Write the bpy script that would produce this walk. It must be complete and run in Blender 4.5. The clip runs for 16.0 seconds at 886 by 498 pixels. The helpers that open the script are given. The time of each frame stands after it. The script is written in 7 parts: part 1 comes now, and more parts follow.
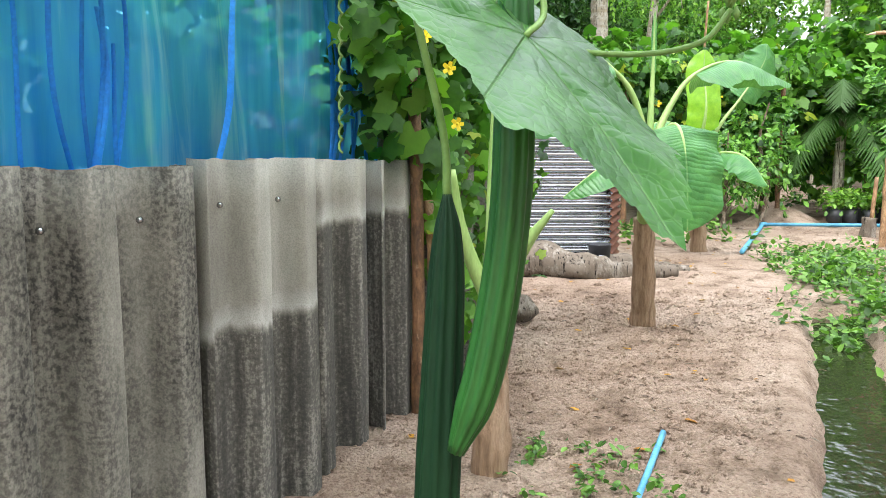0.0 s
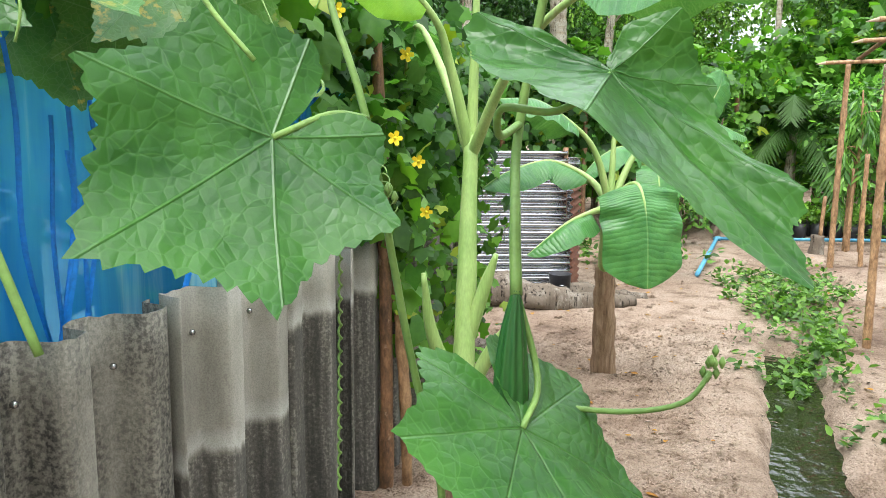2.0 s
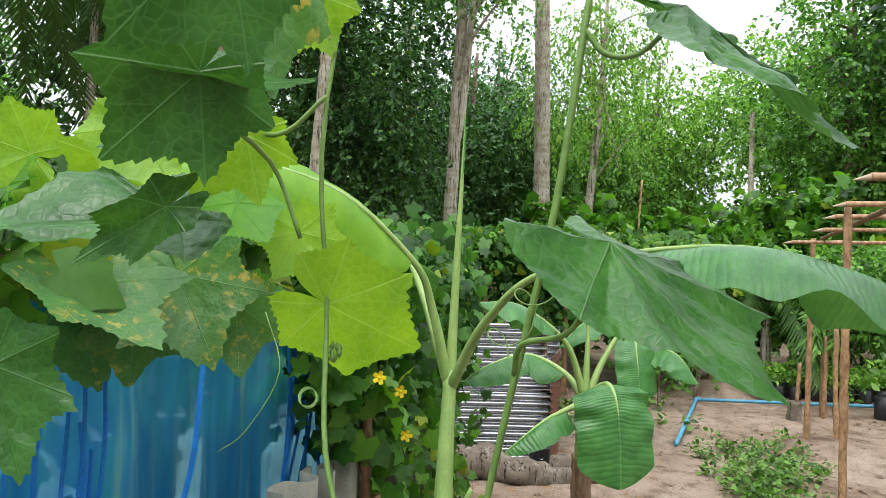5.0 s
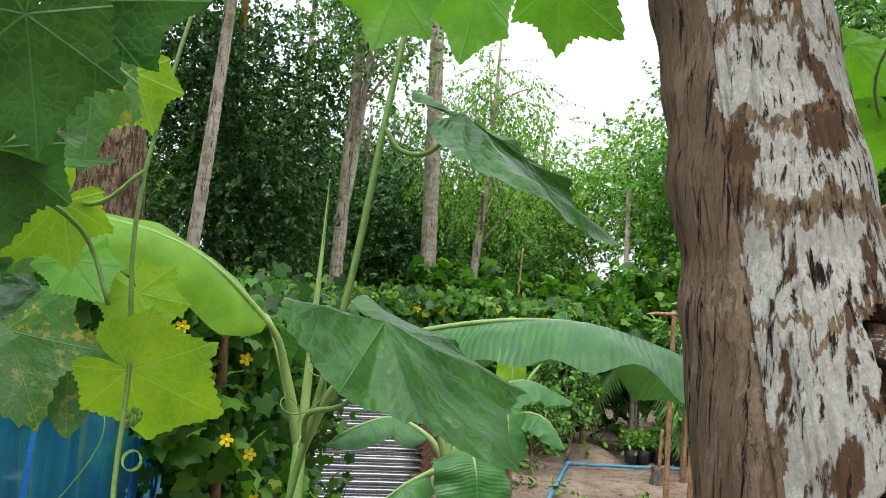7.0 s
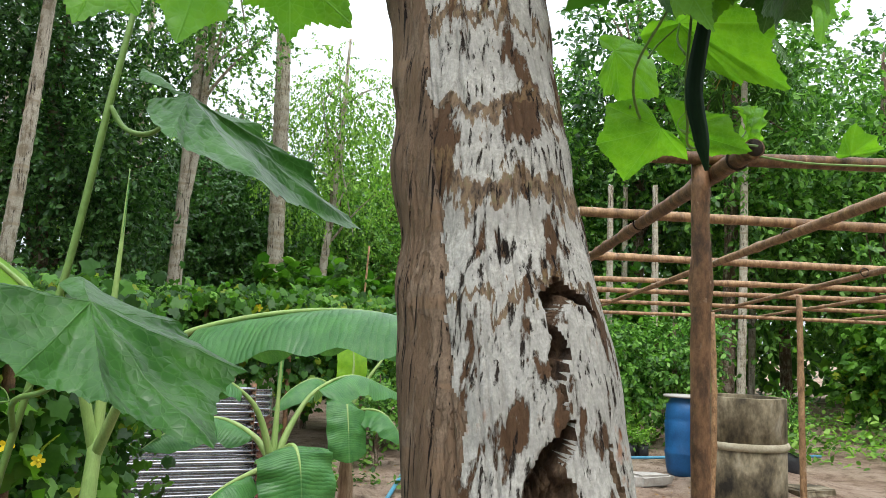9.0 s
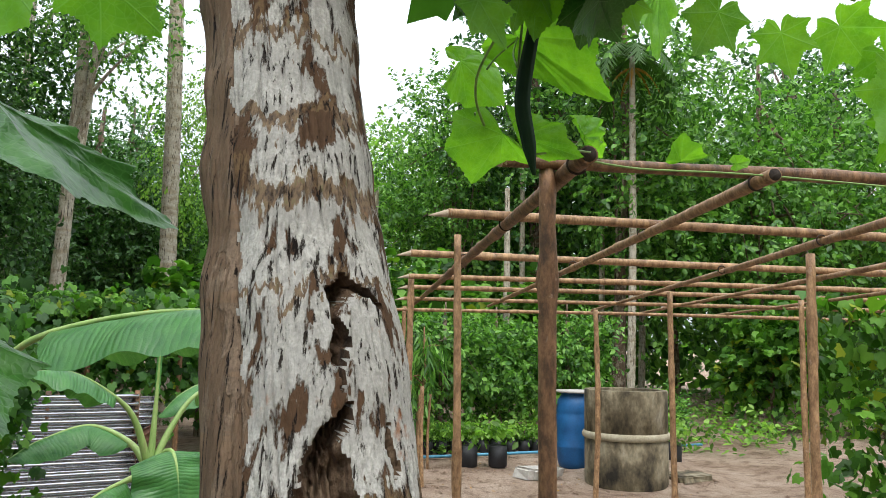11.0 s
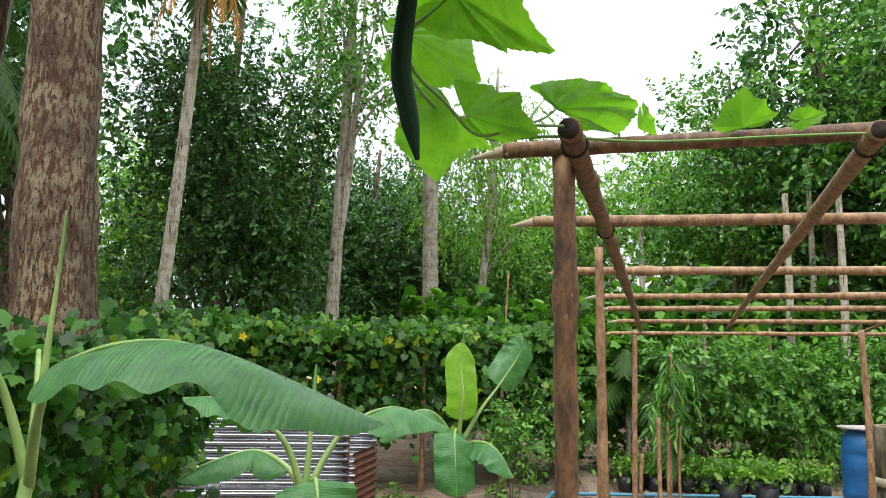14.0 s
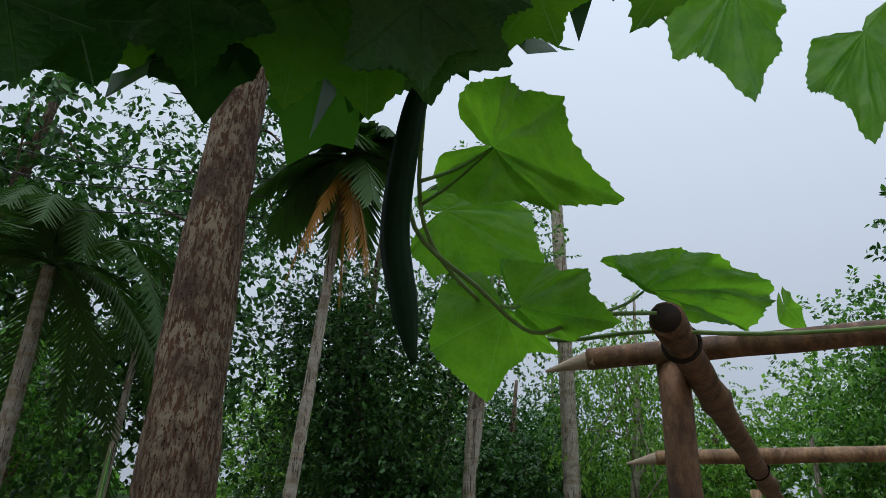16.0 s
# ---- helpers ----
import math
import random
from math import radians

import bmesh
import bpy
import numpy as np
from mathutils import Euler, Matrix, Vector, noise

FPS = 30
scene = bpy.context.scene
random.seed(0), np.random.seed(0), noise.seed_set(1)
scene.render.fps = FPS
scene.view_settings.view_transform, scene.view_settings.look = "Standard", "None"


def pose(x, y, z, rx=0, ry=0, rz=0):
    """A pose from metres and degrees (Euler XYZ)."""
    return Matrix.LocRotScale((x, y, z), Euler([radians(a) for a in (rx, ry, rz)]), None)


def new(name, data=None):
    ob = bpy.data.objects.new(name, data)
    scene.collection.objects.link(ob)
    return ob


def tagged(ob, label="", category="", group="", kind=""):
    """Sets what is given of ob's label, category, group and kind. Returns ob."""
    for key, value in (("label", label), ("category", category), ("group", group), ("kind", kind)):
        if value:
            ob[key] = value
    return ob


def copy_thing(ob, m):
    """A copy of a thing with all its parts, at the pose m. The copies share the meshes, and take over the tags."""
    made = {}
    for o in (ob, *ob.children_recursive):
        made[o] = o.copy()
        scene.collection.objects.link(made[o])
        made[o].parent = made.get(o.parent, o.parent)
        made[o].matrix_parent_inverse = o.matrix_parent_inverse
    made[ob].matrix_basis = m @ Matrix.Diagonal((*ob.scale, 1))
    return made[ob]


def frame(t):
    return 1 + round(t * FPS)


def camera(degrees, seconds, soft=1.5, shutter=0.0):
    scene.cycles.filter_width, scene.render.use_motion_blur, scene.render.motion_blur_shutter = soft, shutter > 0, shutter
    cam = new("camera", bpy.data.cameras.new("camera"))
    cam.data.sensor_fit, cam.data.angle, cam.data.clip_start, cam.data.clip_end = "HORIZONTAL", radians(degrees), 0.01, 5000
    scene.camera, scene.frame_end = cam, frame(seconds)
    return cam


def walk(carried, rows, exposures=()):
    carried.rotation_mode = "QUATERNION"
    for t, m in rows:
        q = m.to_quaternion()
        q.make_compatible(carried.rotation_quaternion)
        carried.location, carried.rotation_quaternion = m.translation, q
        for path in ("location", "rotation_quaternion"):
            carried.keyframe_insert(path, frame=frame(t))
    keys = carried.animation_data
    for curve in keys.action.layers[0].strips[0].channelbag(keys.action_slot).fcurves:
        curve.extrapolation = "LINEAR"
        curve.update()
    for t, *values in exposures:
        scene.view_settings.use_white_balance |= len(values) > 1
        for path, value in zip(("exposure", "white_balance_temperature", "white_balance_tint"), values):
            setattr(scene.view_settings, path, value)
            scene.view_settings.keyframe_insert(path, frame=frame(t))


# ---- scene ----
cam = camera(60.4, 16.0, 0.7)
METRES, EYE, TILT, LEAN, TURN = 2.9, 1.0, -7.2, 0.0, 0.0
ROWS = [
    (0.0, 0.0, 0.0, 0.0, 0.0, 0.0, -0.0),
    (0.5, 0.0007, -0.0004, 0.0411, -1.0, -0.3, -0.15),
    (1.0, -0.0018, -0.0, 0.0736, -1.63, -0.42, 0.27),
    (1.5, -0.007, -0.0072, 0.096, -2.28, -0.81, 0.69),
    (2.0, -0.013, -0.009, 0.1206, -3.15, -0.91, -0.03),
    (2.5, -0.0193, -0.0153, 0.1465, -3.63, -1.01, -0.13),
    (3.0, -0.0224, -0.0363, 0.1731, -3.69, 0.4, -0.43),
    (3.5, -0.0195, -0.0553, 0.1965, -3.75, 3.53, -0.53),
    (4.0, -0.0206, -0.065, 0.2166, -3.72, 5.23, -1.28),
    (6.5, 0.0135, -0.1208, 0.248, -8.71, 13.12, -2.05),
    (7.0, 0.0238, -0.1245, 0.2447, -12.75, 13.47, -2.19),
    (7.5, 0.0325, -0.1285, 0.2422, -16.14, 13.48, -1.77),
    (8.0, 0.0433, -0.1348, 0.2409, -19.06, 13.56, -1.05),
    (8.5, 0.0575, -0.1425, 0.2382, -20.85, 13.59, -0.26),
    (9.0, 0.0781, -0.1477, 0.2356, -23.2, 13.59, 0.43),
    (9.5, 0.0911, -0.156, 0.2334, -27.58, 13.53, 1.45),
    (10.0, 0.0952, -0.1585, 0.2326, -31.6, 13.44, 1.65),
    (12.5, 0.2426, -0.249, 0.2159, -22.0, 14.16, 3.12),
    (13.0, 0.3233, -0.2437, 0.2231, -16.32, 14.26, 0.84),
    (13.5, 0.3725, -0.214, 0.2242, -10.89, 14.45, 1.53),
    (14.0, 0.4265, -0.1655, 0.2439, -8.11, 15.78, -0.32),
    (14.5, 0.4699, -0.1146, 0.2578, -3.02, 17.14, -1.8),
    (15.0, 0.5101, -0.0791, 0.275, 0.72, 23.99, -3.3),
    (15.5, 0.506, -0.0354, 0.2903, 1.76, 29.34, -3.13),
    (16.0, 0.5009, -0.0116, 0.2985, 2.21, 32.79, -3.13),
]
# light exposure and tone along the walk
EXPO = [(0.0, 1.6, 6200, 12), (2.0, 1.4, 6300, 10), (3.5, 1.22, 6350, 10), (4.2, 1.03, 6350, 10), (6.5, 0.48, 6350, 10), (9.2, 0.54, 6350, 10), (12.5, 0.48, 6350, 10), (14.5, 0.6, 6350, 10), (15.0, 0.38, 6280, 10), (15.6, -0.54, 5950, 10), (16.0, -0.88, 5850, 10)]
walk(cam, [(t, pose(0, 0, EYE, TILT, LEAN, TURN) @ pose(METRES * x, METRES * y, METRES * z, 90 + pitch, roll, yaw)) for t, x, y, z, yaw, pitch, roll in ROWS], EXPO)

# ---- sky and light: a bright overcast day ----
world = bpy.data.worlds.new("sky")
scene.world = world
world.use_nodes = True
wt = world.node_tree
wt.nodes.clear()
sky = wt.nodes.new("ShaderNodeTexSky")
sky.sky_type, sky.sun_disc = "NISHITA", False
sky.sun_elevation, sky.sun_rotation = radians(58), radians(150)
sky.air_density, sky.dust_density, sky.ozone_density = 1.0, 6.0, 1.0
cloud = wt.nodes.new("ShaderNodeMixRGB")
cloud.inputs[0].default_value = 0.86
cloud.inputs[2].default_value = (10.4, 11.0, 11.6, 1)
back = wt.nodes.new("ShaderNodeBackground")
back.inputs[1].default_value = 0.125
wout = wt.nodes.new("ShaderNodeOutputWorld")
wt.links.new(sky.outputs[0], cloud.inputs[1])
# an overcast dome is brightest overhead
wtc = wt.nodes.new("ShaderNodeTexCoord")
wsep = wt.nodes.new("ShaderNodeSeparateXYZ")
wt.links.new(wtc.outputs["Generated"], wsep.inputs[0])
dome = wt.nodes.new("ShaderNodeMapRange")
dome.inputs["From Min"].default_value, dome.inputs["From Max"].default_value = 0.0, 1.0
dome.inputs["To Min"].default_value, dome.inputs["To Max"].default_value = 0.5, 1.55
wt.links.new(wsep.outputs[2], dome.inputs["Value"])
lit = wt.nodes.new("ShaderNodeVectorMath")
lit.operation = "SCALE"
wt.links.new(cloud.outputs[0], lit.inputs[0])
wt.links.new(dome.outputs[0], lit.inputs["Scale"])
wt.links.new(lit.outputs[0], back.inputs[0])
wt.links.new(back.outputs[0], wout.inputs[0])
sun = new("sun", bpy.data.lights.new("sun", "SUN"))
sun.data.energy, sun.data.angle, sun.data.color = 1.4, radians(25), (1.0, 0.96, 0.9)
sun.matrix_world = pose(0, 0, 30, 32, 0, 150 - 180)


# ---- materials ----
def base_mat(name):
    m = bpy.data.materials.new(name)
    m.use_nodes = True
    nt = m.node_tree
    return m, nt, nt.nodes["Principled BSDF"]


def noise_node(nt, scale, detail=6, stretch=(1, 1, 1), rough=0.6, coord="Object"):
    tc = nt.nodes.new("ShaderNodeTexCoord")
    mp = nt.nodes.new("ShaderNodeMapping")
    mp.inputs["Scale"].default_value = stretch
    n = nt.nodes.new("ShaderNodeTexNoise")
    n.inputs["Scale"].default_value, n.inputs["Detail"].default_value, n.inputs["Roughness"].default_value = scale, detail, rough
    nt.links.new(tc.outputs[coord], mp.inputs[0])
    nt.links.new(mp.outputs[0], n.inputs["Vector"])
    return n


def ramp(nt, src, stops, hard=False):
    r = nt.nodes.new("ShaderNodeValToRGB")
    if hard:
        r.color_ramp.interpolation = "CONSTANT"
    e = r.color_ramp.elements
    while len(e) < len(stops):
        e.new(0.5)
    for k, (p, c) in zip(e, stops):
        k.position, k.color = p, (*c, 1) if len(c) == 3 else c
    nt.links.new(src, r.inputs[0])
    return r


def mixc(nt, fac, a, b, mode="MIX"):
    m = nt.nodes.new("ShaderNodeMixRGB")
    m.blend_type = mode
    for k, v in enumerate((fac, a, b)):
        if isinstance(v, (int, float)):
            m.inputs[k].default_value = v
        elif isinstance(v, tuple):
            m.inputs[k].default_value = (*v, 1)
        else:
            nt.links.new(v, m.inputs[k])
    return m.outputs[0]


def mathn(nt, op, a, b=0.0, c=0.0):
    m = nt.nodes.new("ShaderNodeMath")
    m.operation = op
    for k, v in enumerate((a, b, c)):
        if isinstance(v, (int, float)):
            m.inputs[k].default_value = v
        else:
            nt.links.new(v, m.inputs[k])
    return m.outputs[0]


def bump(nt, bsdf, h, strength=0.4, dist=0.01):
    b = nt.nodes.new("ShaderNodeBump")
    b.inputs["Strength"].default_value, b.inputs["Distance"].default_value = strength, dist
    nt.links.new(h, b.inputs["Height"])
    nt.links.new(b.outputs[0], bsdf.inputs["Normal"])


def surface(name, stops, scale=8, rough=0.8, stretch=(1, 1, 1), bumps=0.4, dist=0.01, fine=60, metal=0.0, vary=0.25, spec=0.4):
    """Two scales of noise: broad tone over fine grain."""
    m, nt, b = base_mat(name)
    n1 = noise_node(nt, scale, 8, stretch)
    n2 = noise_node(nt, fine, 5, stretch)
    r = ramp(nt, n1.outputs[0], stops)
    g = ramp(nt, n2.outputs[0], [(0.3, (1 - vary,) * 3), (0.7, (1 + 0 * vary,) * 3)])
    col = mixc(nt, 1.0, r.outputs[0], g.outputs[0], "MULTIPLY")
    info = nt.nodes.new("ShaderNodeObjectInfo")
    pv = ramp(nt, info.outputs["Random"], [(0.0, (0.82, 0.82, 0.82)), (1.0, (1, 1, 1))])
    col = mixc(nt, 1.0, col, pv.outputs[0], "MULTIPLY")
    nt.links.new(col, b.inputs["Base Color"])
    b.inputs["Roughness"].default_value, b.inputs["Metallic"].default_value = rough, metal
    b.inputs["Specular IOR Level"].default_value = spec
    h = mathn(nt, "ADD", n1.outputs[0], mathn(nt, "MULTIPLY", n2.outputs[0], 0.5))
    bump(nt, b, h, bumps, dist)
    return m


def leaf_cloud_mat(name, dark, light, trans=0.35, rough=0.45, yellow=None, ty=0.96):
    """Foliage: every leaf has a tone of its own and lets light through."""
    m, nt, b = base_mat(name)
    g = nt.nodes.new("ShaderNodeNewGeometry")
    stops = [(0.0, tuple(v * 0.3 for v in dark)), (0.34, tuple(v * 0.85 for v in dark)), (0.78, light)]
    if yellow:
        stops += [(ty - 0.02, light), (ty, yellow)]
    r = ramp(nt, g.outputs["Random Per Island"], stops)
    n = noise_node(nt, 40, 3)
    col = mixc(nt, 0.2, r.outputs[0], ramp(nt, n.outputs[0], [(0.3, dark), (0.7, light)]).outputs[0])
    nt.links.new(col, b.inputs["Base Color"])
    b.inputs["Roughness"].default_value = rough
    b.inputs["Specular IOR Level"].default_value = 0.35
    t = nt.nodes.new("ShaderNodeBsdfTranslucent")
    nt.links.new(mixc(nt, 1.0, col, (1.0, 1.25, 0.5), "MULTIPLY"), t.inputs[0])
    mx = nt.nodes.new("ShaderNodeMixShader")
    mx.inputs[0].default_value = trans
    nt.links.new(b.outputs[0], mx.inputs[1])
    nt.links.new(t.outputs[0], mx.inputs[2])
    nt.links.new(mx.outputs[0], nt.nodes["Material Output"].inputs[0])
    return m


def vein_leaf_mat(name, dark, light, vein, pitch=0.045, slant=0.75, trans=0.4, spots=None, rough=0.42, mainw=0.0016, haze=0.0, relief=0.26):
    """A large leaf: main veins along v=0 of its map, side veins slanting off them, puffed blade between."""
    m, nt, b = base_mat(name)
    uv = nt.nodes.new("ShaderNodeUVMap")
    uv.uv_map = "veins"
    sep = nt.nodes.new("ShaderNodeSeparateXYZ")
    nt.links.new(uv.outputs[0], sep.inputs[0])
    n0 = noise_node(nt, 9, 3)
    wob = mathn(nt, "MULTIPLY", mathn(nt, "SUBTRACT", n0.outputs[0], 0.5), pitch * 2.0)
    av = mathn(nt, "ABSOLUTE", sep.outputs[1])
    ph = mathn(nt, "ADD", mathn(nt, "SUBTRACT", sep.outputs[0], mathn(nt, "MULTIPLY", av, slant)), wob)
    fr = mathn(nt, "ABSOLUTE", mathn(nt, "SUBTRACT", mathn(nt, "FRACT", mathn(nt, "DIVIDE", ph, pitch)), 0.5))
    side = ramp(nt, fr, [(0.0, (1, 1, 1)), (0.035, (0.0, 0.0, 0.0))]).outputs[0]
    puff = mathn(nt, "SINE", mathn(nt, "MULTIPLY", fr, 3.1416))
    main = ramp(nt, mathn(nt, "DIVIDE", av, mainw * 2), [(0.0, (1, 1, 1)), (0.55, (0, 0, 0))]).outputs[0]
    cells = nt.nodes.new("ShaderNodeTexVoronoi")
    cells.feature = "DISTANCE_TO_EDGE"
    cells.inputs["Scale"].default_value = 1.0 / (pitch * 0.3)
    tc = nt.nodes.new("ShaderNodeTexCoord")
    nt.links.new(tc.outputs["Object"], cells.inputs["Vector"])
    net = ramp(nt, cells.outputs["Distance"], [(0.0, (1, 1, 1)), (0.1, (0, 0, 0))]).outputs[0]
    n1 = noise_node(nt, 14, 6)
    col = ramp(nt, n1.outputs[0], [(0.3, dark), (0.7, light)]).outputs[0]
    col = mixc(nt, mathn(nt, "MULTIPLY", net, 0.05), col, vein)
    col = mixc(nt, mathn(nt, "MULTIPLY", side, 0.11), col, vein)
    col = mixc(nt, mathn(nt, "MULTIPLY", main, 0.22), col, vein)
    if spots:
        n2 = noise_node(nt, 38, 5)
        sp = ramp(nt, n2.outputs[0], [(0.54, (0, 0, 0)), (0.6, (1, 1, 1))]).outputs[0]
        n3 = noise_node(nt, 9, 3)
        where = ramp(nt, n3.outputs[0], [(0.45, (0, 0, 0)), (0.6, (1, 1, 1))]).outputs[0]
        col = mixc(nt, mathn(nt, "MULTIPLY", sp, where), col, spots)
    nt.links.new(col, b.inputs["Base Color"])
    b.inputs["Roughness"].default_value = rough
    b.inputs["Specular IOR Level"].default_value = 0.42
    b.inputs["Sheen Weight"].default_value = haze
    quilt = ramp(nt, cells.outputs["Distance"], [(0.0, (0, 0, 0)), (0.35, (1, 1, 1))]).outputs[0]
    h = mathn(nt, "SUBTRACT", mathn(nt, "ADD", mathn(nt, "MULTIPLY", puff, relief), mathn(nt, "ADD", mathn(nt, "MULTIPLY", quilt, 0.16), mathn(nt, "MULTIPLY", n1.outputs[0], 0.35))), mathn(nt, "MULTIPLY", main, 0.5))
    h = mathn(nt, "SUBTRACT", h, mathn(nt, "MULTIPLY", net, 0.03))
    bump(nt, b, h, 0.5, pitch * 0.12)
    t = nt.nodes.new("ShaderNodeBsdfTranslucent")
    web = mathn(nt, "MAXIMUM", mathn(nt, "MULTIPLY", net, 0.28), mathn(nt, "MAXIMUM", mathn(nt, "MULTIPLY", side, 0.45), mathn(nt, "MULTIPLY", main, 0.7)))
    blade = mixc(nt, 0.6, col, ramp(nt, noise_node(nt, 26, 5).outputs[0], [(0.3, (0.6, 0.6, 0.6)), (0.65, (1, 1, 1))]).outputs[0], "MULTIPLY")
    nt.links.new(mixc(nt, web, mixc(nt, 1.0, blade, (1.6, 1.42, 0.45), "MULTIPLY"), tuple(min(1, v * 1.6) for v in vein)), t.inputs[0])
    mx = nt.nodes.new("ShaderNodeMixShader")
    mx.inputs[0].default_value = trans
    nt.links.new(b.outputs[0], mx.inputs[1])
    nt.links.new(t.outputs[0], mx.inputs[2])
    nt.links.new(mx.outputs[0], nt.nodes["Material Output"].inputs[0])
    return m


def soil_mat():
    m, nt, b = base_mat("sandy_soil")
    big = noise_node(nt, 0.7, 5)
    mid = noise_node(nt, 5, 8)
    grit = noise_node(nt, 55, 6, rough=0.75)
    grain = nt.nodes.new("ShaderNodeTexVoronoi")
    grain.inputs["Scale"].default_value = 95
    tc = nt.nodes.new("ShaderNodeTexCoord")
    nt.links.new(tc.outputs["Object"], grain.inputs["Vector"])
    c = ramp(nt, big.outputs[0], [(0.27, (0.20, 0.13, 0.09)), (0.42, (0.42, 0.31, 0.23)), (0.55, (0.54, 0.42, 0.325)), (0.7, (0.62, 0.50, 0.40))]).outputs[0]
    c2 = ramp(nt, mid.outputs[0], [(0.33, (0.5, 0.46, 0.42)), (0.5, (0.92, 0.9, 0.88)), (0.68, (1, 1, 1))]).outputs[0]
    c = mixc(nt, 1.0, c, c2, "MULTIPLY")
    c3 = ramp(nt, grit.outputs[0], [(0.34, (0.42, 0.38, 0.34)), (0.5, (1, 1, 1))]).outputs[0]
    c = mixc(nt, 0.8, c, c3, "MULTIPLY")
    sp = ramp(nt, grain.outputs["Color"], [(0.0, (0.62, 0.58, 0.55)), (1.0, (1.0, 1.0, 1.0))]).outputs[0]
    c = mixc(nt, 0.7, c, sp, "MULTIPLY")
    nt.links.new(c, b.inputs["Base Color"])
    b.inputs["Roughness"].default_value = 0.95
    b.inputs["Specular IOR Level"].default_value = 0.2
    h = mathn(nt, "ADD", mathn(nt, "MULTIPLY", mid.outputs[0], 1.5), mathn(nt, "ADD", grit.outputs[0], mathn(nt, "MULTIPLY", grain.outputs["Distance"], -0.6)))
    bump(nt, b, h, 1.0, 0.03)
    return m


def sheet_mat(name, stained=0.0):
    """Weathered fibre cement: clean grey above, black algae speckle below a ragged line where stained."""
    m, nt, b = base_mat(name)
    n1 = noise_node(nt, 6, 8, (1, 1, 0.35))
    n2 = noise_node(nt, 95, 6)
    n3 = noise_node(nt, 3.0, 6, (6, 6, 0.5))
    n4 = noise_node(nt, 5, 7, (7, 7, 0.5), 0.65)
    n5 = noise_node(nt, 240, 4)
    tc = nt.nodes.new("ShaderNodeTexCoord")
    sep = nt.nodes.new("ShaderNodeSeparateXYZ")
    nt.links.new(tc.outputs["Object"], sep.inputs[0])
    lvl = mathn(nt, "ADD", sep.outputs[2], mathn(nt, "MULTIPLY", mathn(nt, "SUBTRACT", n3.outputs[0], 0.5), 0.09))
    grey = ramp(nt, n1.outputs[0], [(0.3, (0.20, 0.185, 0.15)), (0.5, (0.30, 0.285, 0.24)), (0.72, (0.42, 0.40, 0.345))]).outputs[0]
    if stained:
        # a whitish salt line dries just above the stain
        salt = ramp(nt, lvl, [(stained, (0, 0, 0)), (stained + 0.02, (0.55, 0.55, 0.55)), (stained + 0.07, (0, 0, 0))]).outputs[0]
        grey = mixc(nt, salt, grey, (0.55, 0.54, 0.50))
    if not stained:
        grey = mixc(nt, 1.0, grey, (0.76, 0.75, 0.72), "MULTIPLY")
    spk = mathn(nt, "ADD", mathn(nt, "MULTIPLY", n4.outputs[0], 0.55), mathn(nt, "MULTIPLY", n2.outputs[0], 0.45))
    dark = ramp(nt, spk, [(0.42, (0.022, 0.02, 0.017)), (0.52, (0.075, 0.068, 0.056)), (0.60, (0.22, 0.205, 0.17))]).outputs[0]
    if stained:
        edge = ramp(nt, lvl, [(0.0, (0.92, 0.92, 0.92)), (stained - 0.012, (0.85, 0.85, 0.85)), (stained + 0.012, (0, 0, 0))]).outputs[0]
    else:
        edge = ramp(nt, n1.outputs[0], [(0.38, (1, 1, 1)), (0.62, (0.3, 0.3, 0.3))]).outputs[0]
        edge = mixc(nt, 0.5, edge, ramp(nt, n2.outputs[0], [(0.42, (1, 1, 1)), (0.56, (0, 0, 0))]).outputs[0], "MULTIPLY")
    col = mixc(nt, edge, grey, dark)
    g = ramp(nt, n5.outputs[0], [(0.35, (0.55, 0.55, 0.55)), (0.58, (1, 1, 1))]).outputs[0]
    col = mixc(nt, 0.6, col, g, "MULTIPLY")
    nt.links.new(col, b.inputs["Base Color"])
    b.inputs["Roughness"].default_value = 0.86
    bump(nt, b, n2.outputs[0], 0.35, 0.004)
    return m


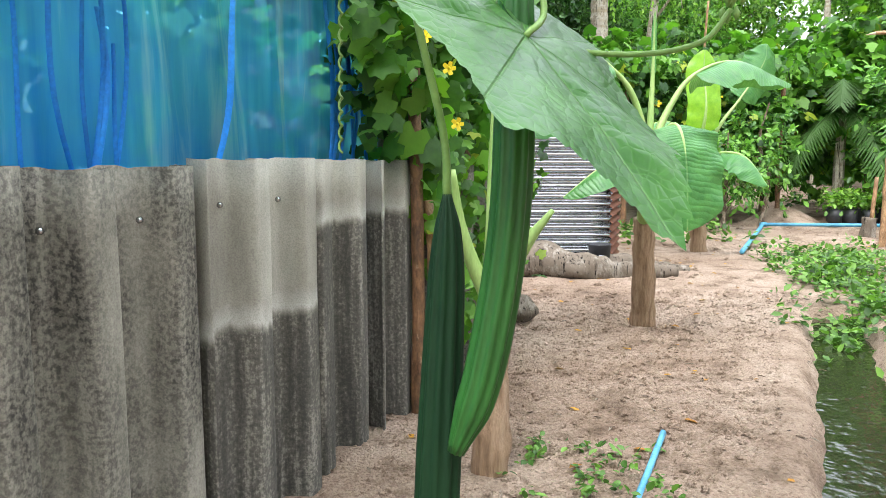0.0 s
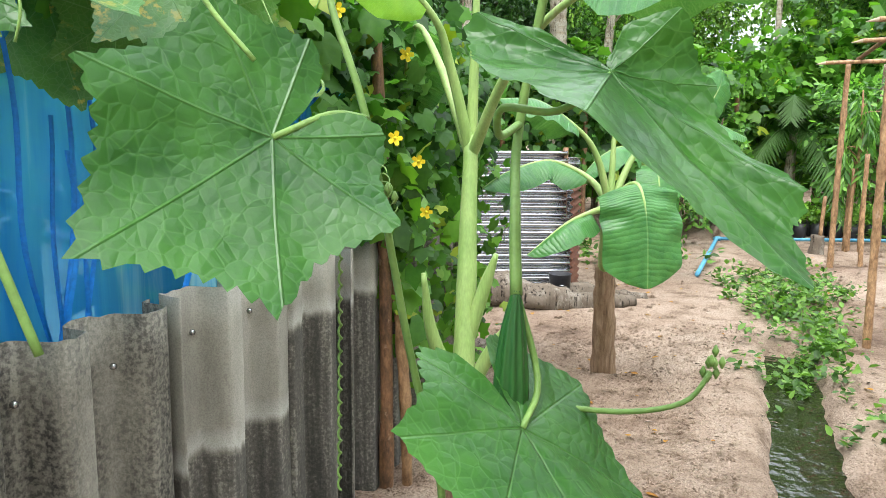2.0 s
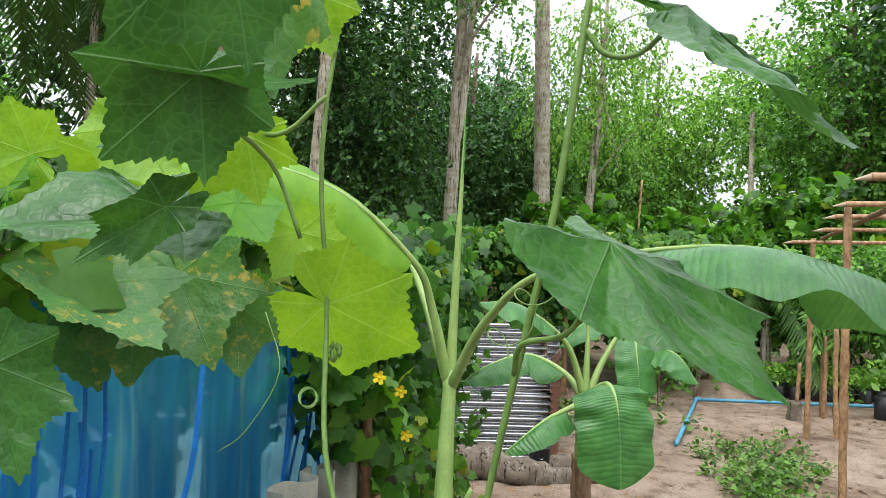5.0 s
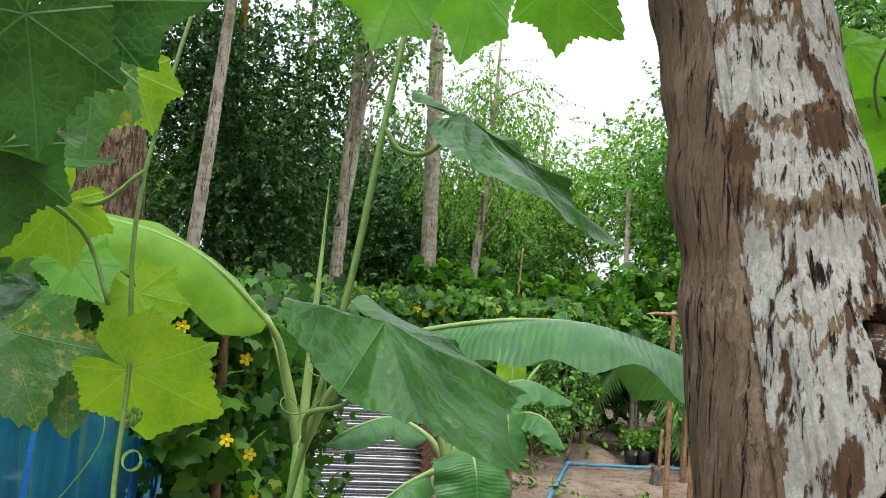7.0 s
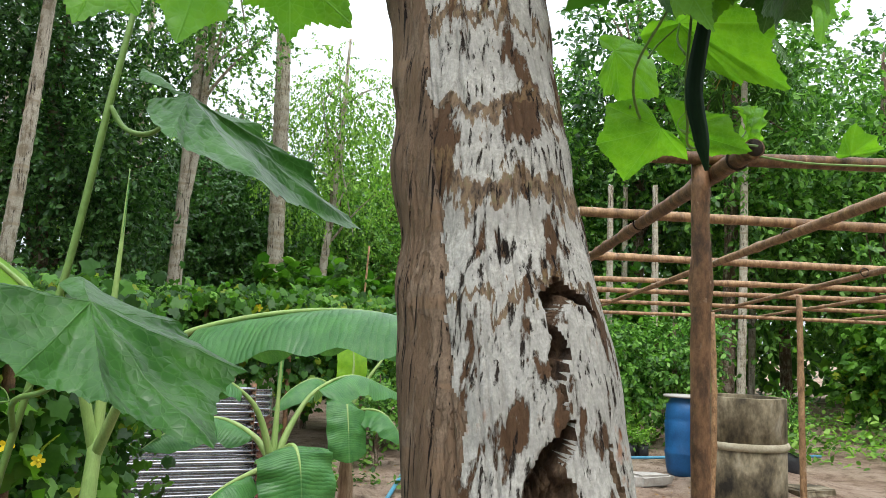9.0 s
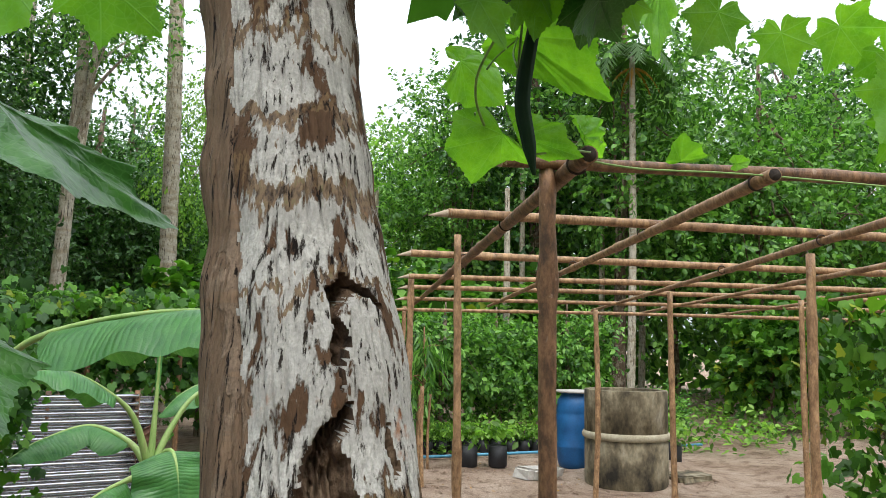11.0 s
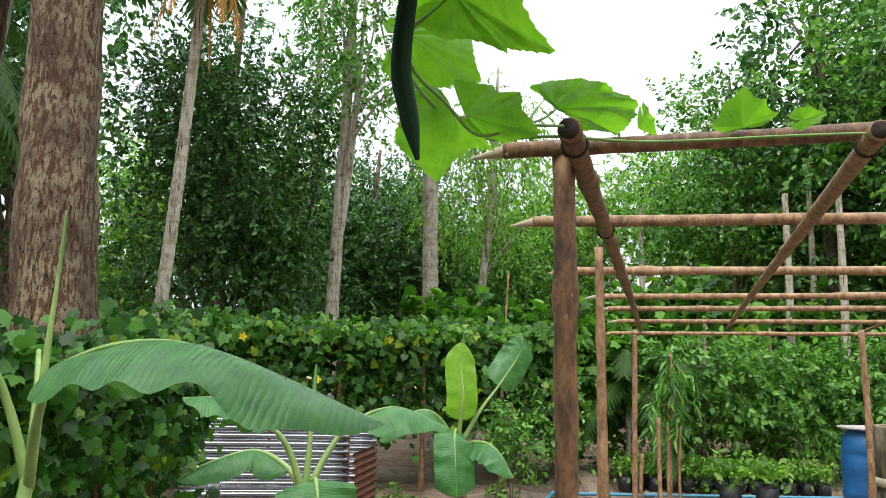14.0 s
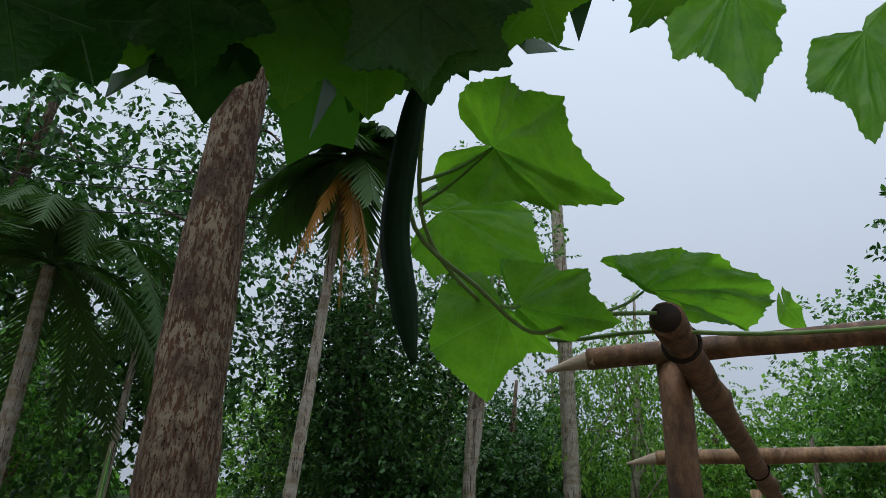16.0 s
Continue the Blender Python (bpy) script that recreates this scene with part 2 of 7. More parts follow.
def bark_mat(name, ground, patch, moss, scale=1.0, cover=0.5, orange=None, rings=()):
    """Old bark: brown ground, pale lichen plates cut by upright cracks, mossy bands."""
    m, nt, b = base_mat(name)
    plates = noise_node(nt, 9 * scale, 9, (2.2, 2.2, 0.6) if scale > 1 else (2.4, 2.4, 1.3) if rings else (1.4, 1.4, 0.8), 0.62 if scale > 1 else 0.78)
    crackn = noise_node(nt, 13 * scale, 8, (2.6, 2.6, 1.1) if len(rings) == 1 else (5, 5, 0.2), 0.7)
    fine = noise_node(nt, 70 * scale, 6, (1.6, 1.6, 0.6))
    bandn = noise_node(nt, 3.6 * scale, 7, (0.35, 0.35, 3.2), 0.6)
    speck = noise_node(nt, 190 * scale, 3)
    gcol = ramp(nt, plates.outputs[0], [(0.25, tuple(v * 0.45 for v in ground)), (0.55, ground), (0.75, tuple(min(1, v * 1.5) for v in ground))]).outputs[0]
    pcol = ramp(nt, fine.outputs[0], [(0.3, tuple(v * 0.6 for v in patch)), (0.6, patch)]).outputs[0]
    pcol = mixc(nt, 0.5, pcol, ramp(nt, speck.outputs[0], [(0.4, (0.55, 0.55, 0.55)), (0.62, (1, 1, 1))]).outputs[0], "MULTIPLY")
    pcol = mixc(nt, ramp(nt, bandn.outputs[0], [(0.42, (0, 0, 0)), (0.6, (0.6, 0.6, 0.6))]).outputs[0], pcol, tuple(v * 0.55 for v in patch))
    pm = ramp(nt, plates.outputs[0], [(cover - 0.015, (0, 0, 0)), (cover + 0.015, (1, 1, 1))]).outputs[0]
    bm_ = ramp(nt, bandn.outputs[0], [(0.55, (1, 1, 1)), (0.6, (0, 0, 0))]).outputs[0]
    col = mixc(nt, pm if rings else mathn(nt, "MULTIPLY", pm, bm_), gcol, pcol)
    if rings:
        tc = nt.nodes.new("ShaderNodeTexCoord")
        sep = nt.nodes.new("ShaderNodeSeparateXYZ")
        nt.links.new(tc.outputs["Object"], sep.inputs[0])
        zz = mathn(nt, "ADD", sep.outputs[2], mathn(nt, "MULTIPLY", mathn(nt, "SUBTRACT", plates.outputs[0], 0.5), 0.24))
        ring = None
        for z0, half in rings:
            d = mathn(nt, "ABSOLUTE", mathn(nt, "SUBTRACT", zz, z0))
            one = ramp(nt, mathn(nt, "DIVIDE", d, half * 2), [(0.4, (1, 1, 1)), (0.55, (0, 0, 0))]).outputs[0]
            ring = one if ring is None else mathn(nt, "MAXIMUM", ring, one)
        dm = ramp(nt, fine.outputs[0], [(0.35, tuple(v * 0.4 for v in ground)), (0.55, (0.16, 0.10, 0.05)), (0.7, (0.12, 0.10, 0.035))]).outputs[0]
        col = mixc(nt, mathn(nt, "MULTIPLY", ring, 0.9), col, dm)
        if len(rings) > 1:
            rustn = noise_node(nt, 11, 6, (1.3, 1.3, 0.9), 0.6)
            col = mixc(nt, ramp(nt, rustn.outputs[0], [(0.62, (0, 0, 0)), (0.68, (0.75, 0.75, 0.75))]).outputs[0], col, (0.24, 0.085, 0.022))
    if moss:
        mm = ramp(nt, mathn(nt, "ADD", mathn(nt, "MULTIPLY", bandn.outputs[0], 0.7), mathn(nt, "MULTIPLY", fine.outputs[0], 0.3)), [(0.55, (0, 0, 0)), (0.62, (0.8, 0.8, 0.8))]).outputs[0]
        col = mixc(nt, mm, col, moss)
    if orange:
        on = noise_node(nt, 1.9, 9, (1, 1, 0.6), 0.7)
        col = mixc(nt, ramp(nt, on.outputs[0], [(0.46, (0, 0, 0)), (0.6, (0.85, 0.85, 0.85))]).outputs[0], col, orange)
    ck = ramp(nt, crackn.outputs[0], [(0.39, (0.06, 0.045, 0.035)), (0.43, (1, 1, 1))]).outputs[0]
    col = mixc(nt, 1.0, col, ck, "MULTIPLY")
    nt.links.new(col, b.inputs["Base Color"])
    b.inputs["Roughness"].default_value = 0.9
    b.inputs["Specular IOR Level"].default_value = 0.25
    h = mathn(nt, "ADD", mathn(nt, "MULTIPLY", ck, 1.2), mathn(nt, "ADD", mathn(nt, "MULTIPLY", pm, 0.7), mathn(nt, "MULTIPLY", fine.outputs[0], 0.6)))
    bump(nt, b, h, 0.7, 0.012)
    return m


def wood_mat(name, c1, c2, knots=0.6):
    m, nt, b = base_mat(name)
    n1 = noise_node(nt, 7, 8, (3, 3, 1.5), 0.7)
    n2 = noise_node(nt, 16, 5, (1.5, 1.5, 1.0))
    n3 = noise_node(nt, 90, 5, (1, 1, 0.4))
    col = ramp(nt, n1.outputs[0], [(0.36, c1), (0.5, tuple((p + q) / 2 for p, q in zip(c1, c2))), (0.62, c2)]).outputs[0]
    kn = ramp(nt, n2.outputs[0], [(0.63, (0, 0, 0)), (0.65, (1, 1, 1))]).outputs[0]
    col = mixc(nt, mathn(nt, "MULTIPLY", kn, knots), col, (0.42, 0.29, 0.2))
    col = mixc(nt, 0.5, col, ramp(nt, n3.outputs[0], [(0.38, (0.42, 0.4, 0.38)), (0.58, (1, 1, 1))]).outputs[0], "MULTIPLY")
    info = nt.nodes.new("ShaderNodeObjectInfo")
    pv = ramp(nt, info.outputs["Random"], [(0.0, (0.78, 0.76, 0.74)), (1.0, (1, 1, 1))])
    col = mixc(nt, 1.0, col, pv.outputs[0], "MULTIPLY")
    nt.links.new(col, b.inputs["Base Color"])
    b.inputs["Roughness"].default_value = 0.62
    bump(nt, b, mathn(nt, "ADD", n1.outputs[0], mathn(nt, "MULTIPLY", n3.outputs[0], 0.7)), 0.6, 0.008)
    return m


def net_mat():
    """Blue woven shade net: half of the light passes straight, the rest is tinted."""
    m, nt, b = base_mat("blue_net_film")
    n = noise_node(nt, 9.0, 6, (1, 1, 0.07))
    c = ramp(nt, n.outputs[0], [(0.32, (0.02, 0.32, 1.0)), (0.55, (0.08, 0.52, 1.0)), (0.7, (0.4, 0.8, 1.0))]).outputs[0]
    nt.links.new(c, b.inputs["Base Color"])
    b.inputs["Roughness"].default_value = 0.5
    t = nt.nodes.new("ShaderNodeBsdfTranslucent")
    nt.links.new(c, t.inputs[0])
    mx = nt.nodes.new("ShaderNodeMixShader")
    mx.inputs[0].default_value = 0.6
    nt.links.new(b.outputs[0], mx.inputs[1])
    nt.links.new(t.outputs[0], mx.inputs[2])
    tr = nt.nodes.new("ShaderNodeBsdfTransparent")
    tr.inputs[0].default_value = (0.24, 0.70, 1.0, 1)
    m2 = nt.nodes.new("ShaderNodeMixShader")
    n2 = noise_node(nt, 2.2, 3, (1.5, 1.5, 0.25))
    nt.links.new(ramp(nt, n2.outputs[0], [(0.36, (0.28, 0.28, 0.28)), (0.6, (0.64, 0.64, 0.64))]).outputs[0], m2.inputs[0])
    nt.links.new(mx.outputs[0], m2.inputs[1])
    nt.links.new(tr.outputs[0], m2.inputs[2])
    nt.links.new(m2.outputs[0], nt.nodes["Material Output"].inputs[0])
    return m


SOIL = soil_mat()
SHEET_LOW, SHEET_HIGH, SHEET_DARK = sheet_mat("fibre_cement_stained", 0.545), sheet_mat("fibre_cement_half_stained", 0.775), sheet_mat("fibre_cement_grey")
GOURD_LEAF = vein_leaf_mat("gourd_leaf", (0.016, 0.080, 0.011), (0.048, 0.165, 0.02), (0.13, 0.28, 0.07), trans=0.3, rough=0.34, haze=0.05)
# lighter copy of the gourd leaf: light from behind is put into its colour
GOURD_LIT = vein_leaf_mat("backlit_gourd_leaf", (0.09, 0.29, 0.02), (0.17, 0.43, 0.03), (0.16, 0.36, 0.05), trans=0.62)
# yellow-green leaf, with the light showing through partly put into the colour
YELLOW_LEAF = vein_leaf_mat("yellow_green_gourd_leaf", (0.16, 0.34, 0.02), (0.26, 0.46, 0.03), (0.30, 0.45, 0.07), trans=0.5)
SICK_LEAF = vein_leaf_mat("spotted_gourd_leaf", (0.05, 0.16, 0.04), (0.10, 0.24, 0.055), (0.22, 0.34, 0.14), trans=0.35, spots=(0.38, 0.33, 0.06))
BANANA_LEAF = vein_leaf_mat("banana_leaf", (0.03, 0.135, 0.032), (0.075, 0.24, 0.055), (0.30, 0.46, 0.17), pitch=0.02, slant=0.12, trans=0.3, rough=0.3, mainw=0.006, haze=0.04, relief=1.3)
BANANA_YOUNG = vein_leaf_mat("young_banana_leaf", (0.16, 0.38, 0.03), (0.26, 0.50, 0.04), (0.34, 0.52, 0.12), pitch=0.014, slant=0.12, trans=0.5, rough=0.36, mainw=0.005)
STEM = surface("green_stem", [(0.3, (0.13, 0.25, 0.05)), (0.7, (0.25, 0.40, 0.10))], 12, 0.5, fine=120, bumps=0.2)
BAN_STEM = surface("banana_stalk", [(0.3, (0.22, 0.36, 0.09)), (0.6, (0.34, 0.47, 0.15)), (0.8, (0.30, 0.26, 0.12))], 5, 0.45, (3, 3, 0.5), fine=60, bumps=0.2)
BAN_TRUNK = surface("dry_banana_stem", [(0.3, (0.13, 0.075, 0.04)), (0.5, (0.30, 0.19, 0.11)), (0.7, (0.40, 0.28, 0.18))], 5, 0.85, (8, 8, 0.5), fine=40, bumps=0.7, dist=0.015)
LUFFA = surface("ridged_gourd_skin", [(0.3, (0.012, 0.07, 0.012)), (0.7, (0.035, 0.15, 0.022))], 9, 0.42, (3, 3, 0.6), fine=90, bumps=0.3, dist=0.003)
LUFFA_DARK = surface("dark_gourd_skin", [(0.3, (0.004, 0.022, 0.008)), (0.7, (0.009, 0.042, 0.012))], 9, 0.65, (3, 3, 0.6), fine=90, bumps=0.3, dist=0.003, spec=0.2)
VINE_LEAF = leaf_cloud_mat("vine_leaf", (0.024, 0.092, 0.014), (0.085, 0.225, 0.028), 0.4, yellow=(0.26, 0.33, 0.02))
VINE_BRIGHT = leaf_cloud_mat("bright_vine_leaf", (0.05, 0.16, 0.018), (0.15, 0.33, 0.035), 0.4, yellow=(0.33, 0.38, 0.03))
TREE_DARK = leaf_cloud_mat("dark_tree_leaf", (0.03, 0.098, 0.026), (0.105, 0.23, 0.06), 0.34, 0.3)
TREE_MID = leaf_cloud_mat("tree_leaf", (0.058, 0.175, 0.034), (0.23, 0.44, 0.085), 0.42, 0.38)
TREE_LIGHT = leaf_cloud_mat("light_tree_leaf", (0.12, 0.27, 0.04), (0.32, 0.52, 0.10), 0.5, 0.45)
PALM_LEAF = leaf_cloud_mat("palm_leaflet", (0.025, 0.07, 0.014), (0.07, 0.15, 0.028), 0.3, 0.6)
PALM_DRY = leaf_cloud_mat("dry_palm_leaflet", (0.30, 0.12, 0.012), (0.48, 0.24, 0.03), 0.3, 0.6)
GRASS = leaf_cloud_mat("weed_leaf", (0.05, 0.13, 0.02), (0.16, 0.30, 0.05), 0.35)
STUMP_BARK = bark_mat("lichen_bark", (0.095, 0.052, 0.026), (0.49, 0.475, 0.43), None, 1.35, 0.46, None, ((2.16, 0.009), (2.03, 0.014), (1.925, 0.018), (1.80, 0.007), (1.52, 0.026), (1.2, 0.04), (0.8, 0.04), (0.4, 0.05)))
PALE_CUT = surface("pale_cut_wood", [(0.3, (0.40, 0.30, 0.20)), (0.7, (0.58, 0.47, 0.34))], 20, 0.8, fine=120)
STUMP_SMOOTH = bark_mat("bare_brown_wood", (0.16, 0.105, 0.065), (0.24, 0.17, 0.115), None, 1.7, 0.54)
BIG_BARK = bark_mat("dark_flaky_bark", (0.115, 0.06, 0.03), (0.31, 0.25, 0.165), None, 1.1, 0.49, (0.055, 0.03, 0.018), ((0.0, 0.01),))
PALE_BARK = bark_mat("pale_ringed_bark", (0.36, 0.30, 0.21), (0.60, 0.54, 0.43), None, 0.7, 0.46)
TREE_BARK = bark_mat("tree_bark", (0.16, 0.11, 0.075), (0.40, 0.33, 0.25), None, 0.6, 0.52)
POLE = wood_mat("peeled_pole", (0.16, 0.08, 0.033), (0.48, 0.29, 0.145))
POLE_DARK = wood_mat("dark_pole", (0.075, 0.037, 0.017), (0.30, 0.155, 0.072))
CUT_END = surface("cut_pole_end", [(0.3, (0.02, 0.014, 0.01)), (0.7, (0.05, 0.035, 0.025))], 30, 0.9)
ZINC = surface("galvanised_iron", [(0.3, (0.38, 0.39, 0.41)), (0.7, (0.62, 0.63, 0.65))], 4, 0.24, (1, 1, 3), metal=0.95, fine=60, bumps=0.1, vary=0.15)
RUST = surface("rusty_iron", [(0.3, (0.09, 0.03, 0.018)), (0.7, (0.22, 0.085, 0.045))], 6, 0.8, metal=0.1, fine=50)
NET = net_mat()
NET_FOLD = surface("blue_net_fold", [(0.3, (0.008, 0.20, 0.75)), (0.7, (0.02, 0.30, 0.90))], 5, 0.5, fine=90)
CONCRETE = surface("mossy_concrete", [(0.36, (0.025, 0.02, 0.013)), (0.47, (0.15, 0.12, 0.07)), (0.56, (0.30, 0.25, 0.16)), (0.68, (0.44, 0.39, 0.29))], 2.2, 0.9, (1.3, 1.3, 0.8), fine=14, bumps=0.6, vary=0.5)
CONCRETE_PALE = surface("pale_mortar", [(0.3, (0.30, 0.26, 0.17)), (0.7, (0.50, 0.45, 0.33))], 6, 0.9, fine=50)
SLAB = surface("pale_slab", [(0.3, (0.36, 0.33, 0.29)), (0.7, (0.58, 0.55, 0.50))], 7, 0.9, fine=60)
DRUM_BLUE = surface("blue_plastic", [(0.3, (0.012, 0.085, 0.24)), (0.7, (0.02, 0.14, 0.36))], 4, 0.45, fine=50, vary=0.2)
PIPE_BLUE = surface("blue_pipe", [(0.3, (0.05, 0.25, 0.42)), (0.7, (0.14, 0.42, 0.58))], 9, 0.5, fine=70)
POT_BLACK = surface("black_grow_bag", [(0.3, (0.012, 0.012, 0.014)), (0.7, (0.035, 0.035, 0.04))], 9, 0.55, fine=60)
PETAL = surface("yellow_petal", [(0.3, (0.78, 0.58, 0.01)), (0.7, (0.88, 0.72, 0.02))], 30, 0.55)
DRY_WOOD = bark_mat("weathered_log", (0.15, 0.12, 0.09), (0.30, 0.26, 0.21), (0.06, 0.055, 0.04), 0.6, 0.55)
ROT = surface("rotten_heartwood", [(0.3, (0.03, 0.018, 0.01)), (0.5, (0.12, 0.072, 0.04)), (0.7, (0.27, 0.19, 0.12))], 22, 0.95, (1, 1, 0.6), bumps=0.9, dist=0.02, fine=90)
WIRE = surface("black_wire", [(0.3, (0.02, 0.02, 0.02)), (0.7, (0.035, 0.035, 0.035))], 9, 0.6)


# ---- mesh helpers ----
def mesh_ob(name, verts, faces, material, parent=None, label="", smooth=True, uvs=None):
    me = bpy.data.meshes.new(name)
    me.from_pydata([tuple(v) for v in verts], [], [tuple(f) for f in faces])
    if uvs is not None:
        lay = me.uv_layers.new(name="veins")
        lay.data.foreach_set("uv", np.asarray(uvs, dtype=np.float32).ravel())
    if smooth:
        me.polygons.foreach_set("use_smooth", [True] * len(me.polygons))
    me.materials.append(material)
    ob = new(name, me)
    if parent is not None:
        ob.parent = parent
    if label:
        ob["label"] = label
    return ob


def thing(name, at=(0, 0, 0), label="", category="", group="", kind=""):
    ob = new(name)
    ob.location = at
    ob.empty_display_size = 0.1
    return tagged(ob, label, category, group, kind)


def curve_pts(pts, n):
    """Catmull-Rom through pts."""
    p = [Vector(v) for v in pts]
    p = [p[0] * 2 - p[1]] + p + [p[-1] * 2 - p[-2]]
    out = []
    seg = len(p) - 3
    for i in range(n + 1):
        u = i / n * seg
        k = min(int(u), seg - 1)
        t = u - k
        a, b, c, d = p[k:k + 4]
        out.append(0.5 * ((2 * b) + (c - a) * t + (2 * a - 5 * b + 4 * c - d) * t * t + (3 * b - a - 3 * c + d) * t ** 3))
    return out


def tube(pts, radii, sides=8, n=None, ridge=None, rough=0.0, seed=0, cap=True):
    """A bent tapered tube: verts, faces."""
    n = n or max(4, (len(pts) - 1) * 5)
    line = curve_pts(pts, n) if len(pts) > 1 else pts
    rr = np.interp(np.linspace(0, 1, n + 1), np.linspace(0, 1, len(radii)), radii)
    verts, faces = [], []
    up = Vector((0.31, 0.17, 0.93))
    t0 = (line[1] - line[0]).normalized()
    side = t0.cross(up if abs(t0.dot(up)) < 0.95 else Vector((1, 0, 0))).normalized()
    for i, c in enumerate(line):
        t = (line[min(i + 1, n)] - line[max(i - 1, 0)]).normalized()
        side = (side - t * side.dot(t)).normalized()
        b = t.cross(side)
        for k in range(sides):
            a = 2 * math.pi * k / sides
            r = rr[i]
            if ridge:
                r *= 1 + ridge[1] * (abs(math.cos(a * ridge[0] / 2)) - 0.5)
            q = c + (side * math.cos(a) + b * math.sin(a)) * r
            if rough:
                r2 = noise.noise(q * (0.9 / max(rr[i], 0.01)) + Vector((seed, 0, 0))) * rough * rr[i]
                q = q + (side * math.cos(a) + b * math.sin(a)) * r2
            verts.append(q)
    for i in range(n):
        for k in range(sides):
            k2 = (k + 1) % sides
            faces.append((i * sides + k, i * sides + k2, (i + 1) * sides + k2, (i + 1) * sides + k))
    if cap:
        faces.append(tuple(range(sides))[::-1])
        faces.append(tuple(n * sides + k for k in range(sides)))
    return verts, faces


def join(parts):
    verts, faces = [], []
    for v, f in parts:
        o = len(verts)
        verts += list(v)
        faces += [tuple(i + o for i in q) for q in f]
    return verts, faces


LOBES = [(0, 1.0), (7, 0.90), (16, 0.78), (26, 0.71), (36, 0.72), (44, 0.78), (50, 0.86), (57, 0.74), (66, 0.63), (78, 0.58), (90, 0.61), (102, 0.70), (112, 0.58), (124, 0.50), (138, 0.50), (150, 0.52), (163, 0.42), (173, 0.22), (180, 0.06)]
VEIN_ANGLES = [0, 50, -50, 102, -102, 148, -148]


def gourd_leaf(base, tip, side, material, parent, droop=0.15, fold=0.1, wave=0.05, seed=0, nt_=150, nr=20, wide=1.0, label="", deep=1.0):
    """One palmate gourd leaf: petiole end, tip, and a point that its blade passes on one side."""
    base, tip, side = Vector(base), Vector(tip), Vector(side)
    ax = tip - base
    ln = ax.length
    ax.normalize()
    nrm = ax.cross(side - base).normalized()
    bx = nrm.cross(ax)
    la, lr = [a for a, _ in LOBES], [r for _, r in LOBES]
    rnd = random.Random(seed)
    pa, pb = rnd.uniform(0, 6), rnd.uniform(0, 6)
    verts, faces, uvs = [base], [], []
    loc = [(0.0, 0.0)]
    for j in range(1, nr + 1):
        for i in range(nt_):
            th = -180 + 360 * (i + 0.5) / nt_
            r = np.interp(abs(th), la, lr) ** deep
            r *= 1 + 0.025 * math.sin(th * 0.9 + pa) + 0.03 * math.sin(th * 0.12 + pb)
            if j == nr:
                r *= 1 + 0.012 * (1 if i % 3 == 0 else -0.6) + 0.02 * noise.noise(Vector((th * 0.11, seed, 0)))
            q = r * j / nr
            x, y = q * math.cos(radians(th)) * ln, q * math.sin(radians(th)) * ln * wide
            d = min(abs(th - v) for v in VEIN_ANGLES)
            z = -droop * q * q - fold * abs(math.sin(radians(th))) * q + wave * q * q * math.sin(radians(th) * 5 + pa)
            z += 0.035 * q * min(1.0, d / 16.0) + 0.008 * noise.noise(Vector((x * 30, y * 30, seed))) + 0.05 * q * noise.noise(Vector((x * 9, y * 9, seed + 5)))
            loc.append((x, y))
            verts.append(base + ax * x + bx * y + nrm * z * ln)

    def uv(idx, va):
        x, y = loc[idx]
        c, s = math.cos(radians(va)), math.sin(radians(va))
        return (x * c + y * s, -x * s + y * c)

    def near(i):
        th = -180 + 360 * (i + 1.0) / nt_
        return min(VEIN_ANGLES, key=lambda v: abs(th - v))
    for i in range(nt_ - 1):
        va = near(i)
        f = (0, 1 + i, 2 + i)
        faces.append(f)
        uvs += [uv(k, va) for k in f]
        for j in range(nr - 1):
            o = 1 + j * nt_ + i
            f = (o, o + nt_, o + nt_ + 1, o + 1)
            faces.append(f)
            uvs += [uv(k, va) for k in f]
    return mesh_ob("leaf", verts, faces, material, parent, label, True, uvs)


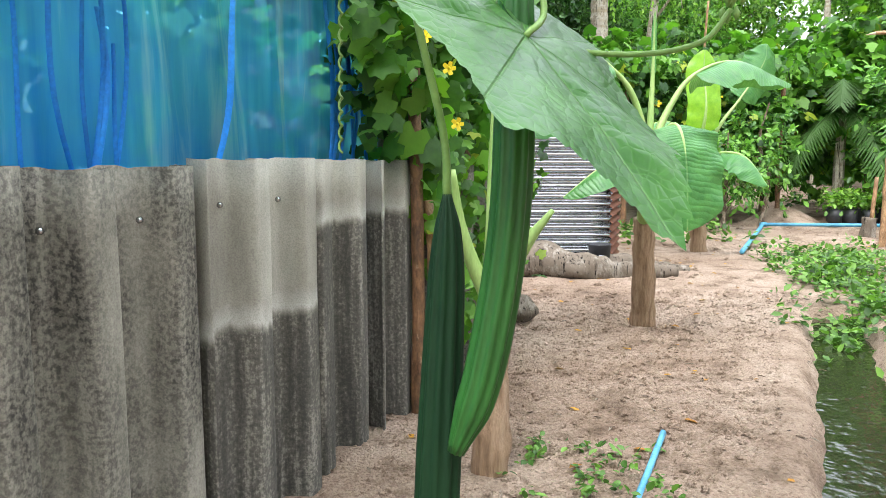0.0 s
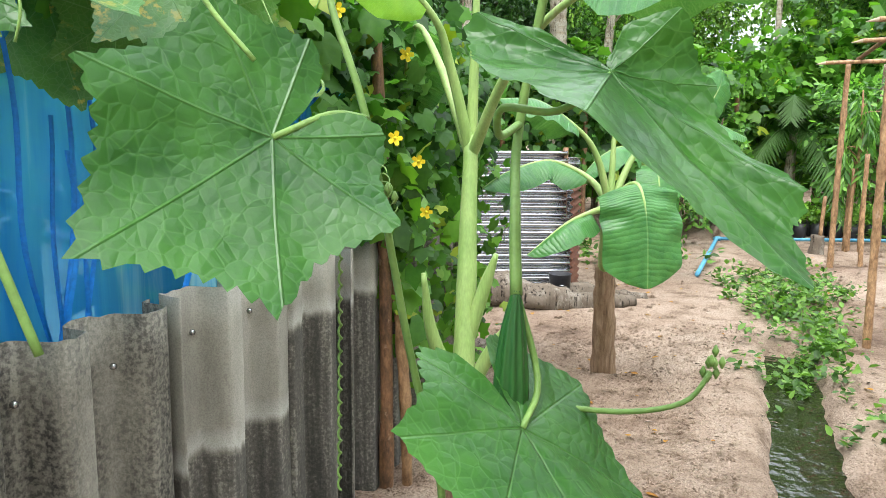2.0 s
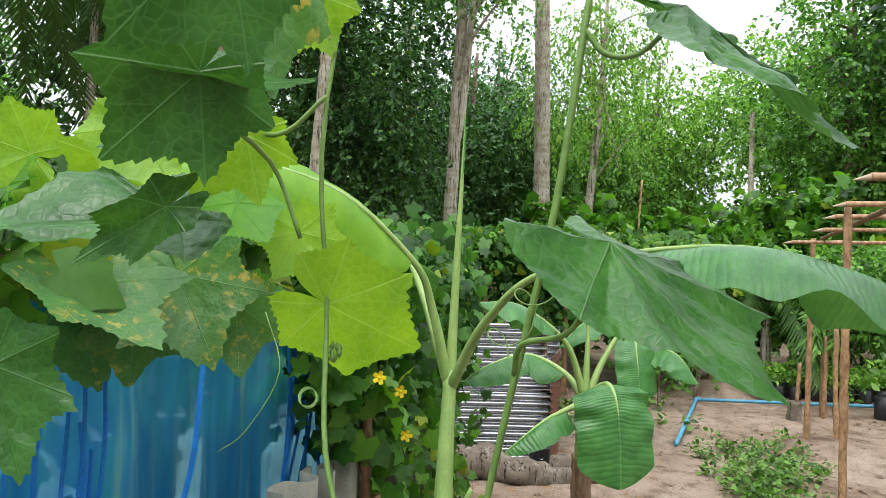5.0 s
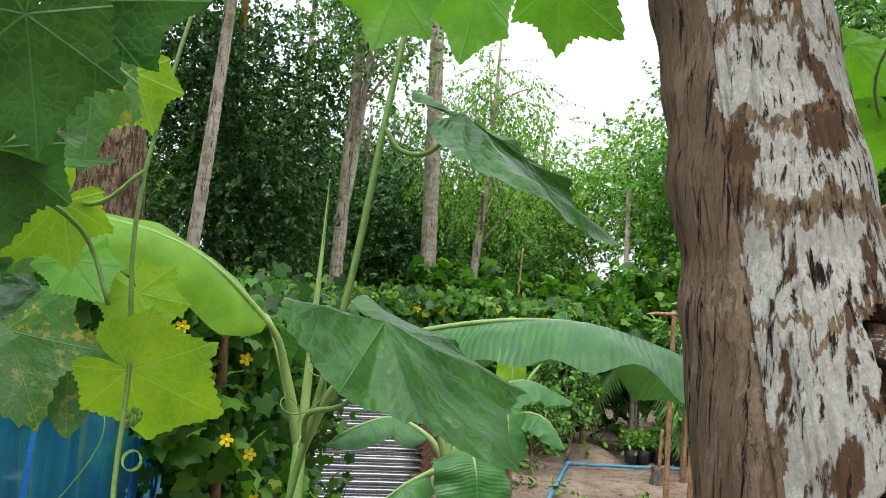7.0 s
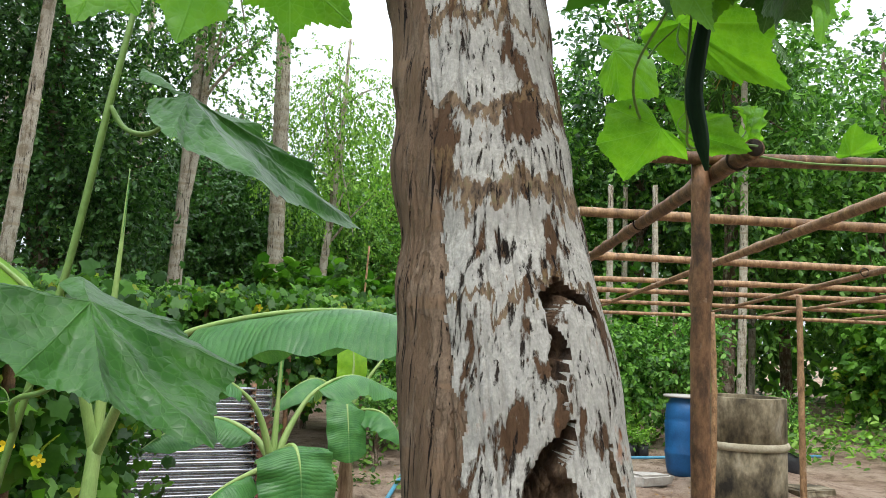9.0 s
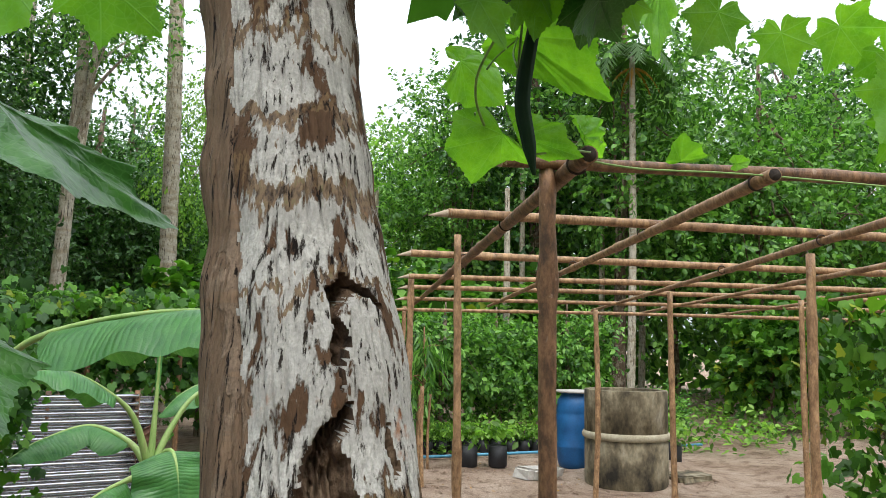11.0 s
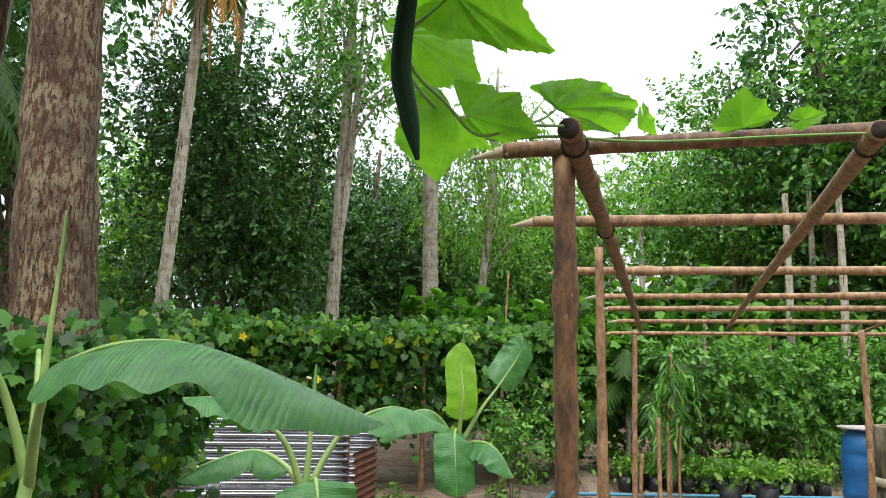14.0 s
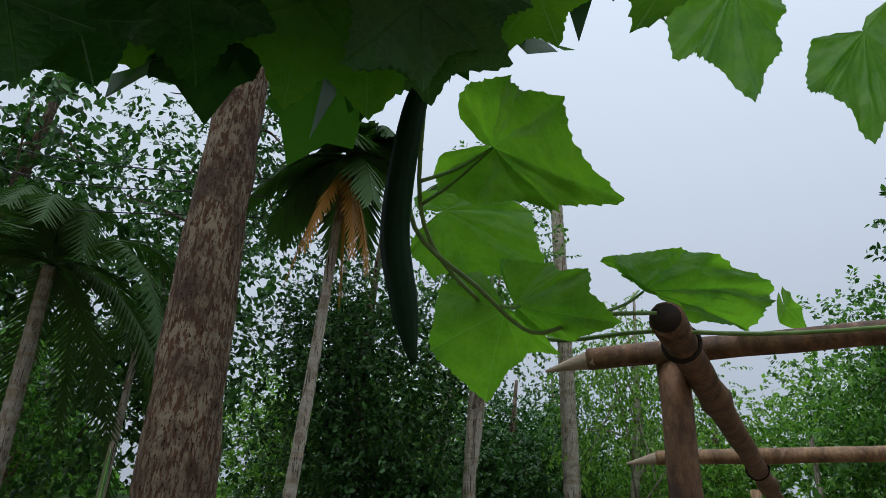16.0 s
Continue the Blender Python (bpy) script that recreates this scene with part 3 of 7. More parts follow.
def spread_leaf(parent, origin, material, seed, base, lobes, nt_=150, nr=16):
    """A palmate leaf spread between its lobe ends: tip, three down one side, three down the other."""
    angles = np.array([0, 50, 102, 148, 180, -148, -102, -50])
    la, lr = [a for a, _ in LOBES], [r for _, r in LOBES]
    base = Vector(base)
    arms = dict(zip((0, 50, 102, 148, -50, -102, -148), (Vector(p) - base for p in lobes)))
    for a in arms:
        arms[a] = arms[a] / float(np.interp(abs(a), la, lr)) ** 0.5
    arms[180] = (arms[148] + arms[-148]) * 0.5

    def pull(th):
        gap = np.abs((th - angles + 180) % 360 - 180)
        return np.exp(-(gap / 42.0) ** 2)
    ties = np.linalg.solve(np.array([pull(a) for a in angles]), np.array([tuple(arms[int(a)]) for a in angles]))
    ln = arms[0].length
    nrm = (arms[0].cross(arms[102]).normalized() + arms[-102].cross(arms[0]).normalized()).normalized()
    verts, faces, uvs, loc = [base - Vector(origin)], [], [], [(0.0, 0.0)]
    for j in range(1, nr + 1):
        for i in range(nt_):
            th = -180 + 360 * (i + 0.5) / nt_
            arm = Vector(pull(th) @ ties)
            r = float(np.interp(abs(th), la, lr))
            r = r ** 0.5 if r > 0.3 else r
            if j == nr:
                r *= 1 + 0.014 * (1 if i % 3 == 0 else -0.6) + 0.05 * noise.noise(Vector((th * 0.09, seed, 0)))
            q = r * j / nr
            x, y = q * math.cos(radians(th)) * ln, q * math.sin(radians(th)) * ln
            d = min(abs(th - v) for v in VEIN_ANGLES)
            z = 0.05 * q * min(1.0, d / 14.0) + 0.10 * q * (1 - q) + 0.012 * noise.noise(Vector((x * 40, y * 40, seed))) + 0.05 * q * noise.noise(Vector((x * 12, y * 12, seed + 5)))
            loc.append((x, y))
            verts.append(base - Vector(origin) + arm * q + nrm * z * ln)

    def uv(idx, va):
        x, y = loc[idx]
        c, s = math.cos(radians(va)), math.sin(radians(va))
        return (x * c + y * s, -x * s + y * c)
    for i in range(nt_ - 1):
        th = -180 + 360 * (i + 1.0) / nt_
        va = min(VEIN_ANGLES, key=lambda v: abs(th - v))
        ring = [(0, 1 + i, 2 + i)] + [(1 + j * nt_ + i, 1 + (j + 1) * nt_ + i, 2 + (j + 1) * nt_ + i, 2 + j * nt_ + i) for j in range(nr - 1)]
        for f in ring:
            faces.append(f)
            uvs += [uv(k, va) for k in f]
    return mesh_ob("leaf", verts, faces, material, parent, "", True, uvs)


def banana_leaf(line, width, material, parent, droop=0.5, seed=0, n=44, m=7, up=(0, 0, 1), name="leaf_blade", label="", blunt=0.32, twist=0.0, torn=0.05):
    """A banana blade along its midrib: two wings that hang from it, with a wavy rim."""
    pts = curve_pts(line, n)
    verts, faces, uvs, loc = [], [], [], []
    rnd = random.Random(seed)
    ph = rnd.uniform(0, 6)
    total = sum((pts[i + 1] - pts[i]).length for i in range(n))
    upv = Vector(up)
    for i, c in enumerate(pts):
        u = i / n
        t = (pts[min(i + 1, n)] - pts[max(i - 1, 0)]).normalized()
        s = t.cross(upv).normalized()
        nz = s.cross(t)
        if twist:
            r = Matrix.Rotation(twist * u, 3, t)
            s, nz = r @ s, r @ nz
        w = width * 0.5 * min(1, (u + 0.012) / 0.10) ** 0.55 * min(1, (1.0 - u) / blunt + 0.02) ** 0.6
        for k in range(-m, m + 1):
            v = k / m
            hang = droop * (abs(v) ** 1.6) * w + 0.05 * w * math.sin(u * 24 + ph + v * 2) * abs(v) + torn * w * noise.noise(Vector((u * 9, v * 1.4, seed))) * abs(v) * 3
            verts.append(c + s * v * w * (1 - 0.12 * droop * abs(v)) - nz * hang + nz * 0.03 * w * (1 - abs(v)))
            loc.append((u * total, v * w))
    q = 2 * m + 1
    for i in range(n):
        for k in range(2 * m):
            f = (i * q + k, i * q + k + 1, (i + 1) * q + k + 1, (i + 1) * q + k)
            faces.append(f)
            uvs += [loc[j] for j in f]
    return mesh_ob(name, verts, faces, material, parent, label, True, uvs)


PALMATE = [(0.0, 0.0, 0.0), (-0.26, -0.24, -0.03), (-0.50, -0.02, -0.10), (-0.44, 0.22, 0.0), (-0.50, 0.50, -0.10), (-0.27, 0.60, 0.0), (0.0, 0.95, -0.2), (0.27, 0.60, 0.0), (0.50, 0.50, -0.10), (0.44, 0.22, 0.0), (0.50, -0.02, -0.10), (0.26, -0.24, -0.03)]
PALMATE_F = [(0, 1, 2), (0, 2, 3), (0, 3, 4), (0, 4, 5), (0, 5, 6), (0, 6, 7), (0, 7, 8), (0, 8, 9), (0, 9, 10), (0, 10, 11)]
OVAL = [(0, 0, 0), (-0.29, 0.35, 0.05), (-0.22, 0.72, 0.0), (0, 1, -0.12), (0.22, 0.72, 0.0), (0.29, 0.35, 0.05)]
OVAL_F = [(0, 1, 2, 3), (0, 3, 4, 5)]
SLIM = [(0, 0, 0), (-0.11, 0.4, 0.03), (0, 1, -0.14), (0.11, 0.4, 0.03)]
SLIM_F = [(0, 1, 2), (0, 2, 3)]


def leaf_mass(name, pos, axis, nrm, size, shape, shape_f, material, parent=None, label=""):
    """Many small leaves in one mesh. pos, axis, nrm: arrays n x 3; size: n."""
    pos, axis, nrm, size = (np.asarray(a, dtype=np.float64) for a in (pos, axis, nrm, size))
    axis = axis / (np.linalg.norm(axis, axis=1, keepdims=True) + 1e-9)
    nrm = nrm - axis * (nrm * axis).sum(1, keepdims=True)
    nrm = nrm / (np.linalg.norm(nrm, axis=1, keepdims=True) + 1e-9)
    bx = np.cross(axis, nrm)
    t = np.array(shape)
    v = pos[:, None, :] + size[:, None, None] * (t[None, :, 0:1] * bx[:, None, :] + t[None, :, 1:2] * axis[:, None, :] + t[None, :, 2:3] * nrm[:, None, :])
    n, k = len(pos), len(t)
    per = len(shape_f[0])
    f = (np.array(shape_f)[None] + (np.arange(n) * k)[:, None, None]).reshape(-1)
    me = bpy.data.meshes.new(name)
    nf = n * len(shape_f)
    me.vertices.add(n * k)
    me.vertices.foreach_set("co", v.reshape(-1).astype(np.float32))
    me.loops.add(nf * per)
    me.loops.foreach_set("vertex_index", f.astype(np.int32))
    me.polygons.add(nf)
    me.polygons.foreach_set("loop_start", (np.arange(nf) * per).astype(np.int32))
    me.update(calc_edges=True)
    me.materials.append(material)
    ob = new(name, me)
    if parent is not None:
        ob.parent = parent
    if label:
        ob["label"] = label
    return ob


RNG = np.random.default_rng(7)


def unit(n):
    v = RNG.normal(size=(n, 3))
    return v / np.linalg.norm(v, axis=1, keepdims=True)


# ---- the setting: ground, ditch, water ----
DITCH = [(0.55, 0.9), (1.30, 2.1), (1.97, 3.58), (2.22, 4.15), (2.55, 4.8)]
HOLES = [(1.20, 4.55, 0.32, -0.07), (0.15, 2.2, 0.2, 0.02), (2.85, 8.3, 0.35, 0.05), (5.0, 11.2, 0.6, 0.16), (1.95, 3.0, 0.12, -0.05), (4.9, 7.4, 0.9, 0.08), (3.6, 6.0, 0.6, 0.05), (5.9, 9.6, 0.5, -0.03), (8.6, 8.0, 1.4, 0.10)]


def ditch_gap(x, y):
    best = 9.0
    for (ax, ay), (bx, by) in zip(DITCH, DITCH[1:]):
        dx, dy = bx - ax, by - ay
        t = max(0, min(1, ((x - ax) * dx + (y - ay) * dy) / (dx * dx + dy * dy)))
        best = min(best, math.hypot(x - ax - t * dx, y - ay - t * dy))
    return best


def ground_z(x, y):
    near = 1.0 if math.hypot(x, y) < 16 else 0.4
    z = (0.035 * noise.noise(Vector((x * 0.7, y * 0.7, 3))) + 0.012 * noise.noise(Vector((x * 2.6, y * 2.6, 1))) + 0.009 * noise.noise(Vector((x * 13, y * 13, 5)))) * near
    for hx, hy, r, h in HOLES:
        d = math.hypot(x - hx, y - hy) / r
        if d < 2:
            z += h * (1.3 * math.exp(-d * d * 2.2) - 0.55 * math.exp(-((d - 1.1) ** 2) * 8))
    g = ditch_gap(x, y) + 0.04 * noise.noise(Vector((x * 4, y * 4, 8)))
    if g < 0.6:
        z += -0.16 / (1 + math.exp((g - 0.15) * 45)) + 0.012 * math.exp(-((g - 0.27) / 0.09) ** 2) + 0.02 * noise.noise(Vector((x * 8, y * 8, 2))) * math.exp(-((g - 0.2) / 0.12) ** 2)
    return z


def build_ground():
    xs = np.concatenate([[-900, -200, -60, -25, -12, -7], np.arange(-4, -1, 0.3), np.arange(-1, 3.2, 0.045), np.arange(3.2, 9, 0.12), np.arange(9, 16, 0.5), [18, 25, 60, 200, 900]])
    ys = np.concatenate([[-900, -200, -60, -20, -8, -4], np.arange(-2, 0.9, 0.3), np.arange(0.9, 6, 0.045), np.arange(6, 13, 0.12), np.arange(13, 24, 0.8), [28, 40, 90, 300, 900]])
    verts = [(x, y, ground_z(x, y)) for y in ys for x in xs]
    w = len(xs)
    faces = [(j * w + i, j * w + i + 1, (j + 1) * w + i + 1, (j + 1) * w + i) for j in range(len(ys) - 1) for i in range(w - 1)]
    tagged(mesh_ob("ground", verts, faces, SOIL), "pale sandy garden soil, raked and trodden", "ground", kind="structure")


build_ground()
wm, wnt, wb = base_mat("ditch_water")
wb.inputs["Base Color"].default_value = (0.016, 0.016, 0.008, 1)
wb.inputs["Roughness"].default_value = 0.03
bump(wnt, wb, noise_node(wnt, 6, 3).outputs[0], 0.4, 0.03)
wl = curve_pts([(x, y, -0.07) for x, y in DITCH], 40)
wv, wf = [], []
for i, c in enumerate(wl):
    t = (wl[min(i + 1, 40)] - wl[max(i - 1, 0)]).normalized()
    s = Vector((t.y, -t.x, 0)) * 0.185
    wv += [c - s, c + s]
    if i:
        wf.append((2 * i - 2, 2 * i - 1, 2 * i + 1, 2 * i))
tagged(mesh_ob("water", wv, wf, wm), "dark still water in a narrow garden ditch", "water", kind="structure")


# ---- fence of old fibre cement sheets ----
F0, FU, FN = Vector((-0.594, 1.815, 0)), Vector((0.346, 0.938, 0)), Vector((0.938, -0.346, 0))


def fence_pt(s, off=0.0, z=0.0):
    return F0 + FU * s + FN * off + Vector((0, 0, z))


def cement_sheet(s0, width, top, material, label, off=0.0, tilt=0.0, phase=0.0):
    at = fence_pt(s0, off)
    holder = thing("fence_sheet", at, label, "fence", "fence of upright corrugated sheets")
    nu, nz = 84, 10
    th = 0.007

    def prof(u):
        p = (u / 0.242 + phase) % 1.0
        a = 0.5 * (1 + math.tanh((0.2 - abs(p - 0.36)) * 40))
        return 0.078 * a - 0.032 + 0.008 * math.sin(p * 6.28)
    verts, faces = [], []
    for lay in (0, 1):
        for j in range(nz + 1):
            z = -0.12 + (top + 0.12 + 0.004 * math.sin(s0 * 7)) * j / nz
            for i in range(nu + 1):
                u = width * i / nu
                w = prof(u) - lay * th + tilt * z + 0.004 * noise.noise(Vector((u * 5, z * 3, s0)))
                verts.append(FU * u + FN * w + Vector((0, 0, z + (0.006 * noise.noise(Vector((u * 30, s0, 0))) if j == nz else 0))))
    k = (nu + 1) * (nz + 1)
    for j in range(nz):
        for i in range(nu):
            a = j * (nu + 1) + i
            faces += [(a, a + 1, a + nu + 2, a + nu + 1), (k + a + nu + 1, k + a + nu + 2, k + a + 1, k + a)]
    for i in range(nu):
        a = nz * (nu + 1) + i
        faces.append((a, a + 1, k + a + 1, k + a))
    for j in range(nz):
        for a in (j * (nu + 1), j * (nu + 1) + nu):
            faces.append((a, a + nu + 1, k + a + nu + 1, k + a))
    mesh_ob("sheet", verts, faces, material, holder)
    for u in (0.12, 0.38):
        if u < width:
            c = FU * u + FN * (prof(u) + tilt * top + 0.003) + Vector((0, 0, top - 0.115))
            v, f = tube([c - FN * 0.006, c + FN * 0.004, c + FN * 0.007], [0.008, 0.008, 0.003], 8, 3)
            mesh_ob("nail", v, f, ZINC, holder, "bright metal nail head")
    return holder


GREY = "weathered grey fibre cement sheet with dark speckled algae, standing upright"
STAINED = "pale fibre cement sheet stained black below its middle"
cement_sheet(-1.47, 0.5, 0.985, SHEET_DARK, GREY, phase=0.52)
cement_sheet(-1.0, 0.5, 0.98, SHEET_DARK, GREY, 0.008, phase=0.52)
cement_sheet(-0.535, 0.53, 0.968, SHEET_DARK, GREY, phase=0.52)
cement_sheet(-0.02, 0.51, 0.985, SHEET_LOW, STAINED, 0.026, phase=0.54)
cement_sheet(0.48, 0.46, 0.978, SHEET_HIGH, STAINED, 0.004, phase=0.06)
cement_sheet(0.91, 0.48, 0.972, SHEET_HIGH, STAINED, 0.022, phase=0.39)
cement_sheet(1.37, 0.49, 0.955, SHEET_DARK, GREY, 0.004)
cement_sheet(1.84, 0.49, 0.95, SHEET_DARK, GREY, 0.02)
cement_sheet(2.3, 0.49, 0.95, SHEET_DARK, GREY, 0.004)
for k, s in enumerate((-2.3, -1.6, -0.9, -0.2, 0.5, 1.2)):
    cement_sheet(s, 0.5, 1.1, SHEET_DARK, "old grey cement sheet standing behind the blue net", -0.62 - 0.01 * (k % 2))


# ---- blue net on its bamboo rail ----
def blue_net():
    net = thing("blue_net", fence_pt(0, -0.2), "blue woven plastic net hung from a bamboo rail behind the fence", "net")
    nu, nz = 170, 26
    verts, faces = [], []
    for j in range(nz + 1):
        for i in range(nu + 1):
            s = -2.6 + 4.2 * i / nu
            z = 0.25 + 1.45 * j / nz
            w = 0.035 * noise.noise(Vector((s * 7 + z * 1.6, z * 0.7, 2))) + 0.02 * noise.noise(Vector((s * 19 - z * 2, z * 1.0, 6)))
            verts.append(FU * s + FN * w + Vector((0, 0, z)))
    for j in range(nz):
        for i in range(nu):
            a = j * (nu + 1) + i
            faces.append((a, a + 1, a + nu + 2, a + nu + 1))
    mesh_ob("net_panel", verts, faces, NET, net)
    rnd = random.Random(4)
    for k in range(40):
        s = -1.7 + 3.0 * rnd.random()
        lean = rnd.uniform(-0.14, 0.2)
        z0, z1 = rnd.uniform(0.3, 0.8), rnd.uniform(1.2, 1.66)
        wid = 0.0015 + 0.012 * rnd.random() ** 3
        vs, fs = [], []
        for j in range(13):
            t = j / 12
            z = z1 + (z0 - z1) * t
            ss = s - lean * t * t + 0.012 * math.sin(t * 9 + k)
            w = wid * (0.25 + math.sin(t * 3.0 + 0.1))
            c = FU * ss + FN * (0.05 + 0.01 * math.sin(t * 5)) + Vector((0, 0, z))
            vs += [c - FU * w, c + FN * 0.012, c + FU * w]
            if j:
                a = 3 * j - 3
                fs += [(a, a + 1, a + 4, a + 3), (a + 1, a + 2, a + 5, a + 4)]
        mesh_ob("fold", vs, fs, NET_FOLD, net, "gathered fold of bright blue net")
    rp = [FU * s + FN * 0.05 + Vector((0, 0, 1.70 + 0.05 * (s + 1.0) * 0.5 + 0.006 * math.sin(s * 5))) for s in (-2.6, -1.6, -0.6, 0.4, 1.4, 2.4)]
    v, f = tube(rp, [0.022, 0.02, 0.019], 10, 40)
    mesh_ob("rail", v, f, POLE, net, "tan bamboo rail")
    for s, r in ((-1.9, 0.024), (1.5, 0.024)):
        v, f = tube([FU * s + Vector((0, 0, -0.1)), FU * s + Vector((0, 0, 1.72))], [r, r * 0.9], 9, 10, rough=0.15)
        mesh_ob("post", v, f, POLE_DARK, net)
    return net


blue_net()


def pole_thing(name, a, b, r0, r1, material, label, group="", category="pole", rough=0.12, sharp=False, cutcap=False, bow=0.02, seed=0):
    """A rough peeled pole with nodes from a to b."""
    a, b = Vector(a), Vector(b)
    ob = thing(name, a, label, category, group)
    n = max(10, int((b - a).length / 0.09))
    rnd = random.Random(seed)
    side = Vector((rnd.uniform(-1, 1), rnd.uniform(-1, 1), rnd.uniform(-0.5, 0.5))) * bow
    mid = (b - a) * 0.5 + side
    v, f = tube([Vector((0, 0, 0)), mid, b - a], [r0, (r0 + r1) / 2, r1], 14, n, rough=rough, seed=seed, cap=True)
    d = (b - a).normalized()
    for ring in range(2, n - 1):
        if rnd.random() < 0.16:
            for q in range(14):
                i = ring * 14 + q
                c = (mid * 0 + (b - a) * (ring / n))
                off = v[i] - c
                v[i] = v[i] + (off - d * off.dot(d)).normalized() * r0 * 0.2 * (0.5 + rnd.random())
    mesh_ob("shaft", v, f, material, ob)
    if sharp:
        v2_, f2_ = tube([d * -0.085 + Vector((0, 0, -r0 * 0.75)), d * -0.03 + Vector((0, 0, -r0 * 0.3)), d * 0.012], [r0 * 0.12, r0 * 0.6, r0 * 0.98], 14, 8)
        mesh_ob("pointed_end", v2_, f2_, PALE_CUT, ob, "pale axe-cut end")
    if cutcap:
        v, f = tube([d * -0.003, d * 0.004, d * 0.012], [r0 * 0.86, r0 * 0.9, r0 * 0.9], 14, 3)
        mesh_ob("cut_end", v, f, CUT_END, ob, "dark sawn end")
    return ob


# ---- bamboo and pole trellis ----
TR = "poles of the open garden trellis"
pole_thing("trellis_post", (1.842, 1.44, -0.1), (1.785, 1.415, 2.30), 0.031, 0.027, POLE_DARK, "stout dark brown trellis post with pale knots", TR, "post", 0.2, seed=3)
for k, (x, y, h, r) in enumerate(((2.505, 3.11, 2.34, 0.024), (3.1, 4.85, 2.27, 0.028), (4.5, 7.75, 2.2, 0.03), (4.75, 7.6, 1.25, 0.026), (4.15, 2.12, 2.27, 0.028), (5.8, 5.79, 2.15, 0.03), (5.08, 4.0, 2.2, 0.026), (6.5, 3.82, 2.2, 0.028), (7.6, 3.6, 2.25, 0.03))):
    pole_thing("trellis_post", (x, y, -0.1), (x + 0.03 * (k % 3 - 1), y, h), r, r * 0.85, POLE, "slim peeled wooden trellis post, tan brown", TR, "post", seed=10 + k)
# cross rails, then the long poles tied under them
for k, (x, y, z, ln, r, ang) in enumerate(((1.642, 1.461, 2.305, 4.6, 0.024, -24), (1.937, 2.30, 2.29, 5.6, 0.024, -17), (2.45, 3.62, 2.285, 5.6, 0.026, -18), (3.05, 4.8, 2.265, 5.8, 0.024, -20), (3.4, 5.5, 2.24, 5.8, 0.024, -20), (3.75, 6.25, 2.19, 6.0, 0.022, -21), (4.15, 7.5, 2.14, 6.0, 0.022, -22))):
    dx, dy = math.cos(radians(ang)), math.sin(radians(ang))
    pole_thing("trellis_rail", (x, y, z), (x + dx * ln, y + dy * ln, z + 0.02), r * 0.85, r, POLE_DARK if k == 0 else POLE, "peeled horizontal trellis pole with pale slanted end", TR, "pole", seed=30 + k, bow=0.03, sharp=True)
for k, (x, y, ln, r, dx, dy) in enumerate(((1.71, 1.13, 7.1, 0.026, 0.40, 0.915), (2.34, 1.0, 6.4, 0.022, 0.43, 0.90), (3.05, 0.68, 6.8, 0.021, 0.50, 0.866), (3.95, 0.55, 6.8, 0.02, 0.48, 0.88), (5.0, 0.3, 7.0, 0.02, 0.48, 0.88))):
    n_ = math.hypot(dx, dy)
    runner = pole_thing("trellis_runner", (x, y, 2.266), (x + dx / n_ * ln, y + dy / n_ * ln, 2.19), r, r * 0.7, POLE_DARK if k == 0 else POLE, "long peeled pole tied under the trellis rails", TR, "pole", seed=50 + k, cutcap=True, bow=0.03)
    if k < 3:
        for q in (0.12, 1.2, 2.5):
            c = Vector((dx / n_ * q, dy / n_ * q, -0.045 * q / ln))
            ring = [c + Vector((dy / n_ * math.cos(a) * r * 1.12, -dx / n_ * math.cos(a) * r * 1.12, math.sin(a) * r * 1.12)) for a in np.linspace(0, 2 * math.pi, 12)]
            v, f = tube(ring, [0.0035, 0.0035], 6, 30)
            mesh_ob("tie", v, f, CUT_END, runner, "dark wire tie")


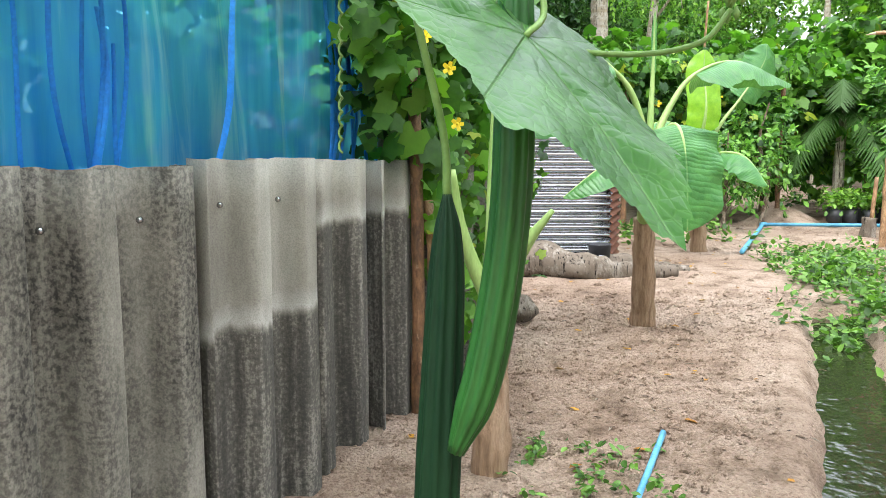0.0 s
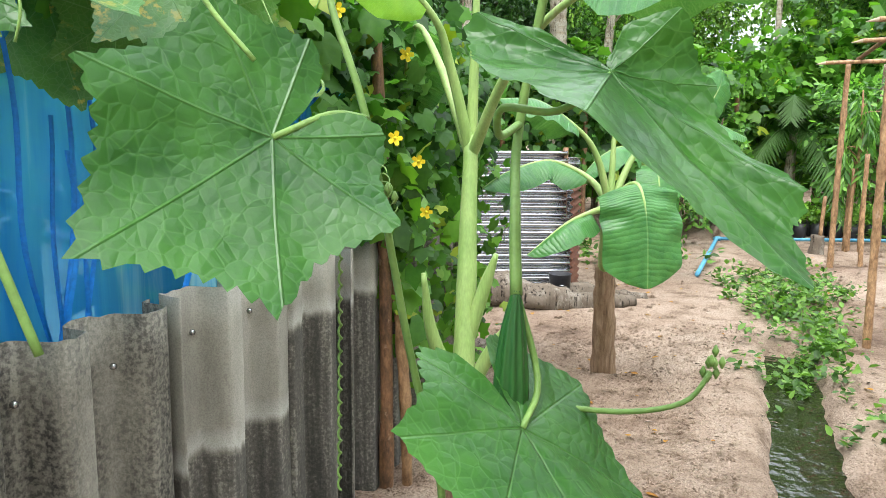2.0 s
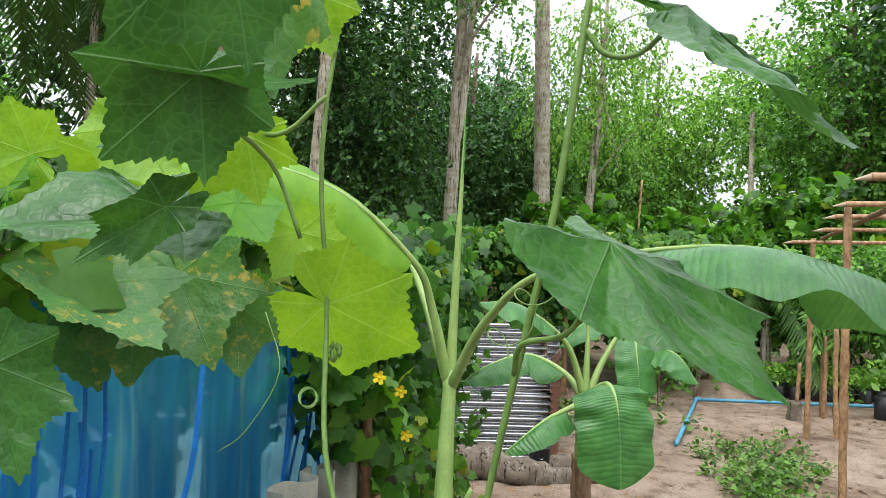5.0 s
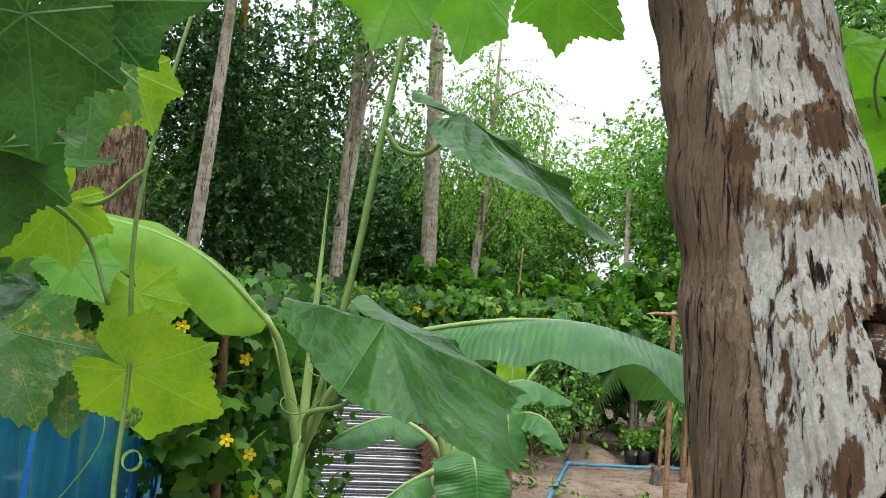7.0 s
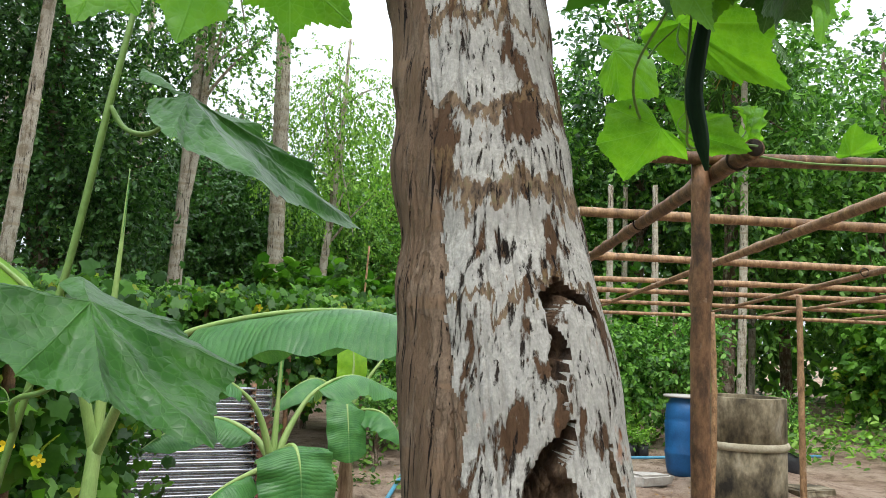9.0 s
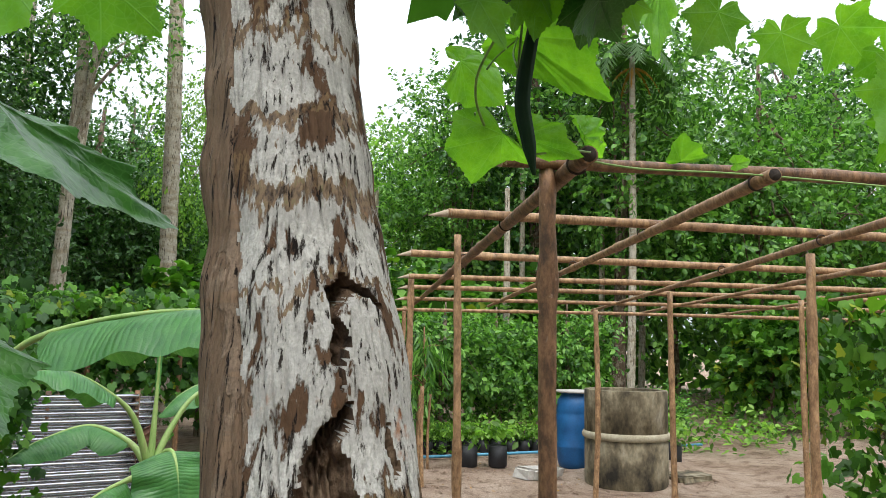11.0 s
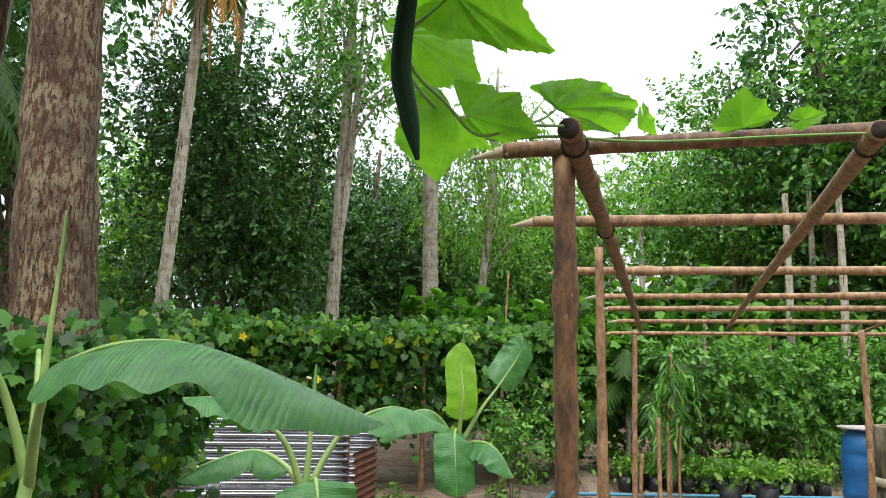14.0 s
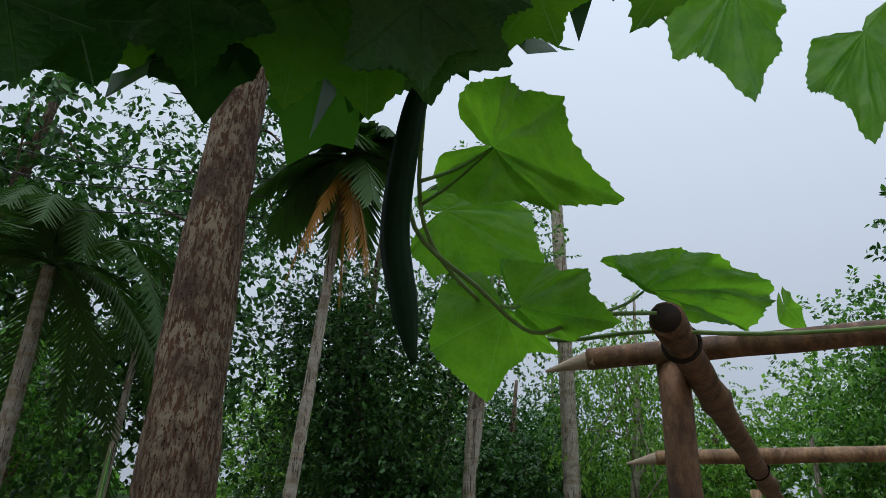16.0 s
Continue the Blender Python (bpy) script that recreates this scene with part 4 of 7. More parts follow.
# ---- dead leaning trunk ----
def dead_trunk():
    at = (0.73, 0.1, 0)
    ob = thing("dead_trunk", at, "old dead trunk with pale lichen plates and a rotten hollow", "trunk")
    axis = [(0.73, 0.09, -0.1), (0.703, 0.34, 0.9), (0.683, 0.48, 1.55), (0.678, 0.525, 1.74), (0.674, 0.555, 1.86), (0.67, 0.58, 1.966), (0.666, 0.615, 2.117), (0.662, 0.64, 2.22), (0.648, 0.75, 2.75)]
    zz = [p[2] for p in axis]
    rad = [0.2, 0.16, 0.138, 0.134, 0.123, 0.124, 0.113, 0.119, 0.11]
    heights = np.concatenate([np.arange(-0.1, 1.38, 0.05), np.arange(1.38, 2.32, 0.0045), np.arange(2.32, 2.76, 0.05)])
    nz, na = len(heights) - 1, 300
    verts, faces = [], []
    # hollows: height, angle from the side that faces the path, half sizes, depth
    crack = [(0.42, 1.77, 0.003), (0.16, 1.79, 0.004), (-0.02, 1.80, 0.010), (-0.14, 1.785, 0.013), (-0.18, 1.755, 0.005), (-0.15, 1.73, 0.009), (-0.18, 1.705, 0.009), (-0.15, 1.67, 0.003)]
    cave = [(-0.10, 1.648, 0.005), (-0.22, 1.632, 0.012), (-0.36, 1.60, 0.02), (-0.40, 1.56, 0.034), (-0.30, 1.50, 0.055), (-0.25, 1.42, 0.06), (-0.2, 1.2, 0.05)]
    slit = [(0.30, 1.63, 0.003), (0.31, 1.60, 0.009), (0.34, 1.565, 0.004)]

    def hollow(face, z):
        """Under 1 inside the rotten hollow."""
        q = Vector((face * 0.13, z, 0))
        q = q + Vector((noise.noise(q * 34), noise.noise(q * 34 + Vector((7, 3, 1))), 0)) * 0.012 + Vector((noise.noise(q * 110), noise.noise(q * 110 + Vector((2, 8, 4))), 0)) * 0.003
        best = 9.0
        for line in (crack, cave, slit):
            for (a0, z0, w0), (a1, z1, w1) in zip(line, line[1:]):
                p0, p1 = Vector((a0 * 0.13, z0, 0)), Vector((a1 * 0.13, z1, 0))
                e = p1 - p0
                t = max(0, min(1, (q - p0).dot(e) / e.length_squared))
                best = min(best, (q - p0 - e * t).length / (w0 + (w1 - w0) * t))
        return best
    inside = {}
    for j in range(nz + 1):
        z = float(heights[j])
        cx, cy = np.interp(z, zz, [p[0] for p in axis]), np.interp(z, zz, [p[1] for p in axis])
        r0 = np.interp(z, zz, rad)
        for i in range(na):
            a = 2 * math.pi * i / na
            face = a - math.pi
            q = Vector((math.cos(a) * 1.5, math.sin(a) * 1.5, z * 2.2))
            r = r0 * (1 + 0.05 * noise.noise(q) + 0.03 * noise.noise(q * 3.1))
            r += 0.006 * math.sin(z * 42 + 1.5 * math.sin(a)) * max(0, noise.noise(Vector((0, a * 0.5, z * 6))) + 0.25)
            split = noise.noise(Vector((math.cos(a) * 9, math.sin(a) * 9, z * 1.1)))
            if abs(split) < 0.05:
                r -= 0.006 * (1 - abs(split) / 0.05)
            if z > 1.1 and -0.9 < face < 0.6:
                h = hollow(face, z)
                inside[(j, i)] = h
                if h < 1:
                    r -= min(1, (1 - h) * 3) * (0.045 + 0.02 * noise.noise(Vector((a * 20, z * 40, 1))) + 0.012 * noise.noise(Vector((a * 60, z * 110, 3))))
            # the side towards the path is -y, slightly +x
            b = face - math.pi / 2 + 0.15
            verts.append((cx + math.cos(b) * r - at[0], cy + math.sin(b) * r - at[1], z))
    for j in range(nz):
        for i in range(na):
            i2 = (i + 1) % na
            faces.append((j * na + i, j * na + i2, (j + 1) * na + i2, (j + 1) * na + i))
    kinds = {"bark": [], "bare_side": [], "hollow": []}
    for k, fc in enumerate(faces):
        j, i = divmod(k, na)
        z = float(heights[j])
        face = 2 * math.pi * (i + 0.5) / na - math.pi
        e = 0.14 * noise.noise(Vector((z * 7, 0, 2))) + 0.08 * noise.noise(Vector((z * 30, 0, 7)))
        if inside.get((j, i), 9) < 0.97:
            kinds["hollow"].append(fc)
        else:
            kinds["bare_side" if face < -1.13 + e else "bark"].append(fc)
    kinds["bare_side"].append(tuple(nz * na + k for k in range(na)))
    for nm, m, lb in (("bark", STUMP_BARK, "pale lichen-covered bark"), ("bare_side", STUMP_SMOOTH, "bare brown weathered wood"), ("hollow", ROT, "dark rotten hollow")):
        used = sorted({q for fc in kinds[nm] for q in fc})
        back_to = {q: n for n, q in enumerate(used)}
        mesh_ob(nm, [verts[q] for q in used], [tuple(back_to[q] for q in fc) for fc in kinds[nm]], m, ob, lb)
    return ob


dead_trunk()


# ---- gourd vine close to the path ----
def gourd_vines():
    v1 = thing("gourd_vine", (0.02, 0.74, 0), "climbing ridged gourd vine with broad lobed leaves and hanging fruit", "vine")
    off = Vector((0.02, 0.74, 0))

    def L(b, t, s, m, **k):
        return gourd_leaf(Vector(b) - off, Vector(t) - off, Vector(s) - off, m, v1, **k)

    def S(pts, r, name="stem", m=STEM, sides=8):
        v, f = tube([Vector(p) - off for p in pts], r, sides)
        return mesh_ob(name, v, f, m, v1)
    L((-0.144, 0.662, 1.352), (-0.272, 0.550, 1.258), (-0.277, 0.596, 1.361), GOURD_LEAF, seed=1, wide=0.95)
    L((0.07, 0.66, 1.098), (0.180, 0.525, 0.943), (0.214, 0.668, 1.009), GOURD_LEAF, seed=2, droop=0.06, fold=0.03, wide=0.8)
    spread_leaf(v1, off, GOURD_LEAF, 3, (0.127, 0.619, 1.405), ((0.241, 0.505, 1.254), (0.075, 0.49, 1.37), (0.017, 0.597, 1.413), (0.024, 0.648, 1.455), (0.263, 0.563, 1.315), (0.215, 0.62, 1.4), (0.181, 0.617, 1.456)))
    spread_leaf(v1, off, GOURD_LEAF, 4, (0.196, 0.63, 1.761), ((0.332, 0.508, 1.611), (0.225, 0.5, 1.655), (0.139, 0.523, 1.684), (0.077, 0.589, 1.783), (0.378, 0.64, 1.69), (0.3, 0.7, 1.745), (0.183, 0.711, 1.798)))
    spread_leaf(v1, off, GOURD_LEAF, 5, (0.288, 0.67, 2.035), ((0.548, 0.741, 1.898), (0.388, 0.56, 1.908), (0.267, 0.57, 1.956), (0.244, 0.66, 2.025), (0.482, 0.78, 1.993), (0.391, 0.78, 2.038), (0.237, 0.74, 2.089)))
    L((-0.118, 0.835, 1.675), (0.013, 0.863, 1.605), (-0.062, 0.816, 1.73), YELLOW_LEAF, seed=6, droop=0.1, wide=0.9)
    # stems
    S([(-0.05, 0.95, 2.5), (-0.13, 0.86, 1.95), (-0.118, 0.835, 1.68), (-0.108, 0.77, 1.5), (-0.07, 0.738, 1.37), (-0.03, 0.74, 1.15), (0.0, 0.745, 1.02), (0.004, 0.743, 0.955)], [0.003, 0.0036, 0.0042])
    S([(-0.07, 0.738, 1.37), (-0.10, 0.70, 1.372), (-0.144, 0.662, 1.352)], [0.004, 0.003])
    S([(0.25, 0.80, 2.5), (0.215, 0.76, 2.2), (0.191, 0.751, 2.028), (0.16, 0.75, 1.8), (0.11, 0.76, 1.55), (0.079, 0.774, 1.367), (0.07, 0.73, 1.28), (0.068, 0.70, 1.21)], [0.0035, 0.005, 0.0045, 0.006])
    S([(0.191, 0.751, 2.028), (0.215, 0.74, 1.995), (0.25, 0.71, 1.99), (0.288, 0.672, 2.032)], [0.004, 0.0032])
    S([(0.079, 0.774, 1.367), (0.05, 0.70, 1.355), (0.048, 0.665, 1.378), (0.09, 0.64, 1.375), (0.127, 0.619, 1.403)], [0.004, 0.003])
    S([(0.118, 0.757, 1.60), (0.12, 0.72, 1.64), (0.165, 0.66, 1.665), (0.196, 0.632, 1.758)], [0.004, 0.003])
    S([(0.068, 0.72, 1.22), (0.09, 0.70, 1.13), (0.07, 0.66, 1.098)], [0.0035, 0.003])
    S([(0.07, 0.73, 1.10), (0.17, 0.72, 1.09), (0.235, 0.715, 1.10), (0.263, 0.717, 1.13)], [0.003, 0.0025])
    # near shoots at the edge of the path
    S([(-0.42, 0.58, 1.441), (-0.382, 0.58, 1.458), (-0.354, 0.58, 1.461), (-0.307, 0.58, 1.48), (-0.264, 0.58, 1.494), (-0.23, 0.58, 1.494), (-0.196, 0.58, 1.477), (-0.17, 0.58, 1.439), (-0.142, 0.58, 1.406)], [0.002, 0.0024, 0.002])
    S([(-0.3, 0.42, 1.524), (-0.293, 0.42, 1.458), (-0.28, 0.42, 1.393), (-0.249, 0.42, 1.296), (-0.229, 0.42, 1.236)], [0.0022, 0.0026, 0.0026])
    S([(-0.307, 0.58, 1.48), (-0.297, 0.57, 1.440), (-0.302, 0.57, 1.415)], [0.0012, 0.001], "tendril")
    # curling tendrils and a hanging string of spent flowers
    def coil(a, b, turns, r, n=60, rt=0.0009):
        a, b = Vector(a), Vector(b)
        pts = []
        for i in range(n + 1):
            u = i / n
            w = 2 * math.pi * turns * u
            pts.append(a.lerp(b, u) + Vector((math.cos(w) * r, math.sin(w) * r * 0.6, math.sin(w) * r)))
        S(pts, [rt, rt], "tendril", STEM, 5)
    coil((-0.095, 0.745, 1.29), (-0.10, 0.75, 1.0), 22, 0.0016, 160, 0.0013)
    coil((-0.06, 0.73, 1.32), (-0.05, 0.72, 1.29), 4, 0.009, 80, 0.0007)
    coil((-0.20, 1.45, 1.45), (-0.195, 1.45, 1.445), 5, 0.018, 90, 0.0008)
    coil((0.09, 0.76, 1.62), (0.15, 0.74, 1.72), 2, 0.02, 60)
    S([(-0.30, 1.50, 1.62), (-0.26, 1.46, 1.50), (-0.32, 1.44, 1.38), (-0.38, 1.45, 1.33)], [0.0015, 0.001], "tendril")
    # bud clusters
    for c in ((0.263, 0.717, 1.13), (-0.055, 0.72, 1.29), (-0.11, 0.85, 1.60)):
        ps = []
        rnd = random.Random(int(c[0] * 1000))
        for k in range(9):
            p = Vector(c) + Vector((rnd.uniform(-0.012, 0.012), rnd.uniform(-0.01, 0.01), rnd.uniform(-0.012, 0.014)))
            ps.append(tube([p - off, p - off + Vector((0, 0, 0.006)), p - off + Vector((0, 0, 0.012))], [0.001, 0.004, 0.001], 6, 4))
        mesh_ob("bud", *join(ps), STEM, v1, "small green flower buds")

    def fruit(pts, r, m, label):
        v, f = tube([Vector(p) - off for p in pts], r, 40, 30, ridge=(10, 0.22))
        mesh_ob("gourd", v, f, m, v1, label)
    fruit([(0.004, 0.743, 0.96), (0.004, 0.742, 0.90), (-0.002, 0.735, 0.75), (-0.008, 0.73, 0.6), (-0.01, 0.73, 0.5)], [0.004, 0.011, 0.0165, 0.019, 0.021, 0.021, 0.019, 0.010], LUFFA_DARK, "long dark green ridged gourd")
    fruit([(0.068, 0.70, 1.215), (0.065, 0.70, 1.15), (0.062, 0.70, 0.95), (0.04, 0.70, 0.80), (0.012, 0.70, 0.715)], [0.004, 0.009, 0.0155, 0.018, 0.018, 0.0185, 0.017, 0.008], LUFFA, "long green ridged gourd")

    # vine over the trellis corner
    o2 = Vector((1.45, 1.1, 0))
    v2 = thing("gourd_vine", o2, "bright gourd vine with one hanging fruit on the trellis corner", "vine")

    def S2(pts, r):
        v, f = tube([Vector(p) - o2 for p in pts], r, 7)
        return mesh_ob("stem", v, f, STEM, v2)
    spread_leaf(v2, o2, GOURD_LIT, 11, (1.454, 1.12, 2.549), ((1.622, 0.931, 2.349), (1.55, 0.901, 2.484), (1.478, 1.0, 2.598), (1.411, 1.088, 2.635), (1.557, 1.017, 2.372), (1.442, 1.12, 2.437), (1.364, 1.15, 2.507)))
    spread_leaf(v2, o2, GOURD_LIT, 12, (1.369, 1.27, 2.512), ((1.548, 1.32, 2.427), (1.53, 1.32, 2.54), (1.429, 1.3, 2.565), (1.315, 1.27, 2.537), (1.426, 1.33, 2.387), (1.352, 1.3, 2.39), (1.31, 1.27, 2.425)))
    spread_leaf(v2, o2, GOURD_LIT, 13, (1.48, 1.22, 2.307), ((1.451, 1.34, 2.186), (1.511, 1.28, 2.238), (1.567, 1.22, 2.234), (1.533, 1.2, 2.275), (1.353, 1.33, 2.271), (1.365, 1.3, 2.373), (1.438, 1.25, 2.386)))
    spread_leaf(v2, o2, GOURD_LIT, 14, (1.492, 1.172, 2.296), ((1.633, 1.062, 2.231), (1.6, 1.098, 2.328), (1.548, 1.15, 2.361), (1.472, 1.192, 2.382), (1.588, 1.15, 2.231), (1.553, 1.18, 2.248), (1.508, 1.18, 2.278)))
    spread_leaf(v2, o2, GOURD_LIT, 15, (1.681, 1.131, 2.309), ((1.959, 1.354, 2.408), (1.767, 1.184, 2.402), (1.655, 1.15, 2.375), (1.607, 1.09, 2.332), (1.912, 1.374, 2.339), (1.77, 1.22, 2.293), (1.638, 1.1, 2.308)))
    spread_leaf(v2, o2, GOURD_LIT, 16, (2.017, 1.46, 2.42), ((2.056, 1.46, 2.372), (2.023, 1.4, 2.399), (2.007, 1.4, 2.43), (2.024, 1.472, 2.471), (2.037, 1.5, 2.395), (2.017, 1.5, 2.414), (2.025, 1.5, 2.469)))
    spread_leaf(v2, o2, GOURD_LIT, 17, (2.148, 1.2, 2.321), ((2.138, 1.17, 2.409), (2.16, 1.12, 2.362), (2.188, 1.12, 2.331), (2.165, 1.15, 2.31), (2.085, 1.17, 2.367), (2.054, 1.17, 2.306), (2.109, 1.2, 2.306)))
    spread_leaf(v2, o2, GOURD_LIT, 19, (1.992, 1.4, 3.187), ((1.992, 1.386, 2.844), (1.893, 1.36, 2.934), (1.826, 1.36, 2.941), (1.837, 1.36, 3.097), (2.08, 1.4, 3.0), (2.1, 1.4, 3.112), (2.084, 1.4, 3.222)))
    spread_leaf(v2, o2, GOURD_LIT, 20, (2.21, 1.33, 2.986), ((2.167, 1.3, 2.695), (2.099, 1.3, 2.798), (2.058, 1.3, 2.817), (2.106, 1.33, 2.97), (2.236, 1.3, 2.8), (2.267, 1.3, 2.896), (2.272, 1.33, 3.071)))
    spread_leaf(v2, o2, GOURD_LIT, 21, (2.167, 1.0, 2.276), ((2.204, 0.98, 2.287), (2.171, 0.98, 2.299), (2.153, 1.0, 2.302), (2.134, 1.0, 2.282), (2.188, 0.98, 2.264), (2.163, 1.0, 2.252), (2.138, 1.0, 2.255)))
    S2([(1.35, 0.93, 2.62), (1.343, 0.95, 2.45), (1.351, 0.974, 2.325), (1.435, 1.065, 2.28), (1.518, 1.15, 2.245), (1.60, 1.10, 2.255), (1.69, 1.10, 2.262)], [0.003, 0.0036, 0.003])
    S2([(1.355, 0.98, 2.40), (1.40, 1.06, 2.47), (1.452, 1.115, 2.545)], [0.003, 0.0025])
    S2([(1.47, 1.10, 2.265), (1.49, 1.14, 2.28), (1.50, 1.165, 2.292)], [0.003, 0.0025])
    S2([(1.60, 1.10, 2.255), (1.65, 1.115, 2.28), (1.68, 1.128, 2.306)], [0.0025, 0.002])
    S2([(1.37, 0.96, 2.75), (1.35, 1.0, 2.56), (1.346, 1.15, 2.42), (1.44, 1.25, 2.33), (1.55, 1.28, 2.28), (1.70, 1.20, 2.27), (1.9, 1.13, 2.25), (2.3, 1.05, 2.27), (2.9, 0.85, 2.26)], [0.003, 0.004, 0.0035, 0.003])
    S2([(1.346, 1.1, 2.43), (1.39, 1.12, 2.48), (1.452, 1.111, 2.541)], [0.003, 0.002])
    S2([(1.55, 1.28, 2.28), (1.65, 1.36, 2.33), (1.738, 1.437, 2.438)], [0.003, 0.002])
    S2([(1.40, 1.24, 2.36), (1.44, 1.30, 2.36), (1.481, 1.35, 2.358)], [0.003, 0.002])
    S2([(1.36, 0.93, 2.42), (1.31, 0.95, 2.34), (1.34, 0.93, 2.28), (1.30, 0.94, 2.22), (1.34, 0.93, 2.18)], [0.001, 0.001])
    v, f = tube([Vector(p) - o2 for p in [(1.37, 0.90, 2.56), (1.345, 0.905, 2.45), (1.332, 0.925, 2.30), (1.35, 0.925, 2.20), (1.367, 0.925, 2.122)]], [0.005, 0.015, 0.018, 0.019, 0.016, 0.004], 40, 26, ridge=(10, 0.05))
    mesh_ob("gourd", v, f, LUFFA_DARK, v2, "slim dark green ridged gourd")


gourd_vines()


# ---- banana plants ----
def banana(at, joint, trunk_top, leaves, stalk_r=0.04, label="", dry=()):
    at, joint = Vector(at), Vector(joint)
    ob = thing("banana_plant", at, label, "banana plant", "banana plants on the sandy plot")
    tt = Vector(trunk_top)
    v, f = tube([Vector((0, 0, -0.08)), (tt - at) * 0.5, tt - at], [stalk_r * 1.7, stalk_r * 1.5, stalk_r * 1.25], 18, 24, rough=0.22, seed=at.x)
    mesh_ob("trunk", v, f, BAN_TRUNK, ob, "dry brown cut trunk")
    v, f = tube([tt - at - Vector((0, 0, 0.03)), (tt - at).lerp(joint - at, 0.5), joint - at], [stalk_r * 1.0, stalk_r * 0.85, stalk_r * 0.6], 14, 14, rough=0.08)
    mesh_ob("stalk", v, f, BAN_STEM, ob)
    for line, split, width, m, droop, kw in leaves:
        pts = [Vector(p) - at for p in line]
        v, f = tube(pts, [stalk_r * 0.55, stalk_r * 0.42, stalk_r * 0.3, stalk_r * 0.2, stalk_r * 0.12, stalk_r * 0.05], 9, 40)
        rib = mesh_ob("midrib", v, f, BAN_STEM, ob)
        banana_leaf(pts[split:], width, m, rib, droop, **kw)
    for a, b, c in dry:
        v, f = tube([Vector(a) - at, Vector(b) - at, Vector(c) - at], [stalk_r * 0.7, stalk_r * 0.55, stalk_r * 0.2], 9, 12)
        mesh_ob("cut_petiole", v, f, BAN_STEM, ob, "trimmed green leaf stalk")
    return ob


banana((0.145, 2.25, 0), (0.193, 2.547, 1.365), (0.155, 2.33, 0.48), [
    ([(0.193, 2.547, 1.30), (0.29, 2.3, 1.57), (0.45, 2.02, 1.74), (0.86, 1.6, 1.80), (1.36, 1.5, 1.62)], 2, 0.32, BANANA_LEAF, 0.6, dict(seed=1, blunt=0.2, torn=0.12)),
    ([(0.193, 2.547, 1.30), (0.12, 2.5, 1.58), (0.042, 2.43, 1.753), (-0.24, 2.3, 1.98), (-0.62, 2.15, 2.03), (-0.95, 2.0, 1.85)], 2, 0.30, BANANA_YOUNG, 0.5, dict(seed=2, up=(0.3, -0.6, 0.75))),
    ([(0.193, 2.547, 1.30), (0.10, 2.8, 1.62), (0.02, 3.0, 1.78), (-0.02, 3.2, 1.6), (0.02, 3.3, 1.4)], 2, 0.34, BANANA_LEAF, 0.5, dict(seed=3)),
    ([(0.193, 2.547, 1.30), (0.205, 2.56, 1.75), (0.215, 2.57, 2.05), (0.22, 2.57, 2.3)], 2, 0.035, BANANA_LEAF, 0.2, dict(seed=4)),
], 0.038, "cut-back banana plant with one broad drooping leaf", dry=[((0.16, 2.36, 0.5), (0.06, 2.33, 0.75), (0.03, 2.3, 0.95)), ((0.17, 2.34, 0.55), (0.25, 2.3, 0.72), (0.33, 2.28, 0.83)), ((0.17, 2.4, 0.7), (0.23, 2.38, 0.9), (0.26, 2.36, 1.0))])

banana((1.22, 4.55, 0), (1.09, 4.1, 1.05), (1.18, 4.45, 0.62), [
    ([(1.10, 4.1, 1.0), (1.15, 3.95, 1.12), (1.17, 3.82, 1.12), (1.19, 3.75, 0.95), (1.2, 3.72, 0.62)], 1, 0.44, BANANA_LEAF, 0.25, dict(seed=5, up=(0.1, -0.9, 0.5), blunt=0.1)),
    ([(1.10, 4.1, 1.0), (1.0, 4.05, 1.28), (0.88, 4.0, 1.42), (0.66, 3.9, 1.55), (0.45, 3.85, 1.56)], 2, 0.26, BANANA_LEAF, 0.7, dict(seed=6)),
    ([(1.10, 4.1, 1.0), (1.0, 4.2, 1.15), (0.8, 4.3, 1.24), (0.55, 4.2, 1.18), (0.4, 4.1, 1.1)], 1, 0.25, BANANA_LEAF, 0.8, dict(seed=7)),
    ([(1.10, 4.1, 1.0), (1.22, 4.15, 1.25), (1.36, 4.2, 1.42), (1.62, 4.3, 1.50), (1.95, 4.35, 1.38)], 2, 0.3, BANANA_LEAF, 0.7, dict(seed=8)),
    ([(1.10, 4.1, 1.0), (0.95, 3.95, 0.98), (0.8, 3.85, 0.93), (0.6, 3.8, 0.78)], 1, 0.2, BANANA_LEAF, 0.9, dict(seed=9)),
    ([(1.10, 4.1, 1.0), (1.12, 4.15, 1.4), (1.13, 4.18, 1.75)], 1, 0.03, BANANA_LEAF, 0.2, dict(seed=10)),
], 0.045, "young banana plant on a short brown trunk, one leaf hanging")

